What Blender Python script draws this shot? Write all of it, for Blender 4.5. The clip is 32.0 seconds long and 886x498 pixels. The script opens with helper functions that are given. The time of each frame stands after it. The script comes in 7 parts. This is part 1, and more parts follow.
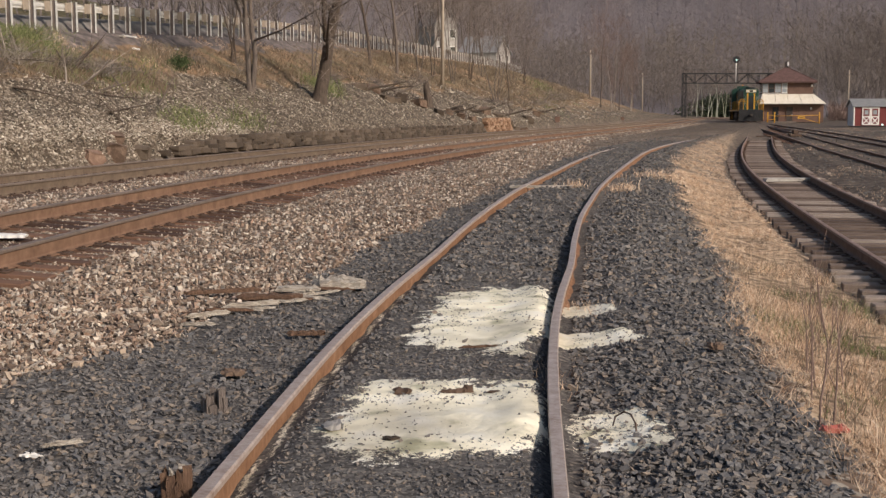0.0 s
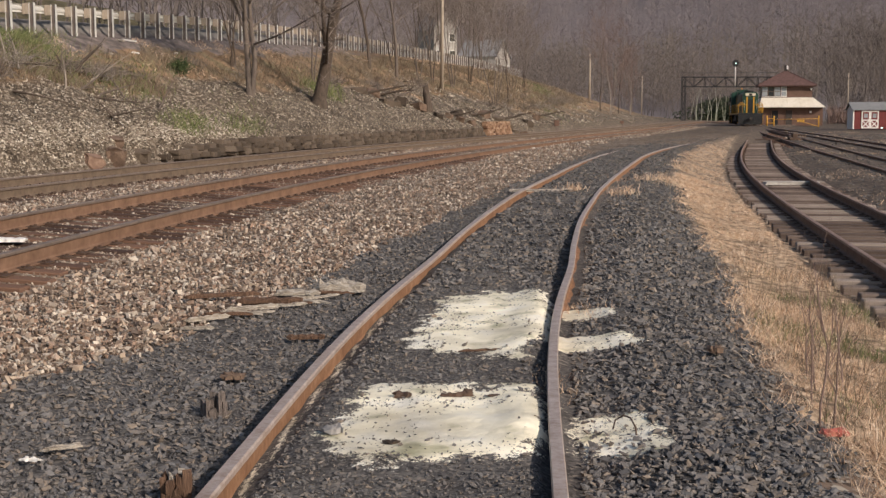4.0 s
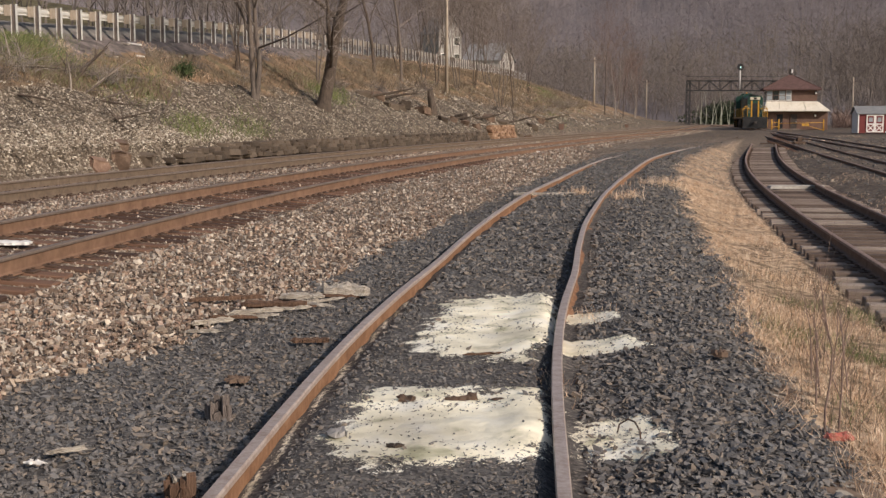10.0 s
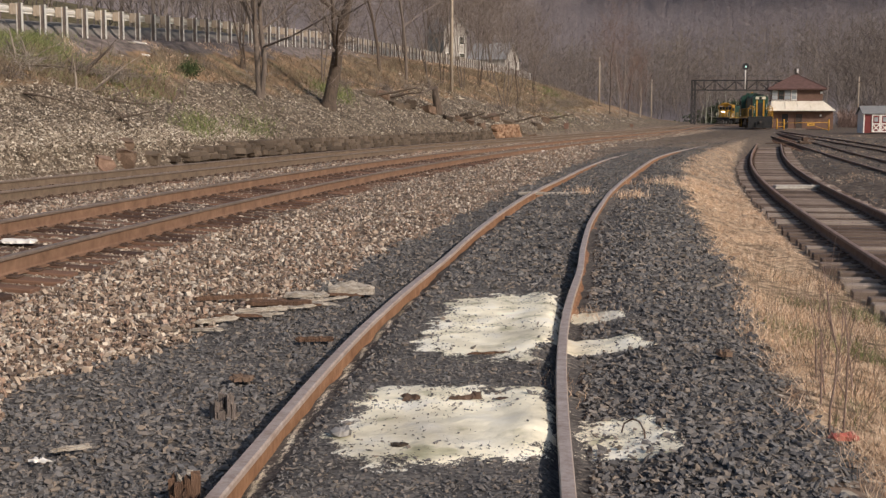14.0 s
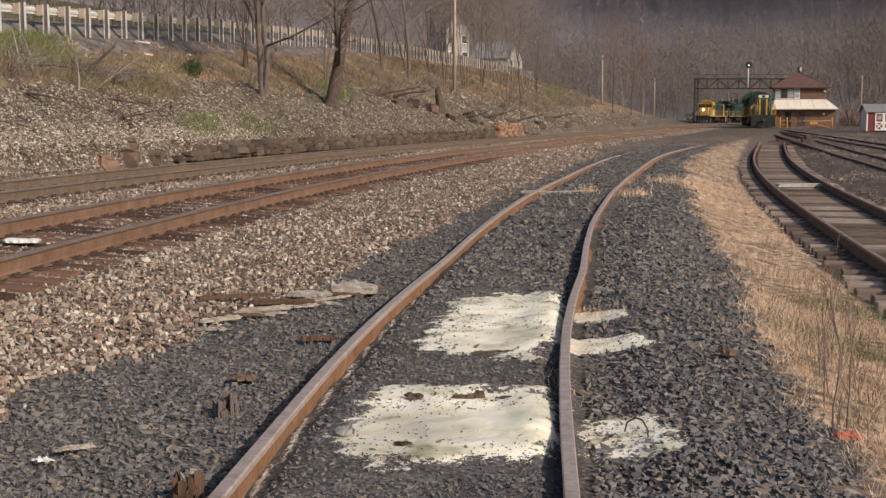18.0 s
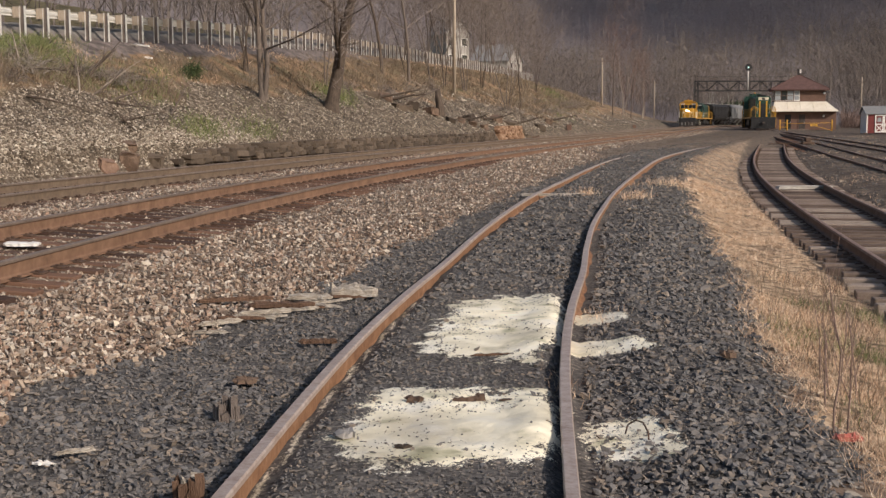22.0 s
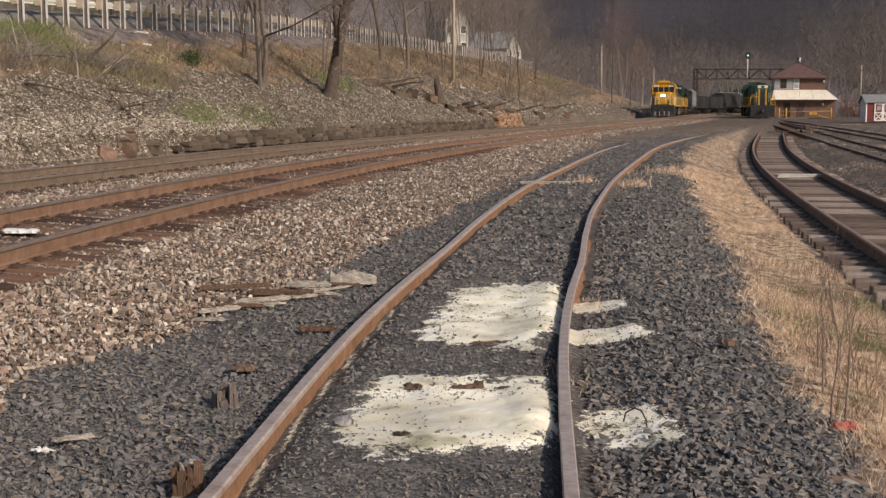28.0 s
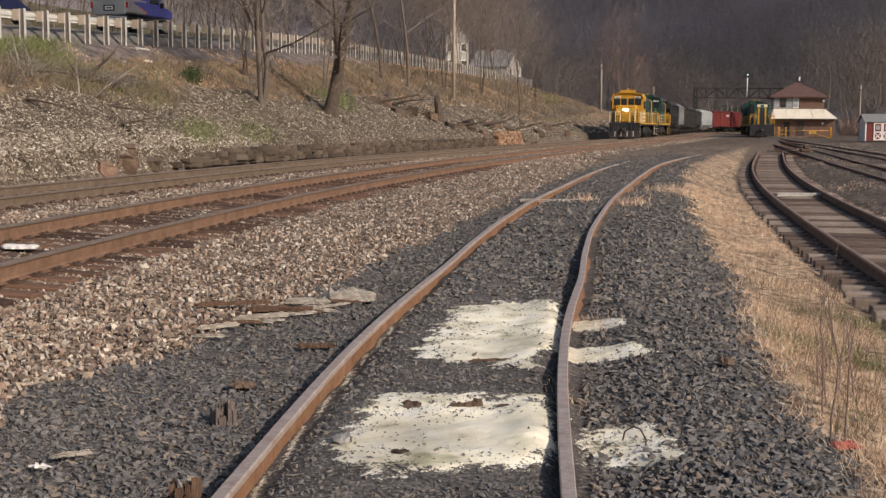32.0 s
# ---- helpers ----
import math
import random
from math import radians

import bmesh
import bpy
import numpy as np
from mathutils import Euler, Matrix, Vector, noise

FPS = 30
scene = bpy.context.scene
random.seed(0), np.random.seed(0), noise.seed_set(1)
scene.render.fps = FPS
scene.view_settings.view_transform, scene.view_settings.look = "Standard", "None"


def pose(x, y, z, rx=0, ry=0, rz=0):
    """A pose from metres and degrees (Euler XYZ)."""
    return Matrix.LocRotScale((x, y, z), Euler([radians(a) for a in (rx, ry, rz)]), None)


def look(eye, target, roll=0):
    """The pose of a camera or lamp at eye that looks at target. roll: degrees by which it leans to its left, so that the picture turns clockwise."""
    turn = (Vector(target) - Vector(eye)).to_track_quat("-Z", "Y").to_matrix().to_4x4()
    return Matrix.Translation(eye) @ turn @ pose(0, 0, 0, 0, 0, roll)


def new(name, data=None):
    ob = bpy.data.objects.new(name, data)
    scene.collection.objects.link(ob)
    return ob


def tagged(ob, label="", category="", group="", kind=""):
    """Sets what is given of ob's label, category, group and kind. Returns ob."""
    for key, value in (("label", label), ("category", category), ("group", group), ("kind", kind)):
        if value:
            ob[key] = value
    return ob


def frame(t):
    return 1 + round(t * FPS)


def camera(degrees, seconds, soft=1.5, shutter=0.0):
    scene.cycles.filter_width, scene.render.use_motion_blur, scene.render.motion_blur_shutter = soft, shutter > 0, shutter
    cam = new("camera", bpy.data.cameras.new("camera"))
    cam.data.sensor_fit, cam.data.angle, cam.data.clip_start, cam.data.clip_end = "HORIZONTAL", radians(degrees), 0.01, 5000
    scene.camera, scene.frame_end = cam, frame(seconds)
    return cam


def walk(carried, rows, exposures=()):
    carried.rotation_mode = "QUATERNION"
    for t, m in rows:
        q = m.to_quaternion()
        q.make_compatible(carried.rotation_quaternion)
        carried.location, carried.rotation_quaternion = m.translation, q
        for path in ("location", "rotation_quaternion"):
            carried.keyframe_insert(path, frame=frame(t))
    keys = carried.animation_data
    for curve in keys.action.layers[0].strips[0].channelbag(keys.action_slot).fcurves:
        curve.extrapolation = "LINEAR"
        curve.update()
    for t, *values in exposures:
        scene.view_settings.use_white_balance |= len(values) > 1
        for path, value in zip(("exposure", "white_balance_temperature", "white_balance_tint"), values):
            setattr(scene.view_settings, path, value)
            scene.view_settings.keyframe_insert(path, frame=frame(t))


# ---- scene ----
# ---- camera: stands still on a tripod beside the siding, with small swings ----
EYE = Vector((0.0, 0.0, 1.75))
TILT = 6.42
cam = camera(40, 32.0, soft=1.4)
# seconds, swing to the right, extra tilt down, lean to the left, in degrees
AIM = (
    (0, -0.00, -0.00, 0.01), (0.5, 0.01, 0.09, 0.08), (1, -0.12, -0.00, 0.10), (1.5, -0.28, -0.04, 0.20), (2, -0.28, -0.01, 0.24),
    (2.5, -0.11, -0.08, 0.08), (3, 0.04, -0.12, 0.08), (3.5, 0.08, -0.15, -0.04), (5.5, -0.23, -0.20, 0.05), (6, -0.22, 0.04, -0.13),
    (6.5, -0.31, 0.14, -0.17), (7, -0.26, 0.26, -0.02), (7.5, -0.16, 0.24, -0.09), (8, -0.18, -0.02, 0.09), (8.5, -0.21, -0.06, 0.02),
    (9, -0.30, -0.19, -0.07), (9.5, -0.33, -0.27, -0.10), (10, -0.19, -0.34, 0.01), (10.5, -0.19, -0.43, 0.03), (11, -0.11, -0.50, 0.04),
    (11.5, -0.27, -0.55, 0.06), (12, -0.37, -0.81, 0.13), (12.5, -0.39, -0.98, 0.24), (13, -0.39, -0.77, 0.11), (13.5, -0.35, -0.38, 0.20),
    (14, -0.41, -0.30, 0.10), (14.5, -0.33, -0.33, 0.16), (16.5, -0.32, -0.90, 0.09), (17, -0.40, -0.64, 0.13), (17.5, -0.54, -0.34, 0.00),
    (18, -0.55, -0.25, 0.01), (18.5, -0.47, -0.22, -0.01), (19, -0.45, -0.33, -0.11), (19.5, -0.45, -0.27, -0.09),
    (20, -0.57, -0.34, -0.00), (20.5, -0.69, -0.38, -0.07), (21, -0.69, -0.38, -0.10), (21.5, -0.68, -0.33, -0.18),
    (22, -0.56, -0.38, -0.09), (22.5, -0.53, -0.45, -0.02), (23, -0.60, -0.44, -0.05), (23.5, -0.68, -0.40, -0.18),
    (24, -0.80, -0.11, -0.25), (24.5, -0.66, 0.06, -0.12), (25, -0.67, 0.12, -0.15), (25.5, -0.68, 0.18, 0.06), (27.5, -0.35, 0.27, -0.09),
    (28, -0.50, 0.20, 0.03), (28.5, -0.54, 0.01, -0.03), (29, -0.64, -0.11, -0.01), (29.5, -0.73, -0.15, 0.10), (30, -0.75, -0.06, -0.01),
    (30.5, -0.89, -0.08, 0.03), (31, -0.86, -0.39, -0.07), (31.5, -0.68, -0.55, 0.02), (32, -0.48, -0.62, 0.27),
)


def aim(yaw, down, lean):
    a, p = radians(yaw), radians(TILT + down)
    way = Vector((math.sin(a) * math.cos(p), math.cos(a) * math.cos(p), -math.sin(p)))
    return look(EYE, EYE + way, lean)


walk(cam, [(t, aim(a, b, c)) for t, a, b, c in AIM])

# ---- light: low warm sun from behind on the right, thin spring sky ----
SUN_TO = Vector((0.72, -0.69, 0.57)).normalized()
world = bpy.data.worlds.new("sky")
scene.world = world
world.use_nodes = True
wn = world.node_tree.nodes
sky = wn.new("ShaderNodeTexSky")
sky.sky_type, sky.sun_disc = "NISHITA", False
sky.sun_elevation = math.asin(SUN_TO.z)
sky.sun_rotation = math.atan2(SUN_TO.x, SUN_TO.y)
sky.dust_density = 2.0
wn["Background"].inputs["Strength"].default_value = 0.13
world.node_tree.links.new(sky.outputs["Color"], wn["Background"].inputs["Color"])
sun = new("sun", bpy.data.lights.new("sun", "SUN"))
sun.data.energy, sun.data.angle, sun.data.color = 4.25, radians(0.9), (1.0, 0.88, 0.78)
sun.matrix_world = look(SUN_TO * 50, (0, 0, 0))
scene.view_settings.exposure = -0.2


# ---- materials ----
def ramp(nt, stops):
    r = nt.nodes.new("ShaderNodeValToRGB")
    el = r.color_ramp.elements
    while len(el) < len(stops):
        el.new(0.5)
    for e, (p, c) in zip(el, stops):
        e.position, e.color = p, (*c, 1)
    return r


def mat(name, stops, scale=6.0, rough=0.85, metal=0.0, bump=0.25, island=False, each=False, fine=4.0, stretch=(1, 1, 1), mix=0.5, glow=0.0, spec=0.3):
    """A material whose colour runs over stops by noise at two scales, or piece by piece."""
    m = bpy.data.materials.new(name)
    m.use_nodes = True
    nt = m.node_tree
    b = nt.nodes["Principled BSDF"]
    b.inputs["Roughness"].default_value, b.inputs["Metallic"].default_value = rough, metal
    b.inputs["Specular IOR Level"].default_value = spec
    tc = nt.nodes.new("ShaderNodeTexCoord")
    mp = nt.nodes.new("ShaderNodeMapping")
    mp.inputs["Scale"].default_value = stretch
    nt.links.new(tc.outputs["Object"], mp.inputs["Vector"])
    n1 = nt.nodes.new("ShaderNodeTexNoise")
    n1.inputs["Scale"].default_value, n1.inputs["Detail"].default_value = scale, 8
    n2 = nt.nodes.new("ShaderNodeTexNoise")
    n2.inputs["Scale"].default_value, n2.inputs["Detail"].default_value = scale * fine, 4
    for n in (n1, n2):
        nt.links.new(mp.outputs["Vector"], n.inputs["Vector"])
    add = nt.nodes.new("ShaderNodeMix")
    add.inputs[0].default_value = 0.35
    nt.links.new(n1.outputs["Fac"], add.inputs[2])
    nt.links.new(n2.outputs["Fac"], add.inputs[3])
    src = add.outputs[0]
    if island or each:
        g = nt.nodes.new("ShaderNodeNewGeometry" if island else "ShaderNodeObjectInfo")
        k = nt.nodes.new("ShaderNodeMix")
        k.inputs[0].default_value = mix
        nt.links.new(src, k.inputs[3])
        nt.links.new(g.outputs["Random Per Island" if island else "Random"], k.inputs[2])
        src = k.outputs[0]
    r = ramp(nt, stops)
    nt.links.new(src, r.inputs["Fac"])
    nt.links.new(r.outputs["Color"], b.inputs["Base Color"])
    if bump:
        bp = nt.nodes.new("ShaderNodeBump")
        bp.inputs["Strength"].default_value, bp.inputs["Distance"].default_value = bump, 0.02
        nt.links.new(n2.outputs["Fac"], bp.inputs["Height"])
        nt.links.new(bp.outputs["Normal"], b.inputs["Normal"])
    if glow:
        nt.links.new(r.outputs["Color"], b.inputs["Emission Color"])
        b.inputs["Emission Strength"].default_value = glow
    return m


def two(a, b):
    return [(0.3, a), (0.7, b)]


# ---- building tools ----
def link(name, verts, faces, material, parent=None, label="", smooth=False, kind="", category=""):
    me = bpy.data.meshes.new(name)
    me.from_pydata([tuple(v) for v in verts], [], [tuple(f) for f in faces])
    me.materials.append(material)
    if smooth:
        me.shade_smooth()
    ob = new(name, me)
    if parent is not None:
        ob.parent = parent
    tagged(ob, label, category, "", kind)
    return ob


def part(name, bm, material, parent=None, label="", smooth=False, kind="", category=""):
    me = bpy.data.meshes.new(name)
    bmesh.ops.recalc_face_normals(bm, faces=bm.faces)
    bm.to_mesh(me)
    bm.free()
    me.materials.append(material)
    if smooth:
        me.shade_smooth()
    ob = new(name, me)
    if parent is not None:
        ob.parent = parent
    tagged(ob, label, category, "", kind)
    return ob


def thing(name, m, label, category, group=""):
    ob = new(name)
    ob.empty_display_size = 0.2
    ob.matrix_basis = m
    return tagged(ob, label, category, group)


def box(bm, x0, x1, y0, y1, z0, z1, bev=0.0, m=None):
    r = bmesh.ops.create_cube(bm, size=1.0, matrix=Matrix.Translation(((x0 + x1) / 2, (y0 + y1) / 2, (z0 + z1) / 2)) @ Matrix.Diagonal((x1 - x0, y1 - y0, z1 - z0, 1)))
    vs = r["verts"]
    if bev:
        es = list({e for v in vs for e in v.link_edges})
        out = bmesh.ops.bevel(bm, geom=es, offset=bev, segments=1, affect="EDGES")
        vs = list({v for f in out["faces"] for v in f.verts} | {v for v in vs if v.is_valid})
    if m is not None:
        bmesh.ops.transform(bm, matrix=m, verts=vs)
    return vs


def rod(bm, a, b, r0, r1=None, n=8):
    a, b = Vector(a), Vector(b)
    d = b - a
    m = Matrix.Translation((a + b) / 2) @ d.to_track_quat("Z", "Y").to_matrix().to_4x4()
    bmesh.ops.create_cone(bm, cap_ends=True, segments=n, radius1=r0, radius2=r0 if r1 is None else r1, depth=d.length, matrix=m)


def prism(bm, poly, y0, y1):
    """A plate with the outline poly in x and z, from y0 to y1."""
    a = [bm.verts.new((x, y0, z)) for x, z in poly]
    b = [bm.verts.new((x, y1, z)) for x, z in poly]
    bm.faces.new(a)
    bm.faces.new(b[::-1])
    for i in range(len(poly)):
        j = (i + 1) % len(poly)
        bm.faces.new((a[j], a[i], b[i], b[j]))


def blk(name, parent, material, x0, x1, y0, y1, z0, z1, bev=0.0, label="", m=None):
    bm = bmesh.new()
    box(bm, x0, x1, y0, y1, z0, z1, bev, m)
    return part(name, bm, material, parent, label)


def bar(name, parent, material, a, b, r, n=8, label="", r1=None):
    bm = bmesh.new()
    rod(bm, a, b, r, r1, n)
    return part(name, bm, material, parent, label, smooth=n > 6)


# ---- plan: lines of the tracks, x as a function of y ----
def main_x(y):
    """Centre of the farther main track."""
    y = np.asarray(y, float)
    u = np.clip(y, 0, 240) / 100
    x = -9.766 + 0.539 * u + 38.125 * u**2 - 23.416 * u**3 + 6.075 * u**4 - 0.533 * u**5
    b, c = np.clip(y - 240, 0, 35), np.maximum(y - 275, 0)
    return x + np.minimum(y, 0) * 0.0054 + 0.26 * b + 0.5 * 0.26 / 35 * b * b + 0.52 * c


SIDE = (-2.893e-09, 5.2604e-07, -3.55116e-05, 1.078992e-03, -1.201100e-02, 1.327027e-01, -0.72194)
YARD = np.polyfit([0, 9, 15.2, 19, 22.5, 28.9, 33.9, 40.4, 49.3, 58.7, 78], [3.7, 5.2, 6.22, 6.87, 7.45, 8.5, 9.52, 10.85, 12.87, 15.15, 20.2], 5)


def poly_line(c, lo, hi):
    def f(y):
        y = np.asarray(y, float)
        q = np.clip(y, lo, hi)
        d = np.polyder(c)
        return np.polyval(c, q) + (y - q) * np.where(y > hi, np.polyval(d, hi), np.polyval(d, lo))
    return f


side_x = poly_line(SIDE, 2, 54)
yard_x = poly_line(YARD, 2, 76)


def loco_road_x(y):
    return 23.5 + (np.asarray(y, float) - 63) * 0.168


def runaround_x(y):
    return 15.4 + (np.asarray(y, float) - 41) * 0.200


def slope(f, y):
    return (f(np.asarray(y, float) + 0.5) - f(np.asarray(y, float) - 0.5))


def off_line(f, ys, off):
    """Points of a line that runs off metres to the right of f."""
    ys = np.asarray(ys, float)
    s = slope(f, ys)
    n = np.sqrt(1 + s * s)
    return f(ys) + off / n, ys - off * s / n


def dist(f, x, y):
    return (x - f(y)) / np.sqrt(1 + slope(f, y)**2)


def step(a, b, v):
    t = np.clip((v - a) / (b - a), 0, 1)
    return t * t * (3 - 2 * t)


def grain(x, y, s, seed=0.0):
    """Smooth pseudo-random waves between -1 and 1."""
    a = np.sin(x / s * 1.7 + 1.3 * np.sin(y / s * 1.1 + seed) + seed) + np.sin(y / s * 1.9 + 1.1 * np.sin(x / s * 1.3 + seed * 2.1) + seed * 3)
    b = np.sin(x / s * 4.1 + 1.7 * np.sin(y / s * 3.3 + seed * 1.7)) + np.sin(y / s * 4.7 + 1.9 * np.sin(x / s * 3.7 + seed))
    return a * 0.35 + b * 0.15


def guard_x(y):
    return -23.0 + 0.1616 * np.asarray(y, float)


def road_z(y):
    return np.interp(y, [0, 44, 52, 66, 87, 115, 170, 230, 300, 420], [3.35, 4.89, 5.28, 5.98, 6.82, 7.5, 8.6, 9.4, 9.6, 10.0])


SIDE_Z, YARD_Z, MAIN_Z, FAR_Z = 0.08, -0.10, 0.39, 0.53


def side_top(y):
    """The siding climbs to the level of the main line."""
    return np.interp(y, [-20, 0, 13, 20, 30, 40, 55, 70, 130], [0.07, 0.08, 0.13, 0.195, 0.28, 0.36, 0.46, 0.5, 0.53])


def yard_top(y):
    return YARD_Z + 0.0023 * np.clip(y, 0, 90) + 0.004 * np.clip(np.asarray(y, float) - 60, 0, 90)


def height(x, y):
    """The lie of the land."""
    x, y = np.asarray(x, float), np.asarray(y, float)
    s = dist(main_x, x, y)
    q = dist(side_x, x, y)
    base = side_top(y) - 0.12
    low = yard_top(y) - 0.2 - 0.08 * (1 - step(1.25, 1.6, np.abs(dist(yard_x, x, y))))
    z = base + (low - base) * step(1.9, 3.6, q)
    # cinder shoulders beside the siding
    z += 0.04 * step(1.0, 1.5, np.abs(q)) * (1 - step(1.6, 2.5, np.abs(q))) * (q > 0) - 0.03 * step(0.78, 0.84, q) * (1 - step(0.95, 1.3, q))
    z -= 0.03 * step(0.74, 0.86, -q) * (1 - step(1.7, 2.6, -q))
    z += 0.05 * (1 - step(0.62, 0.74, np.abs(q))) + sand(x, y) * (0.01 + 0.012 * grain(x, y, 0.14, 2.0) + 0.008 * grain(x, y, 0.07, 5.0))
    z -= 0.015 * (1 - step(0.06, 0.2, np.abs(np.abs(q) - 0.7525)))
    heap = step(0.25, 0.6, q) * (1 - step(0.7, 0.73, q)) * (0.05 * step(8.2, 9.0, y) * (1 - step(11.6, 12.6, y)) + 0.035 * step(5.8, 6.4, y) * (1 - step(7.2, 7.8, y)))
    z += heap
    yard_bed = np.maximum(1 - step(1.6, 2.6, np.abs(dist(loco_road_x, x, y))), 1 - step(1.6, 2.6, np.abs(dist(runaround_x, x, y)))) * step(1.7, 2.4, dist(yard_x, x, y))
    z += 0.1 * yard_bed * (y > 20) * (y < 250)
    # main line ballast, with a bed for each track
    top = np.where(s > 2.0, MAIN_Z - 0.18 - (s - 4.05) * 0.06, FAR_Z - 0.205)
    bed = z + (top - z) * (1 - step(5.65, 7.6, s))
    z = np.where(s < 7.6, np.maximum(bed, np.where(s < 5.6, -9, z)), z)
    z = np.where(s < -1.9, FAR_Z - 0.2 - 0.12 * step(-1.9, -3.0, s), z)
    # bank, road and the land behind
    toe = -3.7
    t = s - toe
    gx = guard_x(y) + 0.35
    gs = dist(main_x, gx, y)
    run = np.maximum(toe - gs, 2.0)
    fade = 1 - step(205, 330, y)
    rise = np.clip(-t / run, 0, 1)
    crest = road_z(y) - 0.22
    prof = 0.75 + (crest - 0.75) * (0.62 * rise + 0.38 * rise**0.75)
    prof = prof + 0.22 * grain(x, y, 1.6) * np.sin(np.pi * rise) + 0.35 * grain(x, y, 5.0, 2.0) * np.sin(np.pi * rise)
    behind = np.maximum(gs - 0.0 - s, 0)
    prof = prof + 0.66 * step(0.4, 1.6, behind)
    prof = prof + step(8.5, 40, behind) * 5.5 + step(30, 160, behind) * 9
    z = np.where(t < 0, 0.35 + (prof - 0.35) * fade * step(0.0, 0.35, -t), z)
    # far valley floor and wooded hill
    far = step(330, 1150, y + 0.25 * np.abs(x - 60)) * (250 + 45 * grain(x, y, 170.0, 1.0))
    far += step(40, 420, -x - 30) * 60
    z = z + far
    z = z + 0.012 * grain(x, y, 0.33) * (1 - 0.8 * sand(x, y)) + 0.02 * grain(x, y, 1.1, 3.0)
    return z


def side_warp(ys, side):
    """The siding is out of line: kinks at the joints; farther off it sinks into the dirt."""
    if side > 0:
        at, off = (2, 5.2, 7.1, 8.8, 10.7, 12.6, 13.6, 14.6, 16.6, 18.5, 21.8, 25.1, 29.3, 33.8, 39.2, 46, 56, 64), (0.0, -0.008, -0.02, -0.012, 0.028, 0.1, 0.12, 0.09, 0.066, 0.022, 0.0, -0.05, -0.025, 0.05, 0.14, 0.15, 0.18, 0.25)
    else:
        at, off = (2, 5.2, 7.2, 8.9, 11.2, 14, 18.9, 21.8, 24.5, 27.3, 30.5, 34, 39, 43, 50, 64), (-0.06, -0.06, -0.075, -0.073, -0.032, 0.04, -0.035, -0.08, -0.115, -0.09, -0.035, -0.02, -0.01, -0.02, 0.02, 0.02)
    dx = sum(np.interp(ys + d, at, off) for d in (-0.8, -0.4, 0, 0.4, 0.8)) / 5
    return dx, np.interp(ys, (40, 64), (0.0, -0.14)) if side > 0 else np.interp(ys, (34, 58), (0.0, -0.15))


def blotch(x, y, cx, cy, rx, ry, seed, skew=0.0):
    """An uneven patch: 1 inside, 0 outside."""
    d = np.sqrt(((x - cx - skew * (y - cy)) / rx)**4 + ((y - cy) / ry)**4) ** 0.5
    d = d + 0.13 * grain(x, y, 0.3, seed) + 0.16 * grain(x, y, 0.11, seed + 2) + 0.1 * grain(x, y, 0.05, seed + 4)
    return 1 - step(0.66, 1.25, d)


def sand(x, y):
    rail = dist(side_x, x, y) + 0.7525 - side_warp(y, -1)[0]
    foot = 0.58 * step(0.0, 0.05, rail) * (1 - step(0.07, 0.13, rail)) * step(5.0, 5.6, y) * (1 - step(11.5, 12.5, y))
    return np.clip(np.maximum.reduce([blotch(x, y, 0.40, 10.15, 0.55, 1.6, 1.0, 0.1), blotch(x, y, 0.0, 6.78, 0.6, 0.86, 2.0, 0.1), blotch(x, y, 1.16, 9.4, 0.36, 0.36, 3.0),
                                      blotch(x, y, 1.27, 10.8, 0.26, 0.32, 4.0), 0.68 * blotch(x, y, 0.98, 6.66, 0.3, 0.5, 5.0), foot]), 0, 1)


def cinder(x, y):
    """Dark slag ballast round the siding."""
    q = dist(side_x, x, y) + 0.18 * grain(x, y, 0.7, 4.0) + 0.1 * grain(x, y, 0.22, 1.0)
    left = np.interp(y, [0, 8, 10, 14, 25, 48, 80], [-3.1, -2.7, -2.2, -1.75, -1.55, -1.5, -1.3])
    right = np.interp(y, [0, 6.5, 10, 13, 16, 20, 30, 60, 90], [2.15, 2.15, 2.32, 2.6, 2.66, 2.55, 2.1, 1.9, 1.7])
    return step(-0.12, 0.12, q - left) * (1 - step(-0.15, 0.15, q - right)) * (1 - step(50, 72, y + 9 * grain(x, y, 3.0, 2.0)))


def straw(x, y):
    q = dist(side_x, x, y) + 0.25 * grain(x, y, 0.9, 6.0)
    r = dist(yard_x, x, y)
    right = np.interp(y, [0, 6.5, 10, 13, 16, 20, 30, 60, 90], [2.15, 2.15, 2.32, 2.6, 2.66, 2.55, 2.1, 1.9, 1.7])
    return step(-0.1, 0.25, q - right) * (1 - step(-1.45, -1.25, r + 0.1 * grain(x, y, 0.5, 2.0))) * (1 - 0.55 * step(27, 36, y + 4 * grain(x, y, 1.2, 7.0))) * (y > 0) * (y < 120)


def verge(x, y):
    """Where the bank wears grass and brush instead of rubble."""
    s = dist(main_x, x, y)
    gs = dist(main_x, guard_x(y) + 0.35, y)
    rise = np.clip((s + 3.7) / np.minimum(gs + 3.7, -2), 0, 1.6)
    line = np.interp(y, [20, 44, 55, 70, 90, 110, 200], [0.4, 0.47, 0.55, 0.5, 0.42, 0.2, 0.15]) + 0.12 * grain(x, y, 2.2, 5.0) + 0.06 * grain(x, y, 0.7, 1.0)
    return step(-0.05, 0.06, rise - line) * (s < -3.7)


# ---- ground: one sheet from the rails to the wooded hill ----
def axis(a, b, first, grow, top):
    out, v, d = [a], a, first
    while v < b:
        v += d
        d = min(d * grow, top)
        out.append(v)
    return out


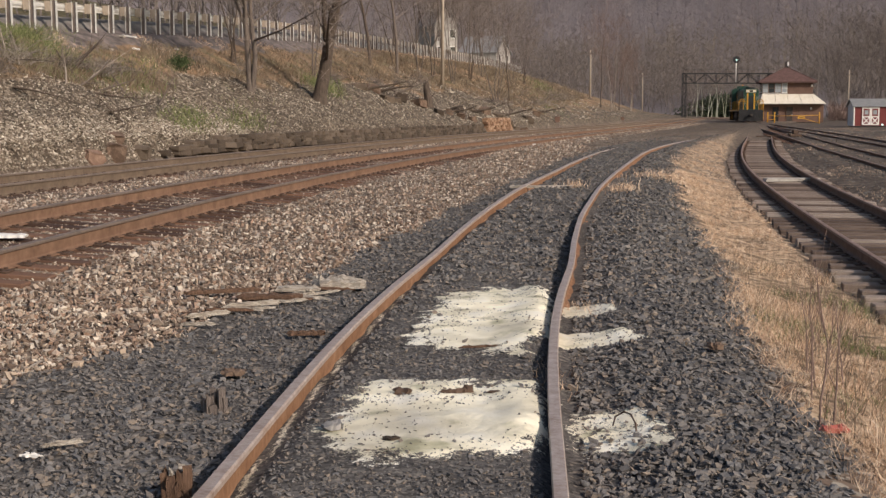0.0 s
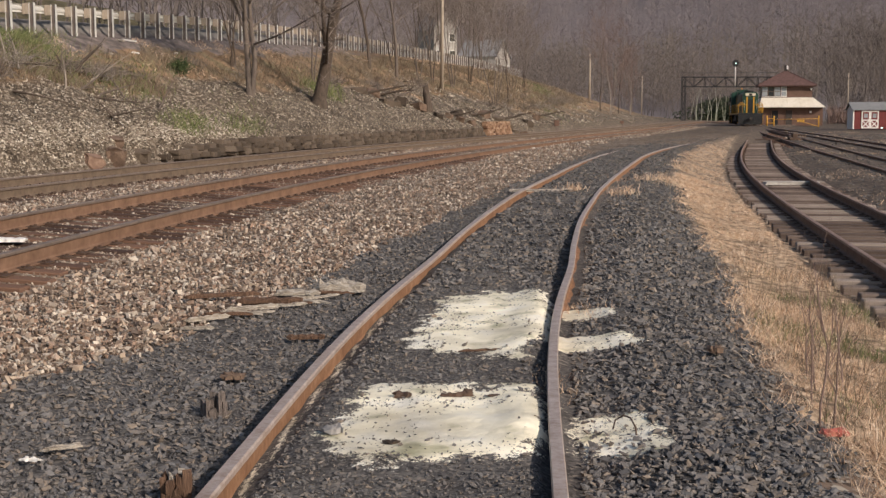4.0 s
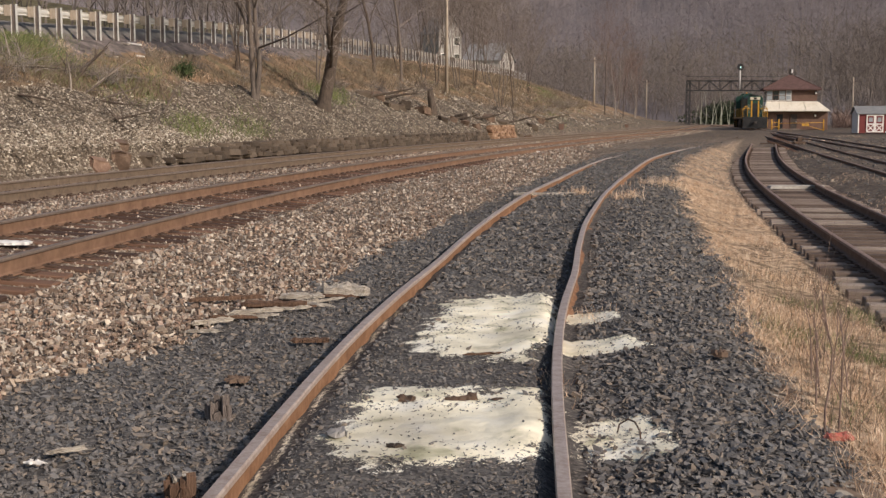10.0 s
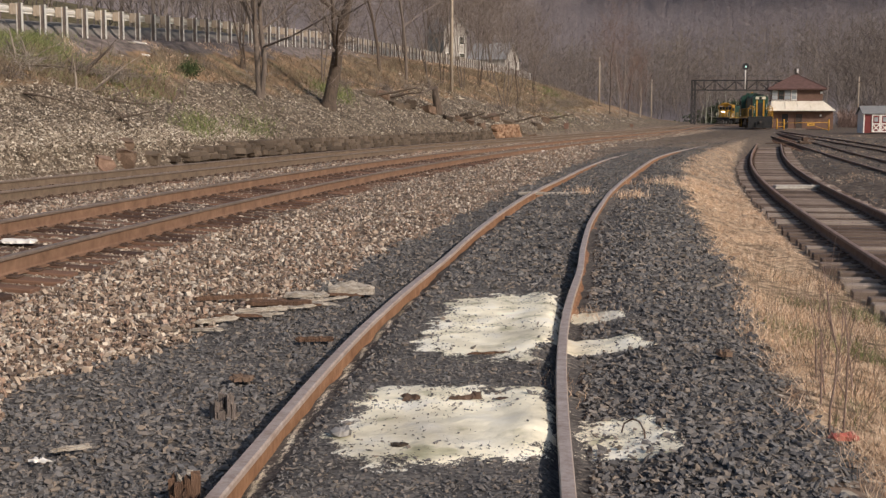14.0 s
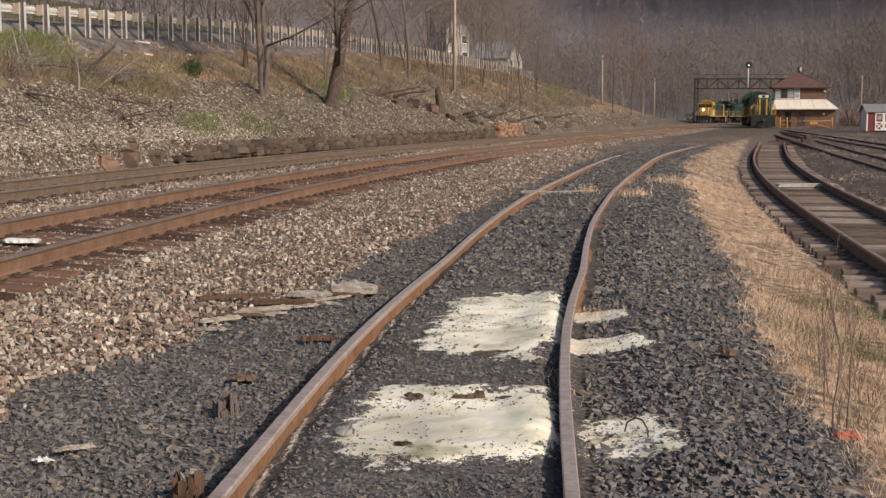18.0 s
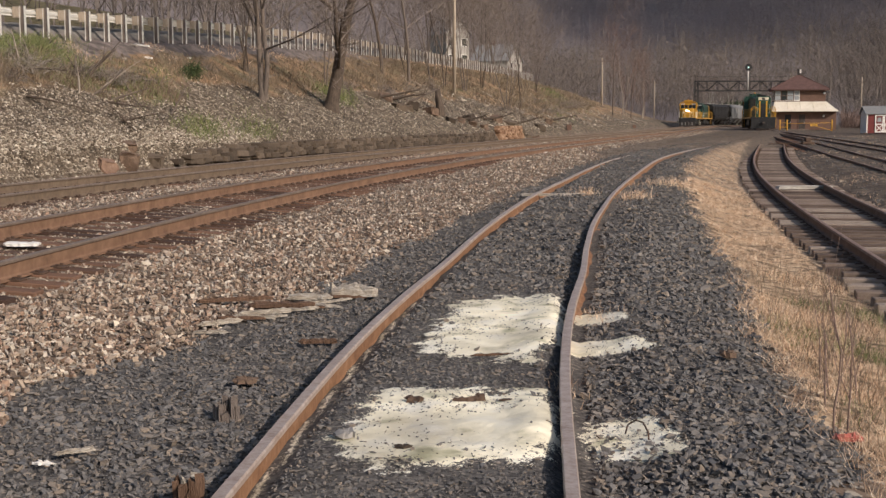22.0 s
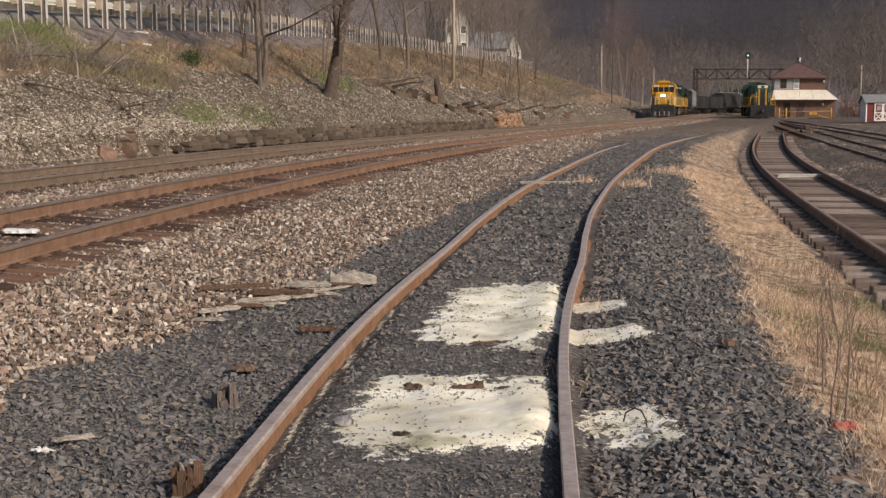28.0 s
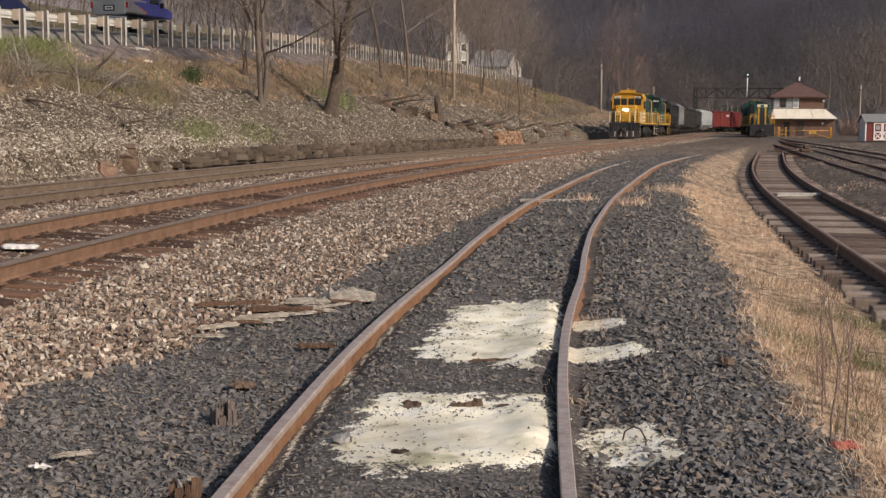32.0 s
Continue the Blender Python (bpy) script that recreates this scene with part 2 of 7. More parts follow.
def build_ground():
    ys = [-1300, -700, -400, -250, -180, -140, -120, -100, -80, -60, -40, -25, -15, -8, -4, -1, 1.0, 2.0, 3.0] + axis(3.5, 13.0, 0.07, 1.0, 0.07)[:-1] + axis(13.05, 1500, 0.2, 1.0135, 26)
    xs = [-v for v in axis(13, 1300, 0.25, 1.07, 50)][::-1] + list(np.arange(-12.9, -1.3, 0.2)) + list(np.arange(-1.3, 2.1, 0.07)) + list(np.arange(2.1, 21.8, 0.2)) + axis(22, 1300, 0.3, 1.08, 50)
    X, Y = np.meshgrid(np.array(xs), np.array(ys))
    Z = height(X, Y)
    nx, ny = len(xs), len(ys)
    V = np.stack([X, Y, Z], -1).reshape(-1, 3)
    i = np.arange((ny - 1) * (nx - 1))
    r, c = i // (nx - 1), i % (nx - 1)
    a = r * nx + c
    F = np.stack([a, a + 1, a + nx + 1, a + nx], 1)
    me = bpy.data.meshes.new("ground")
    me.vertices.add(len(V))
    me.vertices.foreach_set("co", V.ravel())
    me.loops.add(F.size)
    me.loops.foreach_set("vertex_index", F.ravel())
    me.polygons.add(len(F))
    me.polygons.foreach_set("loop_start", np.arange(0, F.size, 4))
    me.update()
    me.shade_smooth()
    x, y = V[:, 0], V[:, 1]
    s = dist(main_x, x, y)
    gs = dist(main_x, guard_x(y), y)
    behind = gs - s
    soil = np.clip(step(0.9, 1.3, dist(yard_x, x, y)) + (np.abs(dist(yard_x, x, y)) < 1.3), 0, 1) * (s > 8)
    soil = np.maximum(soil, step(60, 110, y) * (s > 8))
    one = np.stack([cinder(x, y), sand(x, y), straw(x, y), np.ones_like(x)], 1)
    two_ = np.stack([step(-3.5, -3.9, s) * (y < 330), verge(x, y), (behind > 0.5) & (behind < 8.0) & (y < 320), (1 - step(1.2, 2.2, x - guard_x(y) + 0.7 * grain(x, y, 1.5, 2.0))) * (s < -4.5) * (1 - step(60, 130, y))], 1).astype(float)
    three = np.stack([soil, (behind > 8.0) & (y < 330), step(300, 360, y), np.ones_like(x)], 1).astype(float)
    for name, col in (("zone_a", one), ("zone_b", two_), ("zone_c", three)):
        at = me.color_attributes.new(name, "FLOAT_COLOR", "POINT")
        at.data.foreach_set("color", col.astype(np.float32).ravel())
    m = bpy.data.materials.new("ground_cover")
    m.use_nodes = True
    nt = m.node_tree
    L = nt.links.new
    b = nt.nodes["Principled BSDF"]
    b.inputs["Roughness"].default_value, b.inputs["Specular IOR Level"].default_value = 0.95, 0.15
    tc = nt.nodes.new("ShaderNodeTexCoord")

    def noise_of(scale, detail=6.0):
        n = nt.nodes.new("ShaderNodeTexNoise")
        n.inputs["Scale"].default_value, n.inputs["Detail"].default_value = scale, detail
        L(tc.outputs["Object"], n.inputs["Vector"])
        return n.outputs["Fac"]

    def cells(scale):
        n = nt.nodes.new("ShaderNodeTexVoronoi")
        n.inputs["Scale"].default_value = scale
        L(tc.outputs["Object"], n.inputs["Vector"])
        sp = nt.nodes.new("ShaderNodeSeparateColor")
        L(n.outputs["Color"], sp.inputs["Color"])
        return sp.outputs["Red"], n.outputs["Distance"]

    def colour(src, stops):
        r = ramp(nt, stops)
        L(src, r.inputs["Fac"])
        return r.outputs["Color"]

    def over(low, high, mask):
        k = nt.nodes.new("ShaderNodeMix")
        k.data_type = "RGBA"
        L(mask, k.inputs[0])
        L(low, k.inputs[6])
        L(high, k.inputs[7])
        return k.outputs[2]

    def masks(name):
        at = nt.nodes.new("ShaderNodeAttribute")
        at.attribute_name = name
        sp = nt.nodes.new("ShaderNodeSeparateColor")
        L(at.outputs["Color"], sp.inputs["Color"])
        return sp.outputs["Red"], sp.outputs["Green"], sp.outputs["Blue"]

    stone, gap = cells(17.0)
    stone_b, gap_b = cells(45.0)
    rock, gap_c = cells(11.0)
    big, small = noise_of(0.35), noise_of(9.0)
    col = colour(stone, [(0.0, (0.06, 0.043, 0.033)), (0.3, (0.13, 0.09, 0.065)), (0.6, (0.18, 0.13, 0.097)), (0.85, (0.26, 0.22, 0.17)), (1.0, (0.4, 0.36, 0.3))])
    def ragged(mask, scale, reach, lo, hi):
        n = noise_of(scale, 5.0)
        m1 = nt.nodes.new("ShaderNodeMath")
        m1.operation = "MULTIPLY_ADD"
        L(n, m1.inputs[0])
        m1.inputs[1].default_value, m1.inputs[2].default_value = reach, -0.5 * reach
        m2 = nt.nodes.new("ShaderNodeMath")
        L(mask, m2.inputs[0])
        L(m1.outputs[0], m2.inputs[1])
        m3 = nt.nodes.new("ShaderNodeMapRange")
        m3.inputs[1].default_value, m3.inputs[2].default_value = lo, hi
        L(m2.outputs[0], m3.inputs[0])
        return m3.outputs[0]

    za, zs, zt = masks("zone_a")
    za, zs, zt = ragged(za, 9.0, 1.2, 0.4, 0.6), ragged(ragged(zs, 22.0, 0.9, 0.25, 0.75), 95.0, 2.0, 0.44, 0.54), ragged(zt, 7.0, 1.4, 0.35, 0.65)
    zr, zv, zroad = masks("zone_b")
    zsoil, zlawn, zhill = masks("zone_c")
    col = over(col, colour(noise_of(5.0, 12.0), [(0.25, (0.05, 0.04, 0.034)), (0.45, (0.1, 0.078, 0.062)), (0.58, (0.15, 0.115, 0.088)), (0.75, (0.25, 0.19, 0.13))]), zsoil)
    col = over(col, colour(stone_b, [(0.0, (0.055, 0.05, 0.047)), (0.5, (0.1, 0.091, 0.084)), (0.9, (0.15, 0.137, 0.124)), (1.0, (0.24, 0.205, 0.17))]), za)
    col = over(col, colour(noise_of(7.0, 14.0), [(0.3, (0.08, 0.06, 0.042)), (0.42, (0.2, 0.14, 0.092)), (0.5, (0.36, 0.25, 0.16)), (0.62, (0.56, 0.415, 0.28))]), zt)
    col = over(col, colour(noise_of(3.2, 14.0), [(0.27, (0.34, 0.32, 0.21)), (0.36, (0.55, 0.51, 0.36)), (0.42, (0.77, 0.7, 0.53)), (0.52, (0.88, 0.81, 0.63)), (0.66, (0.89, 0.84, 0.71))]), zs)
    col = over(col, colour(rock, [(0.0, (0.05, 0.04, 0.03)), (0.5, (0.11, 0.085, 0.062)), (0.85, (0.18, 0.145, 0.11)), (1.0, (0.35, 0.3, 0.24))]), zr)
    brush = colour(noise_of(0.55, 9.0), [(0.3, (0.09, 0.068, 0.046)), (0.43, (0.19, 0.132, 0.085)), (0.54, (0.31, 0.2, 0.12)), (0.62, (0.22, 0.17, 0.1)), (0.7, (0.13, 0.118, 0.062))])
    col = over(col, brush, zv)
    strip = nt.nodes.new("ShaderNodeAttribute")
    strip.attribute_name = "zone_b"
    col = over(col, colour(noise_of(4.0, 10.0), [(0.3, (0.09, 0.075, 0.068)), (0.5, (0.17, 0.142, 0.13)), (0.7, (0.25, 0.2, 0.18))]), ragged(strip.outputs["Alpha"], 3.0, 1.2, 0.4, 0.6))
    col = over(col, colour(noise_of(1.5), [(0.3, (0.17, 0.155, 0.14)), (0.7, (0.24, 0.22, 0.195))]), zroad)
    col = over(col, colour(noise_of(0.8), [(0.3, (0.11, 0.09, 0.055)), (0.5, (0.16, 0.135, 0.075)), (0.7, (0.2, 0.17, 0.1))]), zlawn)
    # hill ground greyed like its trees, haze painted into the colour
    col = over(col, colour(noise_of(0.02, 10.0), [(0.3, (0.15, 0.128, 0.126)), (0.5, (0.185, 0.16, 0.158)), (0.7, (0.22, 0.192, 0.19))]), zhill)
    patchy = nt.nodes.new("ShaderNodeMix")
    patchy.data_type, patchy.blend_type = "RGBA", "MULTIPLY"
    patchy.inputs[0].default_value = 1.0
    L(col, patchy.inputs[6])
    L(colour(noise_of(1.3, 12.0), [(0.3, (0.62, 0.61, 0.6)), (0.5, (0.95, 0.95, 0.95)), (0.7, (1.25, 1.24, 1.22))]), patchy.inputs[7])
    L(patchy.outputs[2], b.inputs["Base Color"])
    bp = nt.nodes.new("ShaderNodeBump")
    bp.inputs["Strength"].default_value, bp.inputs["Distance"].default_value = 0.6, 0.03
    L(small, bp.inputs["Height"])
    L(bp.outputs["Normal"], b.inputs["Normal"])
    me.materials.append(m)
    tagged(new("ground", me), "ballast, cinders, dry grass and a rubble bank rising to a road", "ground", "", "structure")


build_ground()


def edge_line():
    ys = np.arange(38, 200, 2.0)
    x = guard_x(ys) - 1.75
    z = np.maximum(height(x, ys), height(x - 0.12, ys)) + 0.006
    V = np.concatenate([np.stack([x, ys, z], 1), np.stack([x - 0.12, ys, z], 1)])
    n = len(ys)
    F = [(i, i + 1, n + i + 1, n + i) for i in range(n - 1)]
    link("road_marking", V, F, mat("worn_white_line", two((0.55, 0.54, 0.5), (0.78, 0.77, 0.74)), 3.0, 0.8), None, "worn white edge line painted on the road", False, "structure", "road marking")


edge_line()

# ---- railway tracks ----
RUST = mat("brown_rust", [(0.25, (0.1, 0.058, 0.04)), (0.5, (0.17, 0.1, 0.068)), (0.75, (0.24, 0.155, 0.11))], 5.0, 0.8, 0.0, 0.3)
RUST_MAIN = mat("brown_scale_rust", [(0.25, (0.095, 0.068, 0.047)), (0.5, (0.15, 0.108, 0.075)), (0.75, (0.21, 0.155, 0.11))], 3.0, 0.75, 0.0, 0.2)
RUST_RED = mat("red_brown_scale_rust", [(0.25, (0.115, 0.065, 0.04)), (0.5, (0.185, 0.107, 0.067)), (0.75, (0.26, 0.158, 0.102))], 3.0, 0.78, 0.0, 0.2)
RUST_ORANGE = mat("orange_rust", [(0.25, (0.13, 0.06, 0.032)), (0.5, (0.24, 0.125, 0.066)), (0.75, (0.36, 0.21, 0.125))], 5.0, 0.8, 0.0, 0.3)
RUST_DARK = mat("dark_rust", two((0.05, 0.032, 0.024), (0.12, 0.075, 0.05)), 6.0, 0.75)
WORN = mat("worn_rail_head", two((0.15, 0.115, 0.09), (0.26, 0.2, 0.16)), 4.0, 0.5, 0.3, 0.1)
WORN_RUST = mat("rusty_rail_head", [(0.25, (0.15, 0.09, 0.062)), (0.5, (0.25, 0.165, 0.125)), (0.75, (0.38, 0.29, 0.24))], 6.0, 0.55, 0.1, 0.2)
SIDE_HEAD = mat("grey_brown_rail_head", [(0.25, (0.25, 0.175, 0.135)), (0.45, (0.37, 0.29, 0.245)), (0.7, (0.5, 0.43, 0.39))], 9.0, 0.42, 0.15, 0.2)
TIE = mat("weathered_tie", [(0.2, (0.06, 0.042, 0.033)), (0.42, (0.14, 0.1, 0.078)), (0.6, (0.23, 0.175, 0.14)), (0.88, (0.42, 0.35, 0.29))], 3.0, 0.9, 0, 0.6, each=True, stretch=(0.4, 8, 8))
TIE_DARK = mat("creosoted_tie", two((0.06, 0.034, 0.024), (0.17, 0.095, 0.062)), 3.0, 0.9, 0, 0.5, each=True, stretch=(0.4, 6, 6))

RAIL_HEAD = [(-0.037, -0.012), (-0.030, 0.0), (0.030, 0.0), (0.037, -0.012), (0.036, -0.036), (-0.036, -0.036)]
RAIL_BODY = [(-0.030, -0.036), (0.030, -0.036), (0.016, -0.046), (0.014, -0.14), (0.026, -0.156), (0.072, -0.168), (0.072, -0.178), (-0.072, -0.178), (-0.072, -0.168), (-0.026, -0.156), (-0.014, -0.14), (-0.016, -0.046)]


MAIN_BODY = [(a, b if b > -0.05 else b * 1.12) for a, b in RAIL_BODY]


def sweep(name, profile, xs, ys, zs, material, parent, label=""):
    P = np.stack([xs, ys, zs], 1)
    d = np.gradient(P[:, :2], axis=0)
    d /= np.linalg.norm(d, axis=1)[:, None]
    n, k = len(P), len(profile)
    V, F = [], []
    for p, (dx, dy) in zip(P, d):
        for a, b in profile:
            V.append((p[0] + dy * a, p[1] - dx * a, p[2] + b))
    for i in range(n - 1):
        for j in range(k):
            jj = (j + 1) % k
            F.append((i * k + j, i * k + jj, (i + 1) * k + jj, (i + 1) * k + j))
    F += [tuple(range(k))[::-1], tuple(range((n - 1) * k, n * k))]
    return link(name, V, F, material, parent, label)


def rail_steps(a, b):
    out = [a]
    while out[-1] < b:
        out.append(out[-1] + min(max(0.12, 0.025 * abs(out[-1])), 4))
    return np.array(out)


def rail_track(f, a, b, top, cant, label, head, wobble=None, body=None):
    """Two rails; top gives the height of the right-hand rail, cant how much the left one stands above it."""
    t = tagged(new("railway_track"), label, "railway track", "railway tracks", "structure")
    ys = rail_steps(a, b)
    for side in (1, -1):
        x, y = off_line(f, ys, 0.7525 * side)
        z = top(ys) + (cant if side < 0 else 0)
        if wobble:
            dx, dz = wobble(ys, side)
            x, z = x + dx, z + dz
        r = sweep("rail", MAIN_BODY if body in (RUST_MAIN, RUST_RED) else RAIL_BODY, x, y, z, body or RUST, t)
        sweep("rail_head", RAIL_HEAD, x, y, z, head, r, "worn steel running surface")
    return t


def tie_places(f, a, b, pitch):
    rnd = random.Random(3)
    out = []
    while a < b:
        out.append(a)
        a += pitch * rnd.uniform(0.9, 1.1) / math.sqrt(1 + float(slope(f, a))**2)
    return out


def ties(track, f, a, b, top, cant, pitch, material, long=2.6, drop=0.175, high=0.16):
    bm = bmesh.new()
    box(bm, -long / 2, long / 2, -0.11, 0.11, -high, 0, 0.012)
    me = bpy.data.meshes.new("tie")
    bm.to_mesh(me)
    bm.free()
    me.materials.append(material)
    pl = bpy.data.meshes.new("tie_plate")
    bm = bmesh.new()
    for sx in (-0.7525, 0.7525):
        box(bm, sx - 0.17, sx + 0.17, -0.095, 0.095, 0.002, 0.02, 0.004)
        for u, v in ((-0.1, -0.06), (-0.1, 0.06), (0.1, -0.06), (0.1, 0.06)):
            box(bm, sx + u - 0.017, sx + u + 0.017, v - 0.014, v + 0.014, 0.02, 0.04)
    bm.to_mesh(pl)
    bm.free()
    pl.materials.append(RUST_DARK)
    rnd = random.Random(3)
    for y in tie_places(f, a, b, pitch):
        s = float(slope(f, y))
        m = Matrix.Translation((float(f(y)), y, float(top(y)) + cant / 2 - drop + rnd.uniform(-0.008, 0.004))) @ pose(0, 0, 0, rnd.uniform(-1, 1), math.degrees(cant / 1.5), -math.degrees(math.atan(s)) + rnd.uniform(-1.2, 1.2))
        for name, data in (("tie", me), ("tie_plate", pl)):
            o = new(name, data)
            o.parent = track
            o.matrix_basis = m @ (Matrix.Translation((rnd.uniform(-0.06, 0.06), 0, 0)) if name == "tie" else Matrix())


def near_main_x(y):
    return off_line(main_x, y, 4.05)[0]


near_main = rail_track(near_main_x, -40, 420, lambda y: MAIN_Z + 0 * y, 0.09, "main line track with brown rusted rails on creosoted ties", WORN, None, RUST_RED)
far_main = rail_track(main_x, -40, 425, lambda y: FAR_Z + 0 * y, 0.012, "farther main line track with brown rusted rails", WORN, None, RUST_MAIN)
siding = rail_track(side_x, -25.0, 64, side_top, 0, "warped old siding with rusty rails sunk in cinders", SIDE_HEAD, side_warp, RUST_ORANGE)
yard_lead = rail_track(yard_x, -25.0, 79, yard_top, 0, "yard track with rusty rails on open weathered ties", WORN_RUST)
loco_road = rail_track(loco_road_x, 20, 260, lambda y: yard_top(y) + 0.02, 0, "yard track with dark rusty rails", WORN_RUST)
runaround = rail_track(runaround_x, 15, 130, lambda y: yard_top(y) + 0.01, 0, "yard track with dark rails beside a switch", WORN_RUST)


# ---- colours of the built things ----
BROWN = mat("brown_siding", two((0.13, 0.075, 0.055), (0.19, 0.115, 0.085)), 1.5, 0.85)
ROOF_RED = mat("brown_red_shingles", two((0.085, 0.048, 0.042), (0.15, 0.085, 0.072)), 2.5, 0.9, 0, 0.5)
WHITE = mat("white_paint", two((0.7, 0.66, 0.6), (0.84, 0.81, 0.76)), 2.0, 0.6)
SKIRT = mat("weathered_cream_white", [(0.25, (0.5, 0.43, 0.33)), (0.45, (0.68, 0.61, 0.5)), (0.75, (0.78, 0.72, 0.62))], 0.9, 0.7)
CREAM = mat("cream_paint", two((0.62, 0.55, 0.4), (0.75, 0.68, 0.52)), 2.0, 0.5)
BLACK = mat("black_paint", two((0.012, 0.012, 0.013), (0.035, 0.033, 0.032)), 3.0, 0.55)
STEEL = mat("dark_steel", two((0.035, 0.03, 0.028), (0.085, 0.065, 0.055)), 3.0, 0.7)
GLASS = mat("dark_glass", two((0.015, 0.018, 0.02), (0.03, 0.035, 0.04)), 1.0, 0.08, 0, 0, spec=0.6)
PALE_GLASS = mat("pale_glass", two((0.25, 0.27, 0.28), (0.4, 0.42, 0.43)), 1.0, 0.1, 0, 0, spec=0.6)
YELLOW = mat("yellow_paint", [(0.25, (0.33, 0.165, 0.02)), (0.5, (0.52, 0.27, 0.03)), (0.75, (0.6, 0.33, 0.045))], 1.6, 0.5)
GREEN = mat("dark_green_paint", two((0.012, 0.042, 0.031), (0.026, 0.07, 0.048)), 2.0, 0.45)
GALV = mat("galvanised_steel", two((0.55, 0.53, 0.49), (0.72, 0.7, 0.65)), 3.0, 0.5, 0.25, 0.1)
POSTGREY = mat("grey_brown_post", two((0.12, 0.09, 0.075), (0.22, 0.18, 0.15)), 4.0, 0.8)
WOODPOLE = mat("pale_pole_wood", two((0.3, 0.24, 0.18), (0.5, 0.42, 0.33)), 3.0, 0.9, stretch=(5, 5, 0.6))
# muted red, darkened further for the shade lying on the boxcars
RED = mat("red_paint", two((0.12, 0.02, 0.018), (0.22, 0.045, 0.04)), 1.2, 0.6)
SHED_RED = mat("dark_red_boards", two((0.12, 0.025, 0.025), (0.2, 0.05, 0.045)), 1.5, 0.8)
GREY_CAR = mat("grey_car_paint", two((0.17, 0.17, 0.17), (0.27, 0.265, 0.255)), 0.8, 0.6)
DARK_CAR = mat("sooty_car_paint", two((0.02, 0.02, 0.02), (0.06, 0.055, 0.05)), 0.8, 0.7)
PALE_CAR = mat("pale_car_paint", two((0.3, 0.31, 0.31), (0.44, 0.45, 0.44)), 0.8, 0.6)
BROWN_CAR = mat("brown_car_paint", two((0.09, 0.04, 0.03), (0.15, 0.07, 0.05)), 0.8, 0.7)
LAMP = mat("lit_headlight", two((1.0, 0.9, 0.7), (1.0, 0.93, 0.78)), 1.0, 0.3, 0, 0, glow=40.0)
LAMP_AMBER = mat("amber_lens", two((0.5, 0.2, 0.02), (0.6, 0.26, 0.03)), 1.0, 0.3, 0, 0)
SIGNAL_LAMP = mat("lit_signal", two((0.5, 0.8, 0.75), (0.6, 0.85, 0.8)), 1.0, 0.3, 0, 0, glow=1.2)


def gz(x, y):
    return float(height(np.array([x]), np.array([y]))[0])


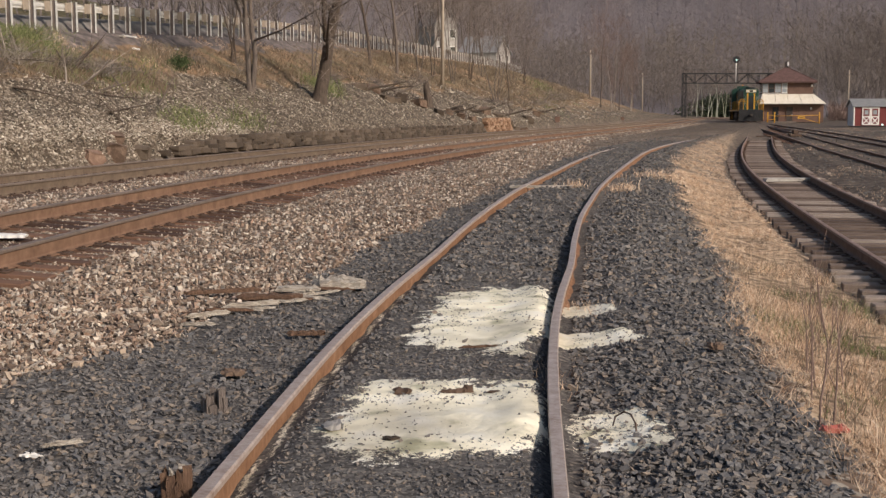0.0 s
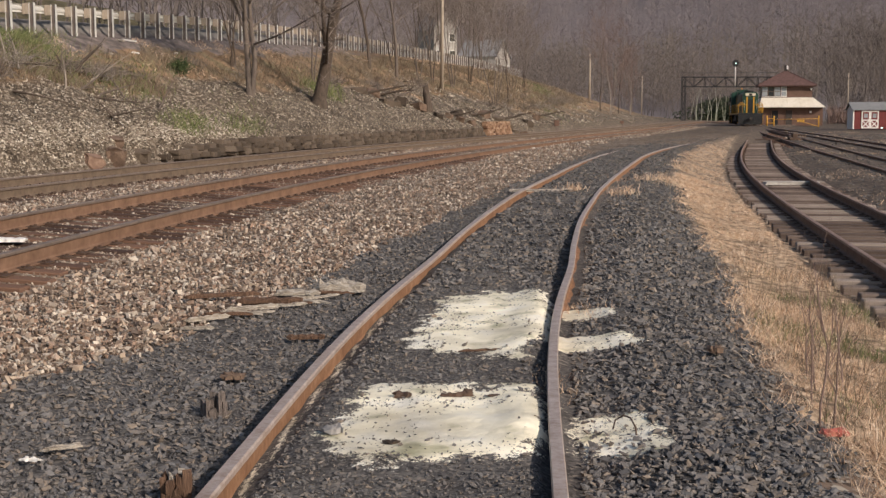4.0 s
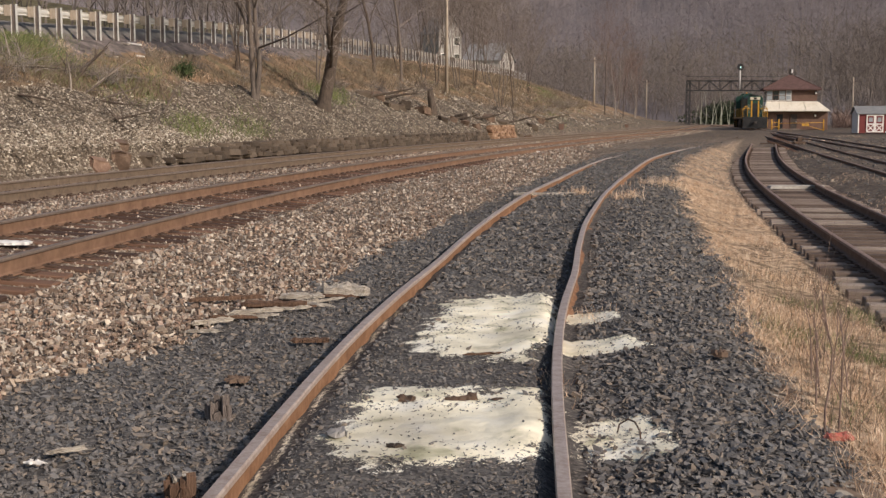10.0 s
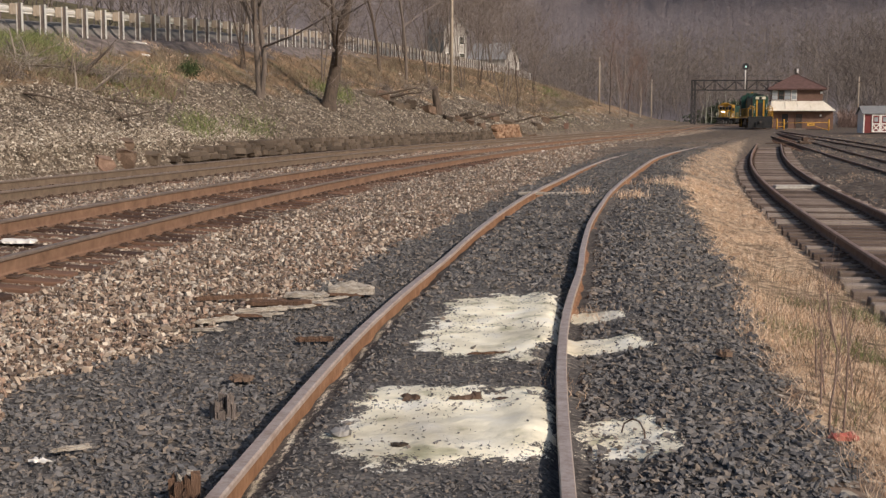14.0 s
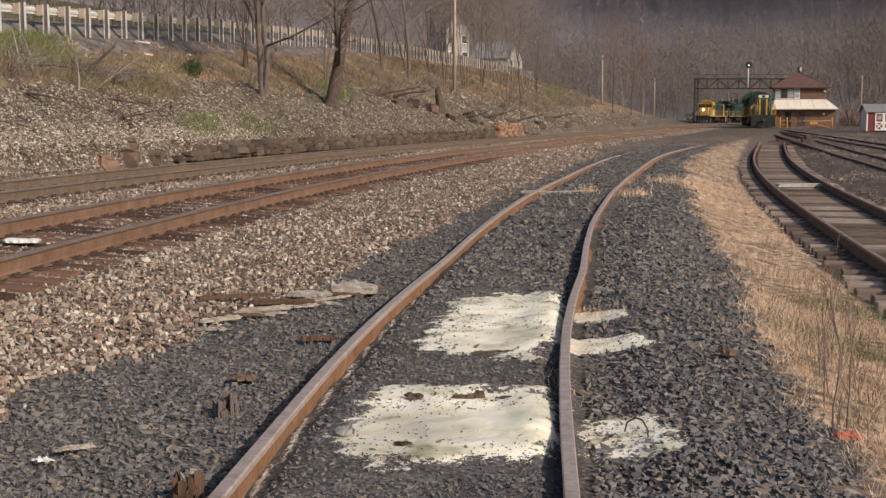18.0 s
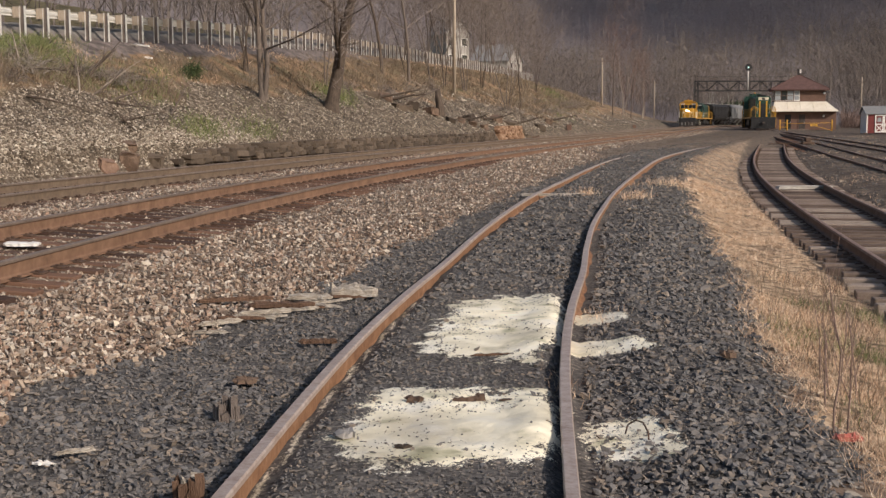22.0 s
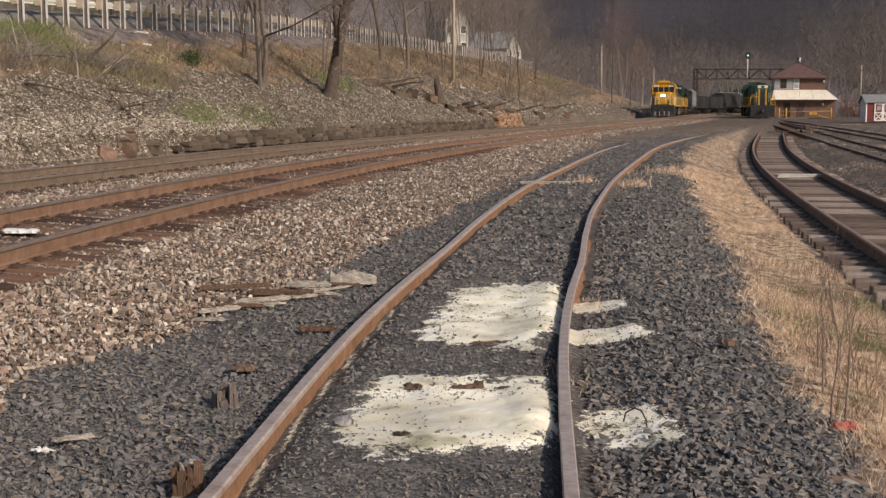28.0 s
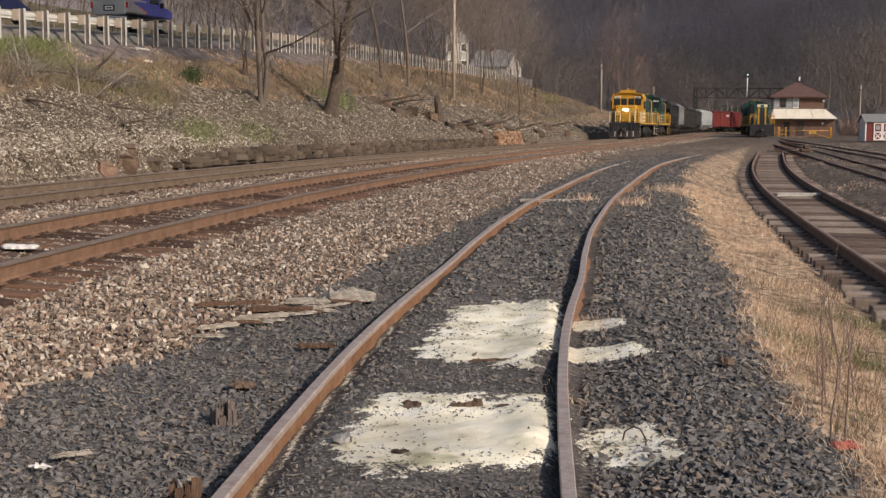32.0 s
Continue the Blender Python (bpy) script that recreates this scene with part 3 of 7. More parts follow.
# ---- signal tower ----
def signal_tower():
    t = thing("signal_tower", pose(48.6, 174, 0.35, 0, 0, -11), "two-storey brown railway tower with red hip roof and white skirt roof", "building")
    blk("lower_wall", t, BROWN, -3.4, 4.9, -3, 3, 0, 2.75, 0.02)
    blk("upper_wall", t, BROWN, -3.4, 3.4, -3, 3, 2.75, 5.7, 0.02)
    bm = bmesh.new()
    lo, hi = [(-3.75, -4.0, 2.62), (5.1, -4.0, 2.62), (5.1, 3.4, 2.62), (-3.75, 3.4, 2.62)], [(-3.42, -3.05, 3.9), (3.5, -3.05, 3.9), (3.5, 3.05, 3.9), (-3.42, 3.05, 3.9)]
    a = [bm.verts.new(v) for v in lo]
    b = [bm.verts.new(v) for v in hi]
    c = [bm.verts.new((x, y, z - 0.1)) for x, y, z in lo]
    for i in range(4):
        j = (i + 1) % 4
        bm.faces.new((a[i], a[j], b[j], b[i]))
        bm.faces.new((c[i], c[j], a[j], a[i]))
    bm.faces.new(b)
    bm.faces.new(c)
    part("skirt_roof", bm, SKIRT, t, "cream-white painted pent roof")
    for i in range(5):
        x = -3.3 + i * 1.75
        bm = bmesh.new()
        rod(bm, (x, -3.98, 2.66), (-3.3 + i * 1.62, -3.12, 3.86), 0.03, n=6)
        part("roof_seam", bm, SKIRT, t)
    bm = bmesh.new()
    ap = bm.verts.new((0, 0, 7.75))
    e = [bm.verts.new(v) for v in ((-3.95, -3.6, 5.62), (3.95, -3.6, 5.62), (3.95, 3.6, 5.62), (-3.95, 3.6, 5.62))]
    f = [bm.verts.new(v) for v in ((-3.95, -3.6, 5.45), (3.95, -3.6, 5.45), (3.95, 3.6, 5.45), (-3.95, 3.6, 5.45))]
    for i in range(4):
        j = (i + 1) % 4
        bm.faces.new((e[i], e[j], ap))
        bm.faces.new((f[i], f[j], e[j], e[i]))
    bm.faces.new(f)
    roof = part("roof", bm, ROOF_RED, t, "brown-red shingled hip roof")
    for i in range(4):
        bm = bmesh.new()
        x, y = ((-1, -1), (1, -1), (1, 1), (-1, 1))[i]
        rod(bm, (3.9 * x, 3.55 * y, 5.66), (0, 0, 7.76), 0.06, n=6)
        part("hip_cap", bm, ROOF_RED, roof)
    blk("chimney", t, STEEL, -0.22, 0.22, -0.22, 0.22, 7.5, 8.5, 0.03)
    blk("chimney_cap", t, WHITE, 0.08, 0.3, -0.26, 0.0, 7.9, 8.45, 0.02)
    for i, (x, w, g) in enumerate(((-3.0, 0.72, PALE_GLASS), (-2.15, 0.72, GLASS), (-1.3, 0.8, PALE_GLASS), (-0.42, 0.62, PALE_GLASS))):
        fr = blk("window", t, WHITE if i == 3 else BROWN, x - w / 2 - 0.06, x + w / 2 + 0.06, -3.06, -2.99, 4.05, 5.42, 0.01)
        blk("pane", fr, g, x - w / 2, x + w / 2, -3.075, -3.06, 4.12, 4.7)
        blk("pane", fr, g, x - w / 2, x + w / 2, -3.085, -3.06, 4.76, 5.36)
        blk("sill", fr, WHITE, x - w / 2 - 0.1, x + w / 2 + 0.1, -3.14, -3.0, 3.98, 4.05, 0.01)
    for y in (-1.8, -0.4, 1.0):
        fr = blk("window", t, WHITE, -3.46, -3.39, y - 0.4, y + 0.4, 4.1, 5.4, 0.01)
        blk("pane", fr, GLASS, -3.475, -3.46, y - 0.34, y + 0.34, 4.16, 5.34)
    # the first door is a solid black slab
    for x, mtl, lab in ((-1.55, BLACK, "solid black door"), (0.35, STEEL, "weathered door")):
        d = blk("door", t, mtl, x - 0.42, x + 0.42, -3.05, -2.99, 0.0, 2.1, 0.01, lab)
        blk("door_frame", d, BROWN, x - 0.5, x - 0.43, -3.08, -2.99, 0, 2.18)
        blk("door_frame", d, BROWN, x + 0.43, x + 0.5, -3.08, -2.99, 0, 2.18)
        blk("door_handle", d, GALV, x + 0.3, x + 0.36, -3.1, -3.05, 0.98, 1.08)
    for z in (4.9, 1.75):
        blk("wall_lamp", t, WHITE, 3.1, 3.35, -3.2, -3.0, z, z + 0.3, 0.04)
    for z in np.arange(0.3, 2.6, 0.3):
        blk("board_joint", t, BROWN, -3.41, 4.91, -3.012, -2.99, z, z + 0.02)
    blk("step", t, POSTGREY, -2.2, 1.2, -3.9, -3.02, -0.1, 0.12, 0.02)
    return t


signal_tower()


# ---- signal bridge over the main line ----
def signal_bridge():
    y0 = 270.0
    x0, x1, top = 0.1964 * y0, 74.0, 9.8
    t = thing("signal_bridge", pose(x0, y0, 0.35), "black steel lattice signal bridge spanning the tracks", "signal bridge")
    w = x1 - x0
    for px in (0.0, w):
        for sx in (-0.35, 0.35):
            for sy in (-0.6, 0.6):
                blk("post", t, BLACK, px + sx - 0.07, px + sx + 0.07, sy - 0.07, sy + 0.07, -0.5, top)
        for i in range(8):
            z = i * 1.25
            bar("lacing", t, BLACK, (px - 0.35, -0.6, z), (px + 0.35, -0.6, z + 1.25), 0.04, 5)
            bar("lacing", t, BLACK, (px + 0.35, 0.6, z), (px - 0.35, 0.6, z + 1.25), 0.04, 5)
    for z in (top, top - 2.1):
        for sy in (-0.6, 0.6):
            blk("chord", t, BLACK, -0.4, w + 0.4, sy - 0.09, sy + 0.09, z - 0.1, z + 0.1)
    n = 9
    for i in range(n):
        a, b = w * i / n, w * (i + 1) / n
        for sy in (-0.6, 0.6):
            bar("strut", t, BLACK, (b, sy, top - 2.1), (b, sy, top), 0.06, 5)
            bar("diagonal", t, BLACK, (a, sy, top - 2.1 if i % 2 else top), (b, sy, top if i % 2 else top - 2.1), 0.06, 5)
        bar("cross_tie", t, BLACK, (b, -0.6, top), (b, 0.6, top), 0.05, 5)
    for i in range(n + 1):
        bar("railing_post", t, BLACK, (w * i / n, 0.7, top), (w * i / n, 0.7, top + 1.0), 0.025, 5)
    bar("railing", t, BLACK, (0, 0.7, top + 1.0), (w, 0.7, top + 1.0), 0.03, 5)
    blk("walkway", t, BLACK, 0, w, -0.5, 0.6, top - 0.06, top + 0.02)
    sx = (1296 - 1207) / 2154 * y0
    bar("mast", t, WHITE, (sx, -0.7, top - 1.9), (sx, -0.7, top + 3.4), 0.12, 8, "white signal mast")
    bm = bmesh.new()
    rod(bm, (sx, -0.86, top + 3.0), (sx, -0.74, top + 3.0), 0.75, n=20)
    tg = part("signal_target", bm, BLACK, t, "round black signal disc")
    bm = bmesh.new()
    rod(bm, (sx, -0.92, top + 2.95), (sx, -0.87, top + 2.95), 0.17, n=10)
    part("signal_lens", bm, SIGNAL_LAMP, tg, "lit pale green signal lens")
    blk("ladder", t, BLACK, sx + 0.25, sx + 0.32, -0.75, -0.7, top - 1.9, top + 2.2)
    return t


signal_bridge()


# ---- garden shed with white crossed doors ----
def shed():
    t = thing("shed", pose(43.95, 131, 0.3, 0, 0, -6), "dark red wooden shed with white crossed double doors and grey roof", "shed")
    blk("front_wall", t, SHED_RED, 0, 5.2, 0, 0.1, 0, 2.1)
    blk("back_wall", t, SHED_RED, 0, 5.2, 2.9, 3.0, 0, 2.1)
    for x, m in ((0.0, WHITE), (5.1, SHED_RED)):
        bm = bmesh.new()
        v = [bm.verts.new((xx, y, z)) for xx in (x, x + 0.1) for y, z in ((0.1, 0), (2.9, 0), (2.9, 2.1), (1.5, 2.75), (0.1, 2.1))]
        bm.faces.new(v[:5])
        bm.faces.new(v[5:])
        for i in range(5):
            j = (i + 1) % 5
            bm.faces.new((v[i], v[j], v[j + 5], v[i + 5]))
        part("gable_wall", bm, m, t, "pale gable end" if m is WHITE else "")
    for s in (0, 1):
        bm = bmesh.new()
        y = -0.2 if s == 0 else 3.2
        v = [bm.verts.new(p) for p in ((-0.2, y, 2.0), (5.4, y, 2.0), (5.4, 1.5, 2.82), (-0.2, 1.5, 2.82), (-0.2, y, 2.08), (5.4, y, 2.08), (5.4, 1.5, 2.9), (-0.2, 1.5, 2.9))]
        for q in ((0, 1, 2, 3), (4, 5, 6, 7), (0, 1, 5, 4), (1, 2, 6, 5), (2, 3, 7, 6), (3, 0, 4, 7)):
            bm.faces.new([v[i] for i in q])
        part("roof_slope", bm, GREY_CAR, t, "pale grey metal roofing")
    for x in (0.85, 1.75):
        d = blk("door", t, SHED_RED, x, x + 0.88, -0.05, -0.002, 0.08, 1.95)
        for a, b, c, e in ((x, x + 0.88, 0.08, 0.2), (x, x + 0.88, 0.9, 1.02), (x, x + 0.88, 1.83, 1.95), (x, x + 0.12, 0.2, 1.83), (x + 0.76, x + 0.88, 0.2, 1.83)):
            blk("door_trim", d, WHITE, a, b, -0.075, -0.05, c, e)
        for s in (1, -1):
            blk("cross_brace", d, WHITE, -0.5, 0.5, -0.07, -0.051, -0.05, 0.05, 0, "", pose(x + 0.44, 0, 0.55, 0, s * 46, 0))
        blk("door_pane", d, PALE_GLASS, x + 0.24, x + 0.64, -0.068, -0.05, 1.2, 1.65)
    for x in (-0.02, 5.1):
        blk("corner_board", t, WHITE, x, x + 0.12, -0.03, 0.0, 0, 2.05)
    bar("yard_lamp", t, SIGNAL_LAMP, (2.6, -1.6, 0.05), (2.6, -1.6, 0.22), 0.1, 8, "small bright ground light")
    return t


shed()


# ---- yellow gate by the tower ----
def yard_gate():
    y = 158.0
    k = y / 2154
    x0, x1 = (1355 - 784) * k, (1446 - 784) * k
    t = thing("gate", pose(x0, y, 0.25), "yellow painted steel yard gate with posts", "gate")
    w = x1 - x0
    for x in (0, 0.9, w):
        bar("post", t, YELLOW, (x, 0, -0.1), (x, 0, 1.5), 0.085, 10)
    bar("top_rail", t, YELLOW, (0.9, 0, 1.0), (w, 0, 1.1), 0.032, 8)
    bar("bottom_rail", t, YELLOW, (w * 0.6, 0, 0.85), (w, 0, 0.1), 0.032, 8)
    blk("sign_plate", t, YELLOW, w * 0.58, w * 0.72, -0.09, -0.06, 0.66, 0.96)
    blk("sign_bar", t, BLACK, w * 0.61, w * 0.69, -0.1, -0.09, 0.77, 0.84)
    bar("short_rail", t, YELLOW, (0, 0, 1.1), (0.9, 0, 1.1), 0.032, 8)
    bar("short_rail", t, YELLOW, (0, 0, 0.55), (0.9, 0, 0.55), 0.032, 8)
    return t


yard_gate()


# ---- road guard rail on top of the bank ----
def guard_rail():
    t = thing("guardrail", pose(0, 0, 0), "galvanised steel guardrail on closely set posts", "guardrail")
    pm, bmk = bpy.data.meshes.new("post"), bpy.data.meshes.new("blockout")
    bm = bmesh.new()
    box(bm, -0.08, 0.085, -0.05, -0.035, -0.6, 0.998)
    bm.to_mesh(pm)
    bm.free()
    # web gets a darker grey-brown than the bright flanges
    pm.materials.append(mat("grey_brown_post", two((0.11, 0.088, 0.075), (0.19, 0.155, 0.135)), 4.0, 0.9))
    fm = bpy.data.meshes.new("flange")
    bm = bmesh.new()
    box(bm, -0.01, 0.01, -0.09, 0.05, -0.6, 1.0, 0.003)
    bm.to_mesh(fm)
    bm.free()
    fm.materials.append(GALV)
    bm = bmesh.new()
    box(bm, -0.37, -0.056, -0.08, 0.08, 0.58, 0.98, 0.005)
    bm.to_mesh(bmk)
    bm.free()
    bmk.materials.append(WOODPOLE)
    ang = -math.degrees(math.atan(0.1616))
    ys, y = [], 38.0
    while y < 235:
        ys.append(y)
        y += 1.72
    for y in ys:
        m = pose(float(guard_x(y)), y, float(road_z(y)) - 0.02, 0, 0, ang)
        for n, d in (("post", pm), ("blockout", bmk)):
            o = new(n, d)
            o.parent = t
            o.matrix_basis = m
            if n == "post":
                for a in (-0.09, 0.095):
                    fl = new("flange", fm)
                    fl.parent = o
                    fl.matrix_basis = Matrix.Translation((a, 0, 0))
    W = [(a - 0.175, b) for a, b in ((-0.2, 0.96), (-0.26, 0.91), (-0.2, 0.85), (-0.2, 0.77), (-0.26, 0.70), (-0.2, 0.65), (-0.203, 0.652), (-0.264, 0.702), (-0.204, 0.772), (-0.204, 0.848), (-0.264, 0.908), (-0.204, 0.958))]
    for i in range(0, len(ys) - 2, 2):
        yy = np.array([ys[i], ys[i] + 1.72, min(ys[i] + 3.5, ys[-1])])
        sweep("beam", W, guard_x(yy), yy, road_z(yy) - 0.02, GALV, t, "corrugated galvanised beam")
    return t


guard_rail()


# ---- poles ----
def utility_pole(x, y, h, r, arms, label, cross=None):
    z = gz(x, y)
    t = thing("utility_pole", pose(x, y, z - 0.2), label, "utility pole")
    bar("shaft", t, WOODPOLE, (0, 0, 0), (0.02, 0, h), r, 10, "", r * 0.7)
    for zz, w in arms:
        blk("crossarm", t, POSTGREY, -w, w, -0.2, -0.08, zz, zz + 0.12, 0.01)
        for k in (-0.9, -0.45, 0.45, 0.9):
            bar("insulator", t, GLASS, (k * w, -0.14, zz + 0.12), (k * w, -0.14, zz + 0.3), 0.04, 6)
    return t


# px is a column of the camera's view; poles are set to fit it
def at_view_column(px, d):
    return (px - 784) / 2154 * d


utility_pole(at_view_column(783, 92), 92, 12.0, 0.13, [], "tall pale wooden utility pole on the bank")
utility_pole(at_view_column(1042, 190), 190, 7.7, 0.17, [(7.1, 1.7)], "pale wooden utility pole with a crossarm")
utility_pole(at_view_column(1134, 235), 235, 7.5, 0.12, [(7.0, 0.8)], "thin dark utility pole beside the tracks")
utility_pole(at_view_column(1496, 190), 190, 8.2, 0.12, [(7.3, 0.5)], "thin utility pole behind the yard shed")


# ---- railway vehicles ----
def wheelset(parent, y, r=0.5):
    for s in (-1, 1):
        bm = bmesh.new()
        rod(bm, (s * 0.69, y, r), (s * 0.82, y, r), r, n=16)
        part("wheel", bm, STEEL, parent)
    bar("axle", parent, STEEL, (-0.8, y, r), (0.8, y, r), 0.09, 8)


def bogie(parent, y, base=2.6, r=0.5, mtl=None):
    mtl = mtl or BLACK
    b = blk("bogie", parent, mtl, -0.35, 0.35, y - base * 0.42, y + base * 0.42, r - 0.1, r + 0.35, 0.04)
    for s in (-1, 1):
        bm = bmesh.new()
        prism(bm, [(-base / 2 - 0.35, r + 0.1), (-base / 2 - 0.3, r + 0.3), (-0.5, r + 0.35), (0.5, r + 0.35), (base / 2 + 0.3, r + 0.3), (base / 2 + 0.35, r + 0.1), (0.5, r - 0.22), (-0.5, r - 0.22)], -0.07, 0.07)
        bmesh.ops.transform(bm, matrix=Matrix.Translation((s * 0.98, y, 0)) @ pose(0, 0, 0, 0, 0, 90), verts=bm.verts)
        part("side_frame", bm, mtl, b)
        for k in (-0.5, 0.5):
            bm = bmesh.new()
            rod(bm, (s * 1.05, y + k * base, r), (s * 1.16, y + k * base, r), 0.16, n=10)
            part("axle_box", bm, mtl, b)
    for k in (-0.5, 0.5):
        wheelset(parent, y + k * base, r)


def stanchions(t, pts, h, mtl, rail=True):
    for a in pts:
        bar("handrail_post", t, mtl, a, (a[0], a[1], a[2] + h), 0.028, 5)
    if rail:
        for a, b in zip(pts, pts[1:]):
            bar("handrail", t, mtl, (a[0], a[1], a[2] + h), (b[0], b[1], b[2] + h), 0.028, 5)


def locomotive(label, nose=YELLOW, lit=True, paint=GREEN, trim=None):
    """Four-axle road switcher, 18 m long, its short nose towards -y; rail top at z = 0."""
    t = thing("locomotive", Matrix(), label, "locomotive", "locomotives")
    L = 9.0
    trim = trim or nose
    grab = CREAM if lit else trim
    blk("deck", t, BLACK, -1.55, 1.55, -L + 0.35, L - 0.35, 1.3, 1.58, 0.03)
    for s in (-1, 1):
        blk("sill_stripe", t, trim, s * 1.553 - 0.008, s * 1.553 + 0.008, -L + 0.4, L - 0.4, 1.42, 1.57)
    blk("fuel_tank", t, BLACK, -1.3, 1.3, -2.2, 2.2, 0.42, 1.28, 0.15)
    for y in (-5.6, 5.6):
        bogie(t, y, 2.75, 0.51)
    for e in (-1, 1):
        p = blk("pilot", t, BLACK, -1.5, 1.5, e * (L - 0.28) - 0.09, e * (L - 0.28) + 0.09, 0.16, 1.55, 0.02)
        blk("coupler", p, STEEL, -0.16, 0.16, min(e * (L - 0.2), e * (L + 0.35)), max(e * (L - 0.2), e * (L + 0.35)), 0.72, 1.02, 0.03)
        for s in (-1, 1):
            bar("air_hose", p, BLACK, (s * 0.5, e * (L - 0.1), 0.95), (s * 0.55, e * (L + 0.05), 0.45), 0.03, 6)
            for k in range(4):
                blk("step", t, grab, s * 1.38 - 0.16, s * 1.38 + 0.16, e * (L - 0.62) - 0.14, e * (L - 0.62) + 0.14, 0.35 + k * 0.3, 0.39 + k * 0.3)
            blk("step_side", t, grab, s * 1.38 - 0.2, s * 1.38 - 0.165, e * (L - 0.62) - 0.16, e * (L - 0.62) + 0.16, 0.3, 1.55)
        stanchions(t, [(x, e * (L - 0.42), 1.58) for x in (-1.5, -0.95, -0.45)], 1.05, grab)
        stanchions(t, [(x, e * (L - 0.42), 1.58) for x in (0.45, 0.95, 1.5)], 1.05, grab)
    for s in (-1, 1):
        stanchions(t, [(s * 1.5, y, 1.58) for y in np.arange(-4.0, 8.6, 1.55)], 1.05, trim)
        stanchions(t, [(s * 1.5, y, 1.58) for y in (-8.5, -7.4, -6.9)], 1.05, grab)
    # short nose
    bm = bmesh.new()
    box(bm, -1.05, 1.05, -8.1, -6.6, 1.58, 3.3, 0.12)
    n = part("short_nose", bm, nose, t, "yellow short nose" if nose is YELLOW else "")
    blk("nose_door", n, nose, -0.35, 0.35, -8.13, -8.09, 1.7, 2.5, 0.02)
    for s in (-1, 1):
        bar("grab_iron", n, GALV, (s * 0.75, -8.14, 2.3), (s * 0.75, -8.14, 2.9), 0.015, 5)
    hl = blk("headlight_casing", t, nose if lit else BLACK, -0.34, 0.34, -8.2, -8.05, 2.68, 3.0, 0.05)
    for s in (-1, 1):
        bm = bmesh.new()
        rod(bm, (s * 0.16, -8.23, 2.84), (s * 0.16, -8.2, 2.84), 0.12, n=14)
        part("headlight_lens", bm, LAMP if lit else PALE_GLASS, hl, "shining headlight" if lit else "")
    # cab
    bm = bmesh.new()
    prism(bm, [(-1.55, 1.58), (1.55, 1.58), (1.55, 4.0), (1.35, 4.35), (0.7, 4.5), (-0.7, 4.5), (-1.35, 4.35), (-1.55, 4.0)], -6.6, -4.3)
    c = part("cab", bm, nose, t, "yellow cab" if nose is YELLOW else "")
    bm = bmesh.new()
    prism(bm, [(-1.62, 4.0), (-1.4, 4.42), (-0.7, 4.6), (0.7, 4.6), (1.4, 4.42), (1.62, 4.0), (1.57, 3.98), (1.36, 4.37), (0.7, 4.52), (-0.7, 4.52), (-1.36, 4.37), (-1.57, 3.98)], -6.8, -4.2)
    part("cab_roof", bm, nose, c)
    for x, w in ((-1.05, 0.55), (1.05, 0.55), (-0.36, 0.5), (0.36, 0.5)):
        fr = blk("windscreen", c, BLACK, x - w / 2 - 0.04, x + w / 2 + 0.04, -6.64, -6.59, 3.3, 3.98, 0.02)
        blk("pane", fr, GLASS, x - w / 2 + 0.02, x + w / 2 - 0.02, -6.655, -6.635, 3.35, 3.93)
    for s in (-1, 1):
        for y in (-6.0, -5.1):
            fr = blk("side_window", c, BLACK, s * 1.56 - 0.02, s * 1.56 + 0.02, y - 0.38, y + 0.38, 2.95, 3.75, 0.01)
            blk("pane", fr, GLASS, s * 1.575 - 0.012, s * 1.575 + 0.012, y - 0.33, y + 0.33, 3.0, 3.7)
        blk("number_board", c, WHITE, s * 1.0 - 0.3, s * 1.0 + 0.3, -6.68, -6.6, 4.02, 4.2)
        blk("number_bar", c, BLACK, s * 1.0 - 0.2, s * 1.0 + 0.2, -6.69, -6.68, 4.07, 4.15)
        for z in (1.72, 2.08, 2.44):
            blk("white_stripe", c, WHITE, s * 1.56 - 0.012, s * 1.56 + 0.012, -6.5, -4.4, z, z + 0.09)
        # dark green patches and stripes added to darken the nose sides and front
        blk("nose_patch", n, paint, s * 1.055 - 0.01, s * 1.055 + 0.01, -7.9, -6.7, 1.75, 2.9, 0.0, "dark green patch on the nose side")
        for k in range(3):
            blk("nose_stripe", n, paint, s * 0.78 - 0.2, s * 0.78 + 0.2, -8.13, -8.1, 1.66 + k * 0.24, 1.74 + k * 0.24, 0.0, "", None)
        bar("mirror", c, BLACK, (s * 1.62, -6.3, 3.2), (s * 1.62, -6.3, 3.7), 0.07, 6)
    top = blk("roof_sign", c, nose, -0.75, 0.75, -6.78, -6.3, 4.5, 4.82, 0.04)
    bar("beacon", top, LAMP_AMBER, (0, -6.5, 4.82), (0, -6.5, 5.0), 0.09, 8, "amber roof beacon")
    # plough and hoses
    bm = bmesh.new()
    prism(bm, [(-1.45, 0.14), (1.45, 0.14), (1.3, 0.78), (-1.3, 0.78)], -L - 0.02, -L + 0.16)
    pl = part("plough", bm, STEEL, t, "dark steel plough plate")
    for k in range(9):
        x = -1.2 + k * 0.3
        blk("plough_rib", pl, GALV if k % 2 else BLACK, x - 0.03, x + 0.03, -L - 0.05, -L - 0.018, 0.2, 0.74)
    for k in (-1.05, -0.85, -0.65, 0.65, 0.85, 1.05):
        bar("jumper_hose", t, BLACK, (k, -L + 0.18, 1.4), (k * 1.04, -L - 0.06, 0.85), 0.028, 5)
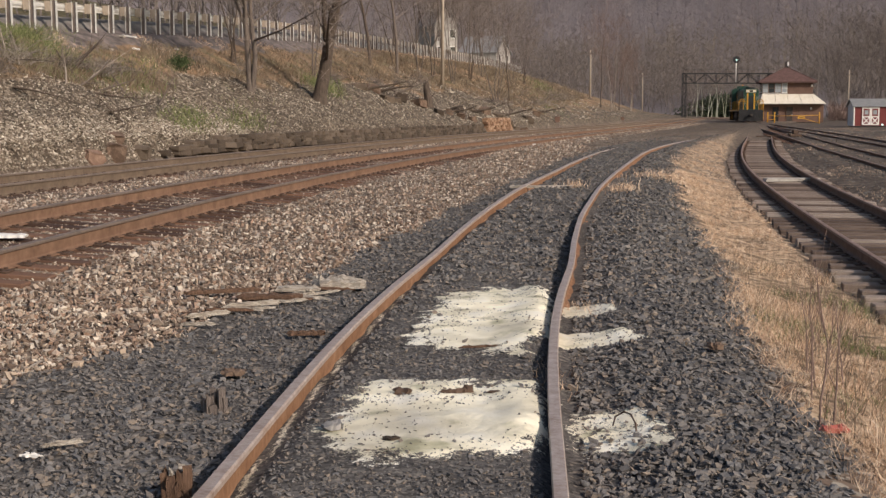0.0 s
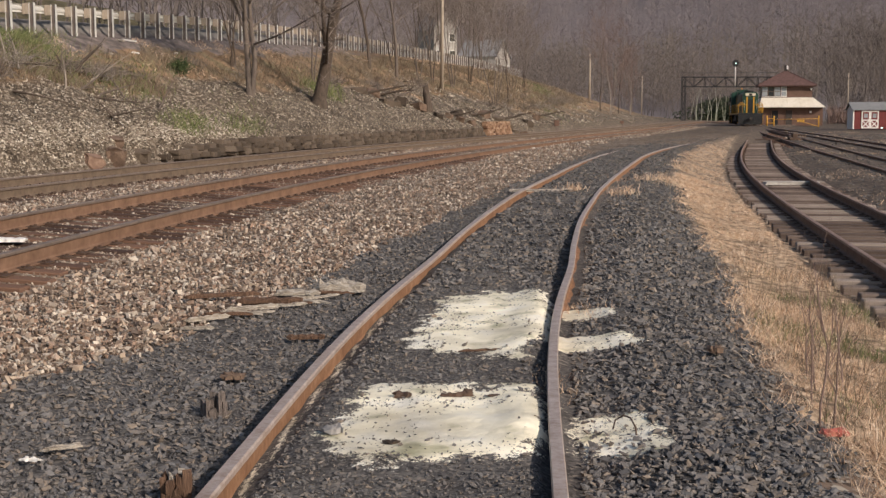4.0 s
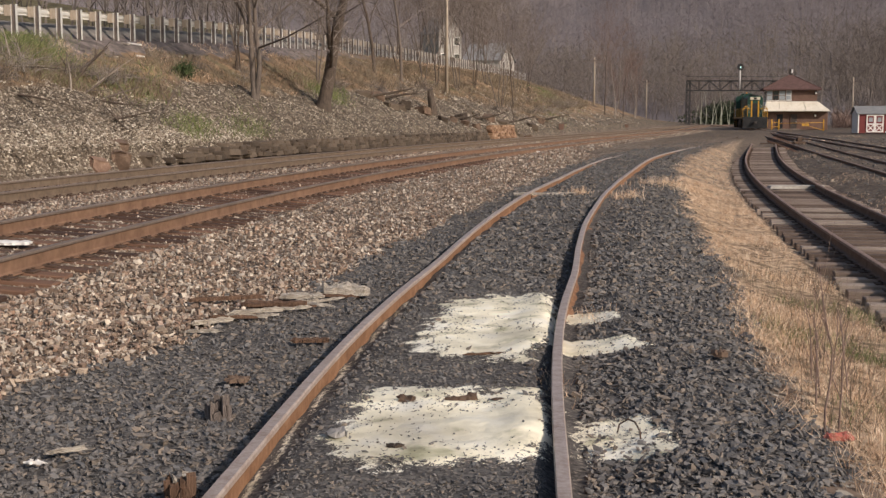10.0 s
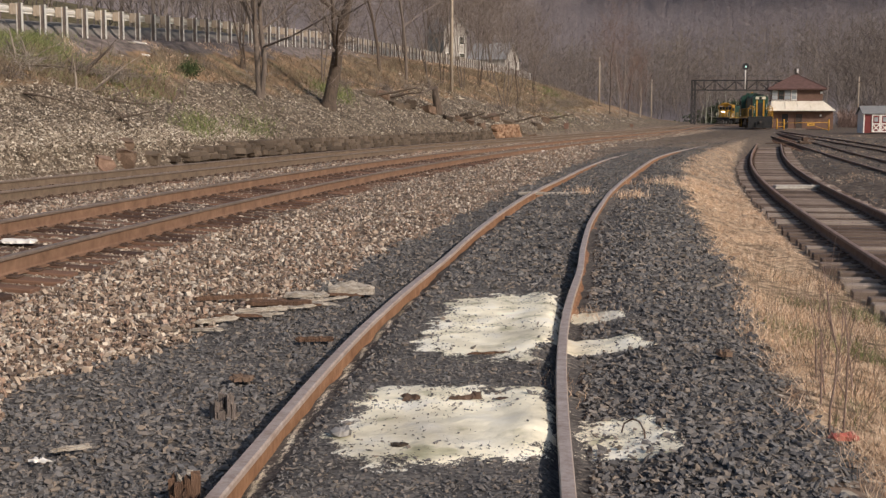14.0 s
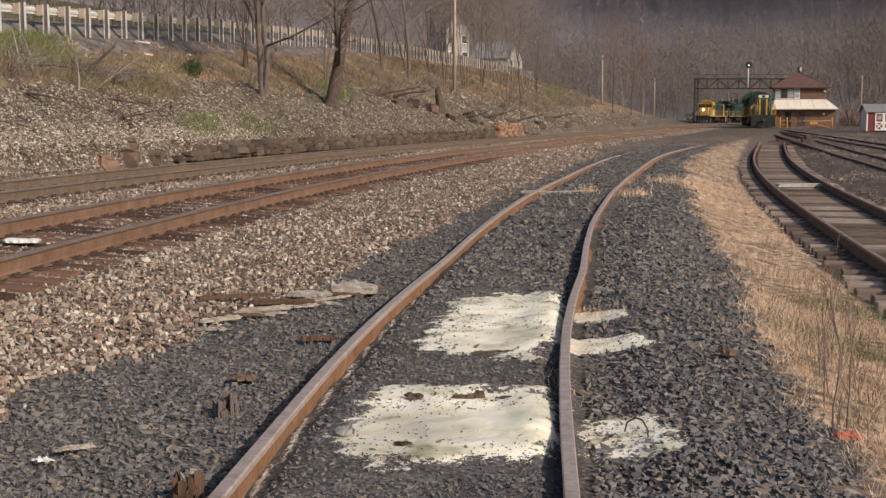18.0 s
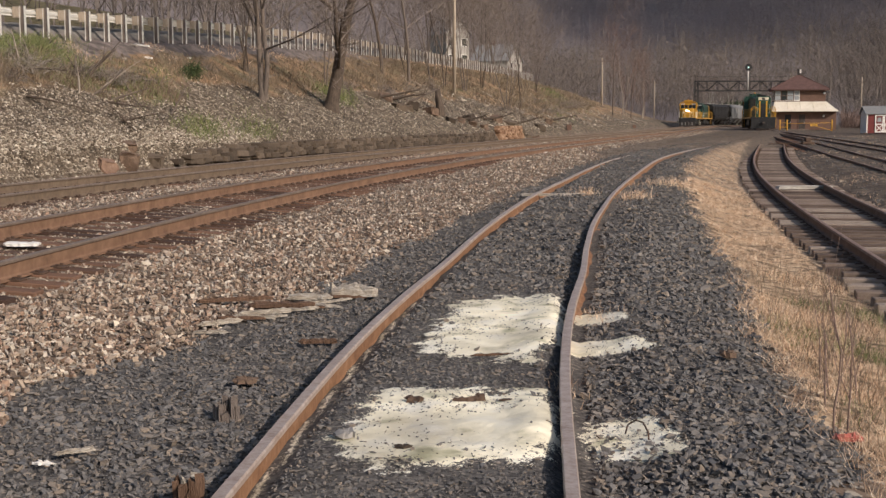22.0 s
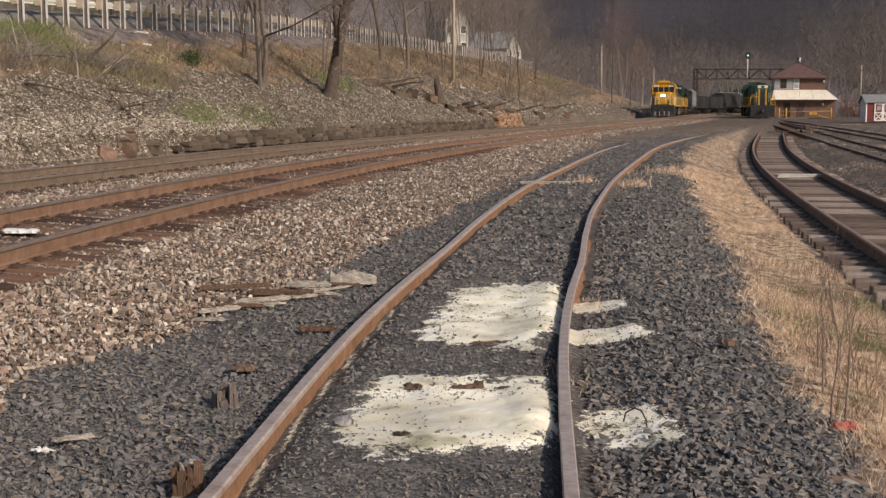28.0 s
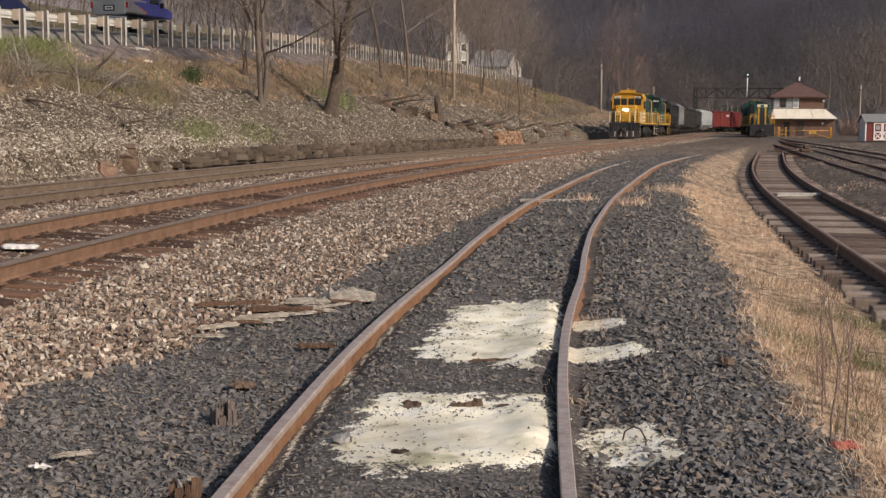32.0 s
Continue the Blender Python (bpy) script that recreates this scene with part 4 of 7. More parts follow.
    if not lit:
        for e in (-1, 1):
            for s in (-1, 1):
                arc = [(s * 1.5, 1.58), (s * 1.52, 2.3), (s * 1.42, 2.72), (s * 1.18, 2.92), (s * 0.9, 2.8), (s * 0.72, 2.4)]
                bm = bmesh.new()
                for a, b in zip(arc, arc[1:]):
                    rod(bm, (a[0], e * (L - 0.46), a[1]), (b[0], e * (L - 0.46), b[1]), 0.04, n=6)
                part("end_rail", bm, YELLOW, t, "bent yellow end railing", True)
    # long hood
    bm = bmesh.new()
    prism(bm, [(-0.92, 1.58), (0.92, 1.58), (0.92, 3.95), (0.7, 4.22), (-0.7, 4.22), (-0.92, 3.95)], -4.3, 7.2)
    h = part("long_hood", bm, paint, t, "dark green engine hood")
    bm = bmesh.new()
    prism(bm, [(-0.93, 1.585), (0.93, 1.585), (0.93, 3.95), (0.7, 4.21), (-0.7, 4.21), (-0.93, 3.95)], 7.2, 8.1)
    r = part("hood_end", bm, trim if trim is not nose and lit is None else nose, t, "painted hood end")
    rl = blk("rear_headlight", r, CREAM, -0.62, 0.62, 8.1, 8.2, 3.74, 4.08, 0.02, "pale number boards and headlight")
    blk("lamp_rim", rl, BLACK, -0.2, 0.2, 8.2, 8.22, 3.78, 4.04, 0.01)
    for k in (-1, 1):
        blk("end_stripe", r, YELLOW if nose is GREEN else paint, k * 0.42 - 0.09, k * 0.42 + 0.09, 8.1, 8.12, 1.62, 3.62)
        bar("grab_iron", r, GALV, (k * 0.75, 8.15, 2.0), (k * 0.75, 8.15, 3.2), 0.02, 5)
    blk("end_door", r, BLACK if nose is GREEN else paint, -0.27, 0.27, 8.1, 8.115, 1.62, 3.3)
    for i in range(9):
        for s in (-1, 1):
            d = blk("hood_door", h, paint, s * 0.925 - 0.015, s * 0.925 + 0.015, -3.9 + i * 1.0, -3.05 + i * 1.0, 1.75, 3.3 if i < 7 else 2.8)
            bar("door_latch", d, GALV, (s * 0.95, -3.15 + i, 2.4), (s * 0.95, -3.15 + i, 2.6), 0.015, 4)
    for s in (-1, 1):
        blk("radiator_grille", h, BLACK, s * 0.93 - 0.02, s * 0.93 + 0.02, 4.9, 7.0, 3.0, 3.85)
        blk("intake_grille", h, BLACK, s * 0.93 - 0.02, s * 0.93 + 0.02, -3.9, -1.8, 3.4, 3.85)
    for s in (-1, 1):
        for k in range(4):
            blk("chevron", h, WHITE if lit else YELLOW, -0.012, 0.012, -0.5, 0.5, -0.09, 0.09, 0.0, "slanted pale stripe", pose(s * 0.945, -3.4, 1.95 + k * 0.5, 28, 0, 0))
    for y in (5.2, 6.4):
        bm = bmesh.new()
        rod(bm, (0, y, 4.2), (0, y, 4.42), 0.58, n=18)
        part("radiator_fan", bm, BLACK, h)
    blk("exhaust_stack", h, BLACK, -0.3, 0.3, 0.2, 1.0, 4.2, 4.5, 0.03)
    blk("dynamic_brake", h, paint, -0.95, 0.95, -1.6, 0.0, 3.9, 4.45, 0.1)
    bar("horn", c, STEEL, (0.3, -5.9, 4.62), (0.3, -6.3, 4.75), 0.06, 6, "", 0.11)
    bar("aerial", c, STEEL, (-0.4, -5.2, 4.55), (-0.4, -5.2, 5.1), 0.02, 5)
    return t


def car_base(t, half):
    blk("centre_sill", t, BLACK, -0.25, 0.25, -half, half, 0.85, 1.15)
    for y in (-half + 1.9, half - 1.9):
        bogie(t, y, 1.75, 0.42)
    for e in (-1, 1):
        blk("coupler", t, STEEL, -0.14, 0.14, min(e * half, e * (half + 0.4)), max(e * half, e * (half + 0.4)), 0.72, 1.0, 0.02)
        bar("brake_pipe", t, BLACK, (0.4, e * half, 0.9), (0.45, e * (half + 0.2), 0.45), 0.03, 5)


def ladder(t, x, y, z0, z1, mtl):
    for s in (-0.22, 0.22):
        bar("ladder_rail", t, mtl, (x, y + s, z0), (x, y + s, z1), 0.02, 4)
    for z in np.arange(z0 + 0.1, z1, 0.38):
        bar("ladder_rung", t, mtl, (x, y - 0.22, z), (x, y + 0.22, z), 0.015, 4)


def boxcar(label, paint, group="boxcars"):
    t = thing("boxcar", Matrix(), label, "boxcar", group)
    h = 8.0
    car_base(t, h)
    blk("body", t, paint, -1.5, 1.5, -h, h, 1.12, 4.5, 0.03)
    bm = bmesh.new()
    prism(bm, [(-1.58, 4.48), (0, 4.72), (1.58, 4.48), (1.58, 4.42), (-1.58, 4.42)], -h - 0.05, h + 0.05)
    part("roof", bm, GREY_CAR if paint is PALE_CAR else paint, t)
    for s in (-1, 1):
        d = blk("sliding_door", t, paint, s * 1.54 - 0.04, s * 1.54 + 0.04, -1.6, 1.6, 1.25, 4.3, 0.01)
        for z in (1.25, 4.3):
            blk("door_track", t, BLACK, s * 1.56 - 0.05, s * 1.56 + 0.05, -4.4, 1.8, z - 0.05, z + 0.05)
        bar("door_bar", d, STEEL, (s * 1.6, 1.2, 1.4), (s * 1.6, 1.2, 4.2), 0.03, 5)
        for y in np.arange(-7.6, 7.9, 0.95):
            if abs(y) > 1.7:
                blk("side_post", t, paint, s * 1.53 - 0.03, s * 1.53 + 0.03, y - 0.05, y + 0.05, 1.15, 4.42)
        blk("lettering_bar", t, WHITE, s * 1.52 - 0.012, s * 1.52 + 0.012, 4.0, 6.8, 3.4, 3.8)
        ladder(t, s * 1.58, h - 0.4, 1.2, 4.4, STEEL)
    for k in range(4):
        blk("end_rib", t, paint, -1.4, 1.4, -h - 0.06, -h + 0.01, 1.6 + k * 0.7, 1.8 + k * 0.7, 0.02)
    return t


def covered_hopper(label, side, end):
    t = thing("covered_hopper", Matrix(), label, "hopper car", "hopper cars")
    h = 7.6
    car_base(t, h)
    bm = bmesh.new()
    prism(bm, [(-1.52, 1.5), (-1.0, 1.15), (1.0, 1.15), (1.52, 1.5), (1.58, 2.8), (1.5, 4.05), (1.0, 4.45), (-1.0, 4.45), (-1.5, 4.05), (-1.58, 2.8)], -h + 1.5, h - 1.5)
    part("body", bm, side, t)
    for e in (-1, 1):
        bm = bmesh.new()
        pts = [(-1.45, 1.9), (1.45, 1.9), (1.5, 4.02), (1.0, 4.43), (-1.0, 4.43), (-1.5, 4.02)]
        a = [bm.verts.new((x, e * (h - 1.49), z)) for x, z in pts]
        b = [bm.verts.new((x, e * (h - 0.15), max(z, 3.4))) for x, z in pts]
        for i in range(6):
            j = (i + 1) % 6
            bm.faces.new((a[i], a[j], b[j], b[i]))
        bm.faces.new(b)
        bm.faces.new(a)
        part("sloped_end", bm, end, t)
        blk("end_sill", t, end, -1.45, 1.45, e * (h - 0.1) - 0.1, e * (h - 0.1) + 0.1, 1.0, 1.3)
        for s in (-1, 1):
            bar("end_post", t, end, (s * 1.4, e * (h - 0.12), 1.2), (s * 1.4, e * (h - 0.12), 3.6), 0.06, 5)
    for y in (-3.6, 0, 3.6):
        bm = bmesh.new()
        bmesh.ops.create_cone(bm, cap_ends=True, segments=4, radius1=0.5, radius2=1.6, depth=0.8, matrix=pose(0, y, 0.82, 0, 0, 45))
        part("discharge_gate", bm, side, t)
        for s in (-1, 1):
            blk("hatch", t, side, s * 0.4 - 0.3, s * 0.4 + 0.3, y - 0.7, y + 0.7, 4.44, 4.56, 0.03)
    for s in (-1, 1):
        for y in np.arange(-5.6, 5.7, 1.4):
            blk("side_rib", t, side, s * 1.55 - 0.04, s * 1.55 + 0.04, y - 0.04, y + 0.04, 1.5, 4.0)
        ladder(t, s * 1.56, h - 0.3, 1.1, 4.0, STEEL)
    blk("roof_walk", t, GALV, -0.25, 0.25, -h + 0.3, h - 0.3, 4.62, 4.66)
    return t


def open_hopper(label, paint):
    t = thing("open_hopper", Matrix(), label, "hopper car", "hopper cars")
    h = 7.0
    car_base(t, h)
    for s in (-1, 1):
        blk("side_wall", t, paint, s * 1.5 - 0.05, s * 1.5 + 0.05, -h + 0.3, h - 0.3, 1.15, 3.5)
        for y in np.arange(-6.3, 6.5, 1.26):
            blk("side_rib", t, paint, s * 1.57 - 0.05, s * 1.57 + 0.05, y - 0.06, y + 0.06, 1.15, 3.52)
        blk("top_rim", t, paint, s * 1.54 - 0.09, s * 1.54 + 0.09, -h + 0.3, h - 0.3, 3.45, 3.58)
        ladder(t, s * 1.64, -h + 0.6, 1.1, 3.4, STEEL)
    for e in (-1, 1):
        blk("end_wall", t, paint, -1.45, 1.45, e * (h - 0.4) - 0.05, e * (h - 0.4) + 0.05, 1.5, 3.5)
        for x in (-1.0, 0, 1.0):
            blk("end_rib", t, paint, x - 0.05, x + 0.05, e * (h - 0.28) - 0.07, e * (h - 0.28) + 0.07, 1.1, 3.5)
    blk("floor", t, paint, -1.45, 1.45, -h + 0.4, h - 0.4, 1.2, 1.4)
    bm = bmesh.new()
    box(bm, -1.44, 1.44, -h + 0.5, h - 0.5, 1.4, 3.3, 0.4)
    part("coal_load", bm, BLACK, t, "heaped black load")
    return t


def track_pose(f, top, y_front, lead, half, cant=0.0):
    """Pose of a vehicle whose leading end stands lead metres behind y_front along the track."""
    def along(y, d):
        n = max(2, int(abs(d) / 2))
        for _ in range(n):
            y += d / n / math.sqrt(1 + float(slope(f, y))**2)
        return y
    ya = along(y_front, lead + 2.5)
    yb = along(y_front, lead + 2 * half - 2.5)
    a, b = Vector((float(f(ya)), ya, float(top(ya)))), Vector((float(f(yb)), yb, float(top(yb))))
    d = b - a
    return Matrix.Translation((a + b) / 2) @ pose(0, 0, 0, math.degrees(math.asin(d.z / d.length)), 0, math.degrees(math.atan2(-d.x, d.y)))


def far_top(y):
    return FAR_Z + 0.006 + 0 * np.asarray(y, float)


standing = locomotive("green and yellow diesel locomotive standing on the yard track", GREEN, False, GREEN, YELLOW)
standing.matrix_basis = track_pose(loco_road_x, lambda y: yard_top(y) + 0.02, 154.5, 0, 9.0) @ pose(0, 0, 0, 0, 0, 180)

TRAIN = []
gap = 0.0
for make, half in (
        (lambda: locomotive("leading yellow and green diesel locomotive with lit headlight"), 9.0),
        (lambda: locomotive("second green and yellow diesel locomotive coupled in the train", GREEN, None, GREEN, YELLOW), 9.0),
        (lambda: covered_hopper("black covered hopper car behind the locomotives", BLACK, BLACK), 7.6),
        (lambda: covered_hopper("grey covered hopper car with blackened sloped ends", GREY_CAR, BLACK), 7.6),
        (lambda: open_hopper("sooty black open hopper car in the train", DARK_CAR), 7.0),
        (lambda: open_hopper("sooty black open hopper car in the train", DARK_CAR), 7.0),
        (lambda: open_hopper("sooty black open hopper car in the train", DARK_CAR), 7.0),
        (lambda: covered_hopper("dark covered hopper car with a pale top", DARK_CAR, DARK_CAR), 7.6),
        (lambda: covered_hopper("pale grey covered hopper car in the train", PALE_CAR, PALE_CAR), 7.6),
        (lambda: boxcar("muted dark red boxcar with white lettering bars", RED), 8.0),
        (lambda: boxcar("muted dark red boxcar with white lettering bars", RED), 8.0),
        (lambda: boxcar("brown boxcar in the train", BROWN_CAR), 8.0),
        (lambda: open_hopper("sooty black open hopper car in the train", DARK_CAR), 7.0),
        (lambda: boxcar("brown boxcar in the train", BROWN_CAR), 8.0)):
    TRAIN.append((make(), gap, half))
    gap += 2 * half + 0.8

# seconds, distance up the valley of the leading end
RUN = ((0, 400), (3, 374), (6, 347), (9, 315), (11, 293.5), (13, 282), (14, 276.5), (15.5, 269.5), (17, 262), (18, 257), (19, 250.5), (20, 243.5), (21, 234.5), (22, 224.5), (23, 213.6), (24, 203.1), (25, 192.8),
       (26.5, 177.4), (28, 161.9), (29, 151.6), (30, 141.3), (31, 131), (32, 120.7))


def run_train():
    for ob, lead, half in TRAIN:
        walk(ob, [(t, track_pose(main_x, far_top, y, lead, half)) for t, y in RUN])


# ---- stones, sticks and blades ----
def mesh_of(name, V, F, material, label="", kind="stuff", category="", parent=None, smooth=False):
    """A mesh from arrays; F holds faces of one size."""
    me = bpy.data.meshes.new(name)
    me.vertices.add(len(V))
    me.vertices.foreach_set("co", np.asarray(V, np.float32).ravel())
    k = F.shape[1]
    me.loops.add(F.size)
    me.loops.foreach_set("vertex_index", F.ravel().astype(np.int32))
    me.polygons.add(len(F))
    me.polygons.foreach_set("loop_start", np.arange(0, F.size, k, dtype=np.int32))
    me.update()
    me.validate()
    if smooth:
        me.shade_smooth()
    else:
        me.shade_flat()
    me.materials.append(material)
    ob = new(name, me)
    if parent is not None:
        ob.parent = parent
    return tagged(ob, label, category, "", kind)


def spin(rng, n):
    q = rng.normal(size=(n, 4))
    q /= np.linalg.norm(q, axis=1)[:, None]
    w, x, y, z = q.T
    return np.stack([1 - 2 * (y * y + z * z), 2 * (x * y - z * w), 2 * (x * z + y * w), 2 * (x * y + z * w), 1 - 2 * (x * x + z * z), 2 * (y * z - x * w), 2 * (x * z - y * w), 2 * (y * z + x * w), 1 - 2 * (x * x + y * y)], 1).reshape(n, 3, 3)


def lump(seed, sub=0):
    bm = bmesh.new()
    bmesh.ops.create_icosphere(bm, subdivisions=sub + 1, radius=1.0)
    rnd = random.Random(seed)
    for v in bm.verts:
        v.co = Vector((max(-0.8, min(0.8, v.co.x)), max(-0.8, min(0.8, v.co.y)), max(-0.7, min(0.7, v.co.z)))) * rnd.uniform(0.7, 1.25)
    V = np.array([v.co[:] for v in bm.verts])
    F = np.array([[v.index for v in f.verts] for f in bm.faces])
    bm.free()
    return V, F


LUMPS = [lump(i) for i in range(8)]


def chip(seed):
    """A stone of eight faces."""
    rnd = random.Random(seed)
    V = np.array([(s * v[0], s * v[1], s * v[2]) for v in ((1, 0, 0), (0, 1, 0), (0, 0, 1)) for s in (1, -1)], float)
    V = V * np.array([[rnd.uniform(0.8, 1.25)] for _ in range(6)]) + np.array([[rnd.uniform(-0.35, 0.35) for _ in range(3)] for _ in range(6)])
    F = np.array([(0, 2, 4), (2, 1, 4), (1, 3, 4), (3, 0, 4), (2, 0, 5), (1, 2, 5), (3, 1, 5), (0, 3, 5)])
    return V, F


CHIPS = [chip(i) for i in range(10)]


def broken(seed):
    """A crushed stone: a box with skewed, clipped corners, twelve faces."""
    rnd = random.Random(seed + 50)
    V = np.array([(sx, sy, sz) for sx in (-1, 1) for sy in (-1, 1) for sz in (-1, 1)], float) * 0.72
    V = V * np.array([[rnd.uniform(0.6, 1.25), rnd.uniform(0.6, 1.25), rnd.uniform(0.65, 1.2)] for _ in range(8)])
    V[:, 0] += rnd.uniform(-0.45, 0.45) * V[:, 2]
    V[:, 1] += rnd.uniform(-0.45, 0.45) * V[:, 0]
    F = np.array([(0, 1, 3), (0, 3, 2), (4, 6, 7), (4, 7, 5), (0, 4, 5), (0, 5, 1), (2, 3, 7), (2, 7, 6), (0, 2, 6), (0, 6, 4), (1, 5, 7), (1, 7, 3)])
    return V, F


BROKEN = [broken(i) for i in range(14)]


def stones(name, x, y, size, material, label, seed, flat=0.6, sink=0.25, category="gravel", lift=0.0, fine=7.8):
    rng = np.random.default_rng(seed)
    n = len(x)
    z = height(x, y) + lift
    V, F, base = [], [], 0
    shapes = LUMPS + CHIPS + BROKEN
    few, some = len(LUMPS), len(LUMPS) + len(CHIPS)
    near = np.where(rng.uniform(size=n) < 0.3, rng.integers(0, few, n), rng.integers(some, len(shapes), n))
    mid = np.where(rng.uniform(size=n) < 0.25, rng.integers(few, some, n), rng.integers(some, len(shapes), n))
    kind = np.where(y < fine, near, np.where(y < fine * 2.6, mid, rng.integers(few, some, n)))
    for k in range(len(shapes)):
        T, TF = shapes[k]
        i = np.where(kind == k)[0]
        if not len(i):
            continue
        sc = size[i][:, None] * np.stack([rng.uniform(0.8, 1.3, len(i)), rng.uniform(0.6, 1.0, len(i)), rng.uniform(flat * 0.7, flat * 1.3, len(i))], 1) * 0.5
        R = spin(rng, len(i))
        up = np.array([[[1, 0, 0], [0, 1, 0], [0, 0, 1]]])
        a = rng.uniform(0, 6.28, len(i))
        Rz = np.stack([np.cos(a), -np.sin(a), 0 * a, np.sin(a), np.cos(a), 0 * a, 0 * a, 0 * a, 1 + 0 * a], 1).reshape(-1, 3, 3)
        tilt = 0.65 * up + 0.35 * R
        P = np.einsum("nij,nvj->nvi", Rz @ tilt, T[None] * sc[:, None, :])
        P += np.stack([x[i], y[i], z[i] + size[i] * flat * (0.5 - sink)], 1)[:, None, :]
        V.append(P.reshape(-1, 3))
        F.append((TF[None] + (np.arange(len(i)) * len(T))[:, None, None]).reshape(-1, 3) + base)
        base += P.shape[0] * P.shape[1]
    return mesh_of(name, np.concatenate(V), np.concatenate(F), material, label, "stuff", category)


def ribbons(name, A, B, w0, w1, material, label, seed, bend=0.0, kind="stuff", category="", parent=None, plain=False):
    """Thin strips from A to B, each in two joints, or in one where plain."""
    rng = np.random.default_rng(seed)
    A, B = np.asarray(A, float), np.asarray(B, float)
    d = B - A
    side = np.cross(d, rng.normal(size=d.shape))
    side /= np.linalg.norm(side, axis=1)[:, None] + 1e-9
    L = np.linalg.norm(d, axis=1)[:, None]
    M = (A + B) / 2 + rng.normal(size=d.shape) * bend * L
    w0, w1 = np.broadcast_to(w0, len(A))[:, None], np.broadcast_to(w1, len(A))[:, None]
    if plain:
        V = np.stack([A - side * w0 / 2, A + side * w0 / 2, B + side * w1 / 2, B - side * w1 / 2], 1).reshape(-1, 3)
        return mesh_of(name, V, np.arange(len(V)).reshape(-1, 4), material, label, kind, category, parent)
    V = np.stack([A - side * w0 / 2, A + side * w0 / 2, M - side * (w0 + w1) / 4, M + side * (w0 + w1) / 4, B - side * w1 / 2, B + side * w1 / 2], 1).reshape(-1, 3)
    i = np.arange(len(A))[:, None] * 6
    F = np.concatenate([i + np.array([[0, 1, 3, 2]]), i + np.array([[2, 3, 5, 4]])])
    return mesh_of(name, V, F, material, label, kind, category, parent)


def tubes(name, segs, material, parent, label="", n=6, kind=""):
    A = np.array([s[0] for s in segs], float)
    B = np.array([s[1] for s in segs], float)
    r0 = np.array([s[2] for s in segs])
    r1 = np.array([s[3] for s in segs])
    d = B - A
    d /= np.linalg.norm(d, axis=1)[:, None] + 1e-9
    ref = np.where(np.abs(d[:, 2:3]) > 0.9, np.array([[1.0, 0, 0]]), np.array([[0, 0, 1.0]]))
    u = np.cross(d, ref)
    u /= np.linalg.norm(u, axis=1)[:, None]
    v = np.cross(d, u)
    a = np.arange(n) * 2 * np.pi / n
    ring = np.cos(a)[None, :, None] * u[:, None, :] + np.sin(a)[None, :, None] * v[:, None, :]
    V = np.stack([A[:, None] + ring * r0[:, None, None], B[:, None] + ring * r1[:, None, None]], 1).reshape(-1, 3)
    i = np.arange(len(A))[:, None] * 2 * n
    F = np.concatenate([i + np.array([[j, (j + 1) % n, n + (j + 1) % n, n + j]]) for j in range(n)])
    return mesh_of(name, V, F, material, label, kind, "", parent, True)


def grow(rnd, p, d, length, r, depth, out, spread=0.6, up=0.12, kids=(3, 5), parts=4, lowest=0.3):
    """Branch segments by level of depth."""
    step_l = length / parts
    q = Vector(p)
    d = Vector(d).normalized()
    for k in range(parts):
        d = (d + Vector((rnd.gauss(0, 0.09), rnd.gauss(0, 0.09), rnd.gauss(0, 0.05) + up * 0.3))).normalized()
        e = q + d * step_l
        ra, rb = r * (1 - 0.75 * k / parts), r * (1 - 0.75 * (k + 1) / parts)
        out.setdefault(depth, []).append((q[:], e[:], ra, rb))
        if depth > 0 and (k + 1) / parts > lowest:
            for _ in range(rnd.randint(*kids) // 2 if k < parts - 1 else rnd.randint(*kids)):
                side = Vector((rnd.gauss(0, 1), rnd.gauss(0, 1), rnd.gauss(0, 0.5))).normalized()
                nd = (d * (1 - spread) + side * spread + Vector((0, 0, up))).normalized()
                grow(rnd, q.lerp(e, rnd.uniform(0.2, 1)), nd, length * rnd.uniform(0.38, 0.6), rb * rnd.uniform(0.4, 0.65), depth - 1, out, spread, up, kids, max(2, parts - 1), 0.25)
        q = e


BARK = mat("grey_bark", two((0.09, 0.07, 0.058), (0.2, 0.16, 0.13)), 4.0, 0.95, 0, 0.6, stretch=(3, 3, 0.7))
DARK_BARK = mat("dark_bark", two((0.05, 0.038, 0.03), (0.14, 0.105, 0.08)), 4.0, 0.95, 0, 0.6, stretch=(3, 3, 0.7))
PALE_BARK = mat("pale_bark", two((0.2, 0.16, 0.125), (0.4, 0.34, 0.28)), 3.0, 0.9, 0, 0.4, stretch=(3, 3, 0.7))
TWIG = mat("bare_twigs", two((0.13, 0.105, 0.09), (0.25, 0.205, 0.175)), 2.0, 0.95, 0, 0, island=True, mix=0.3)
RED_TWIG = mat("reddish_twigs", two((0.13, 0.085, 0.07), (0.25, 0.175, 0.145)), 2.0, 0.95, 0, 0, island=True, mix=0.3)


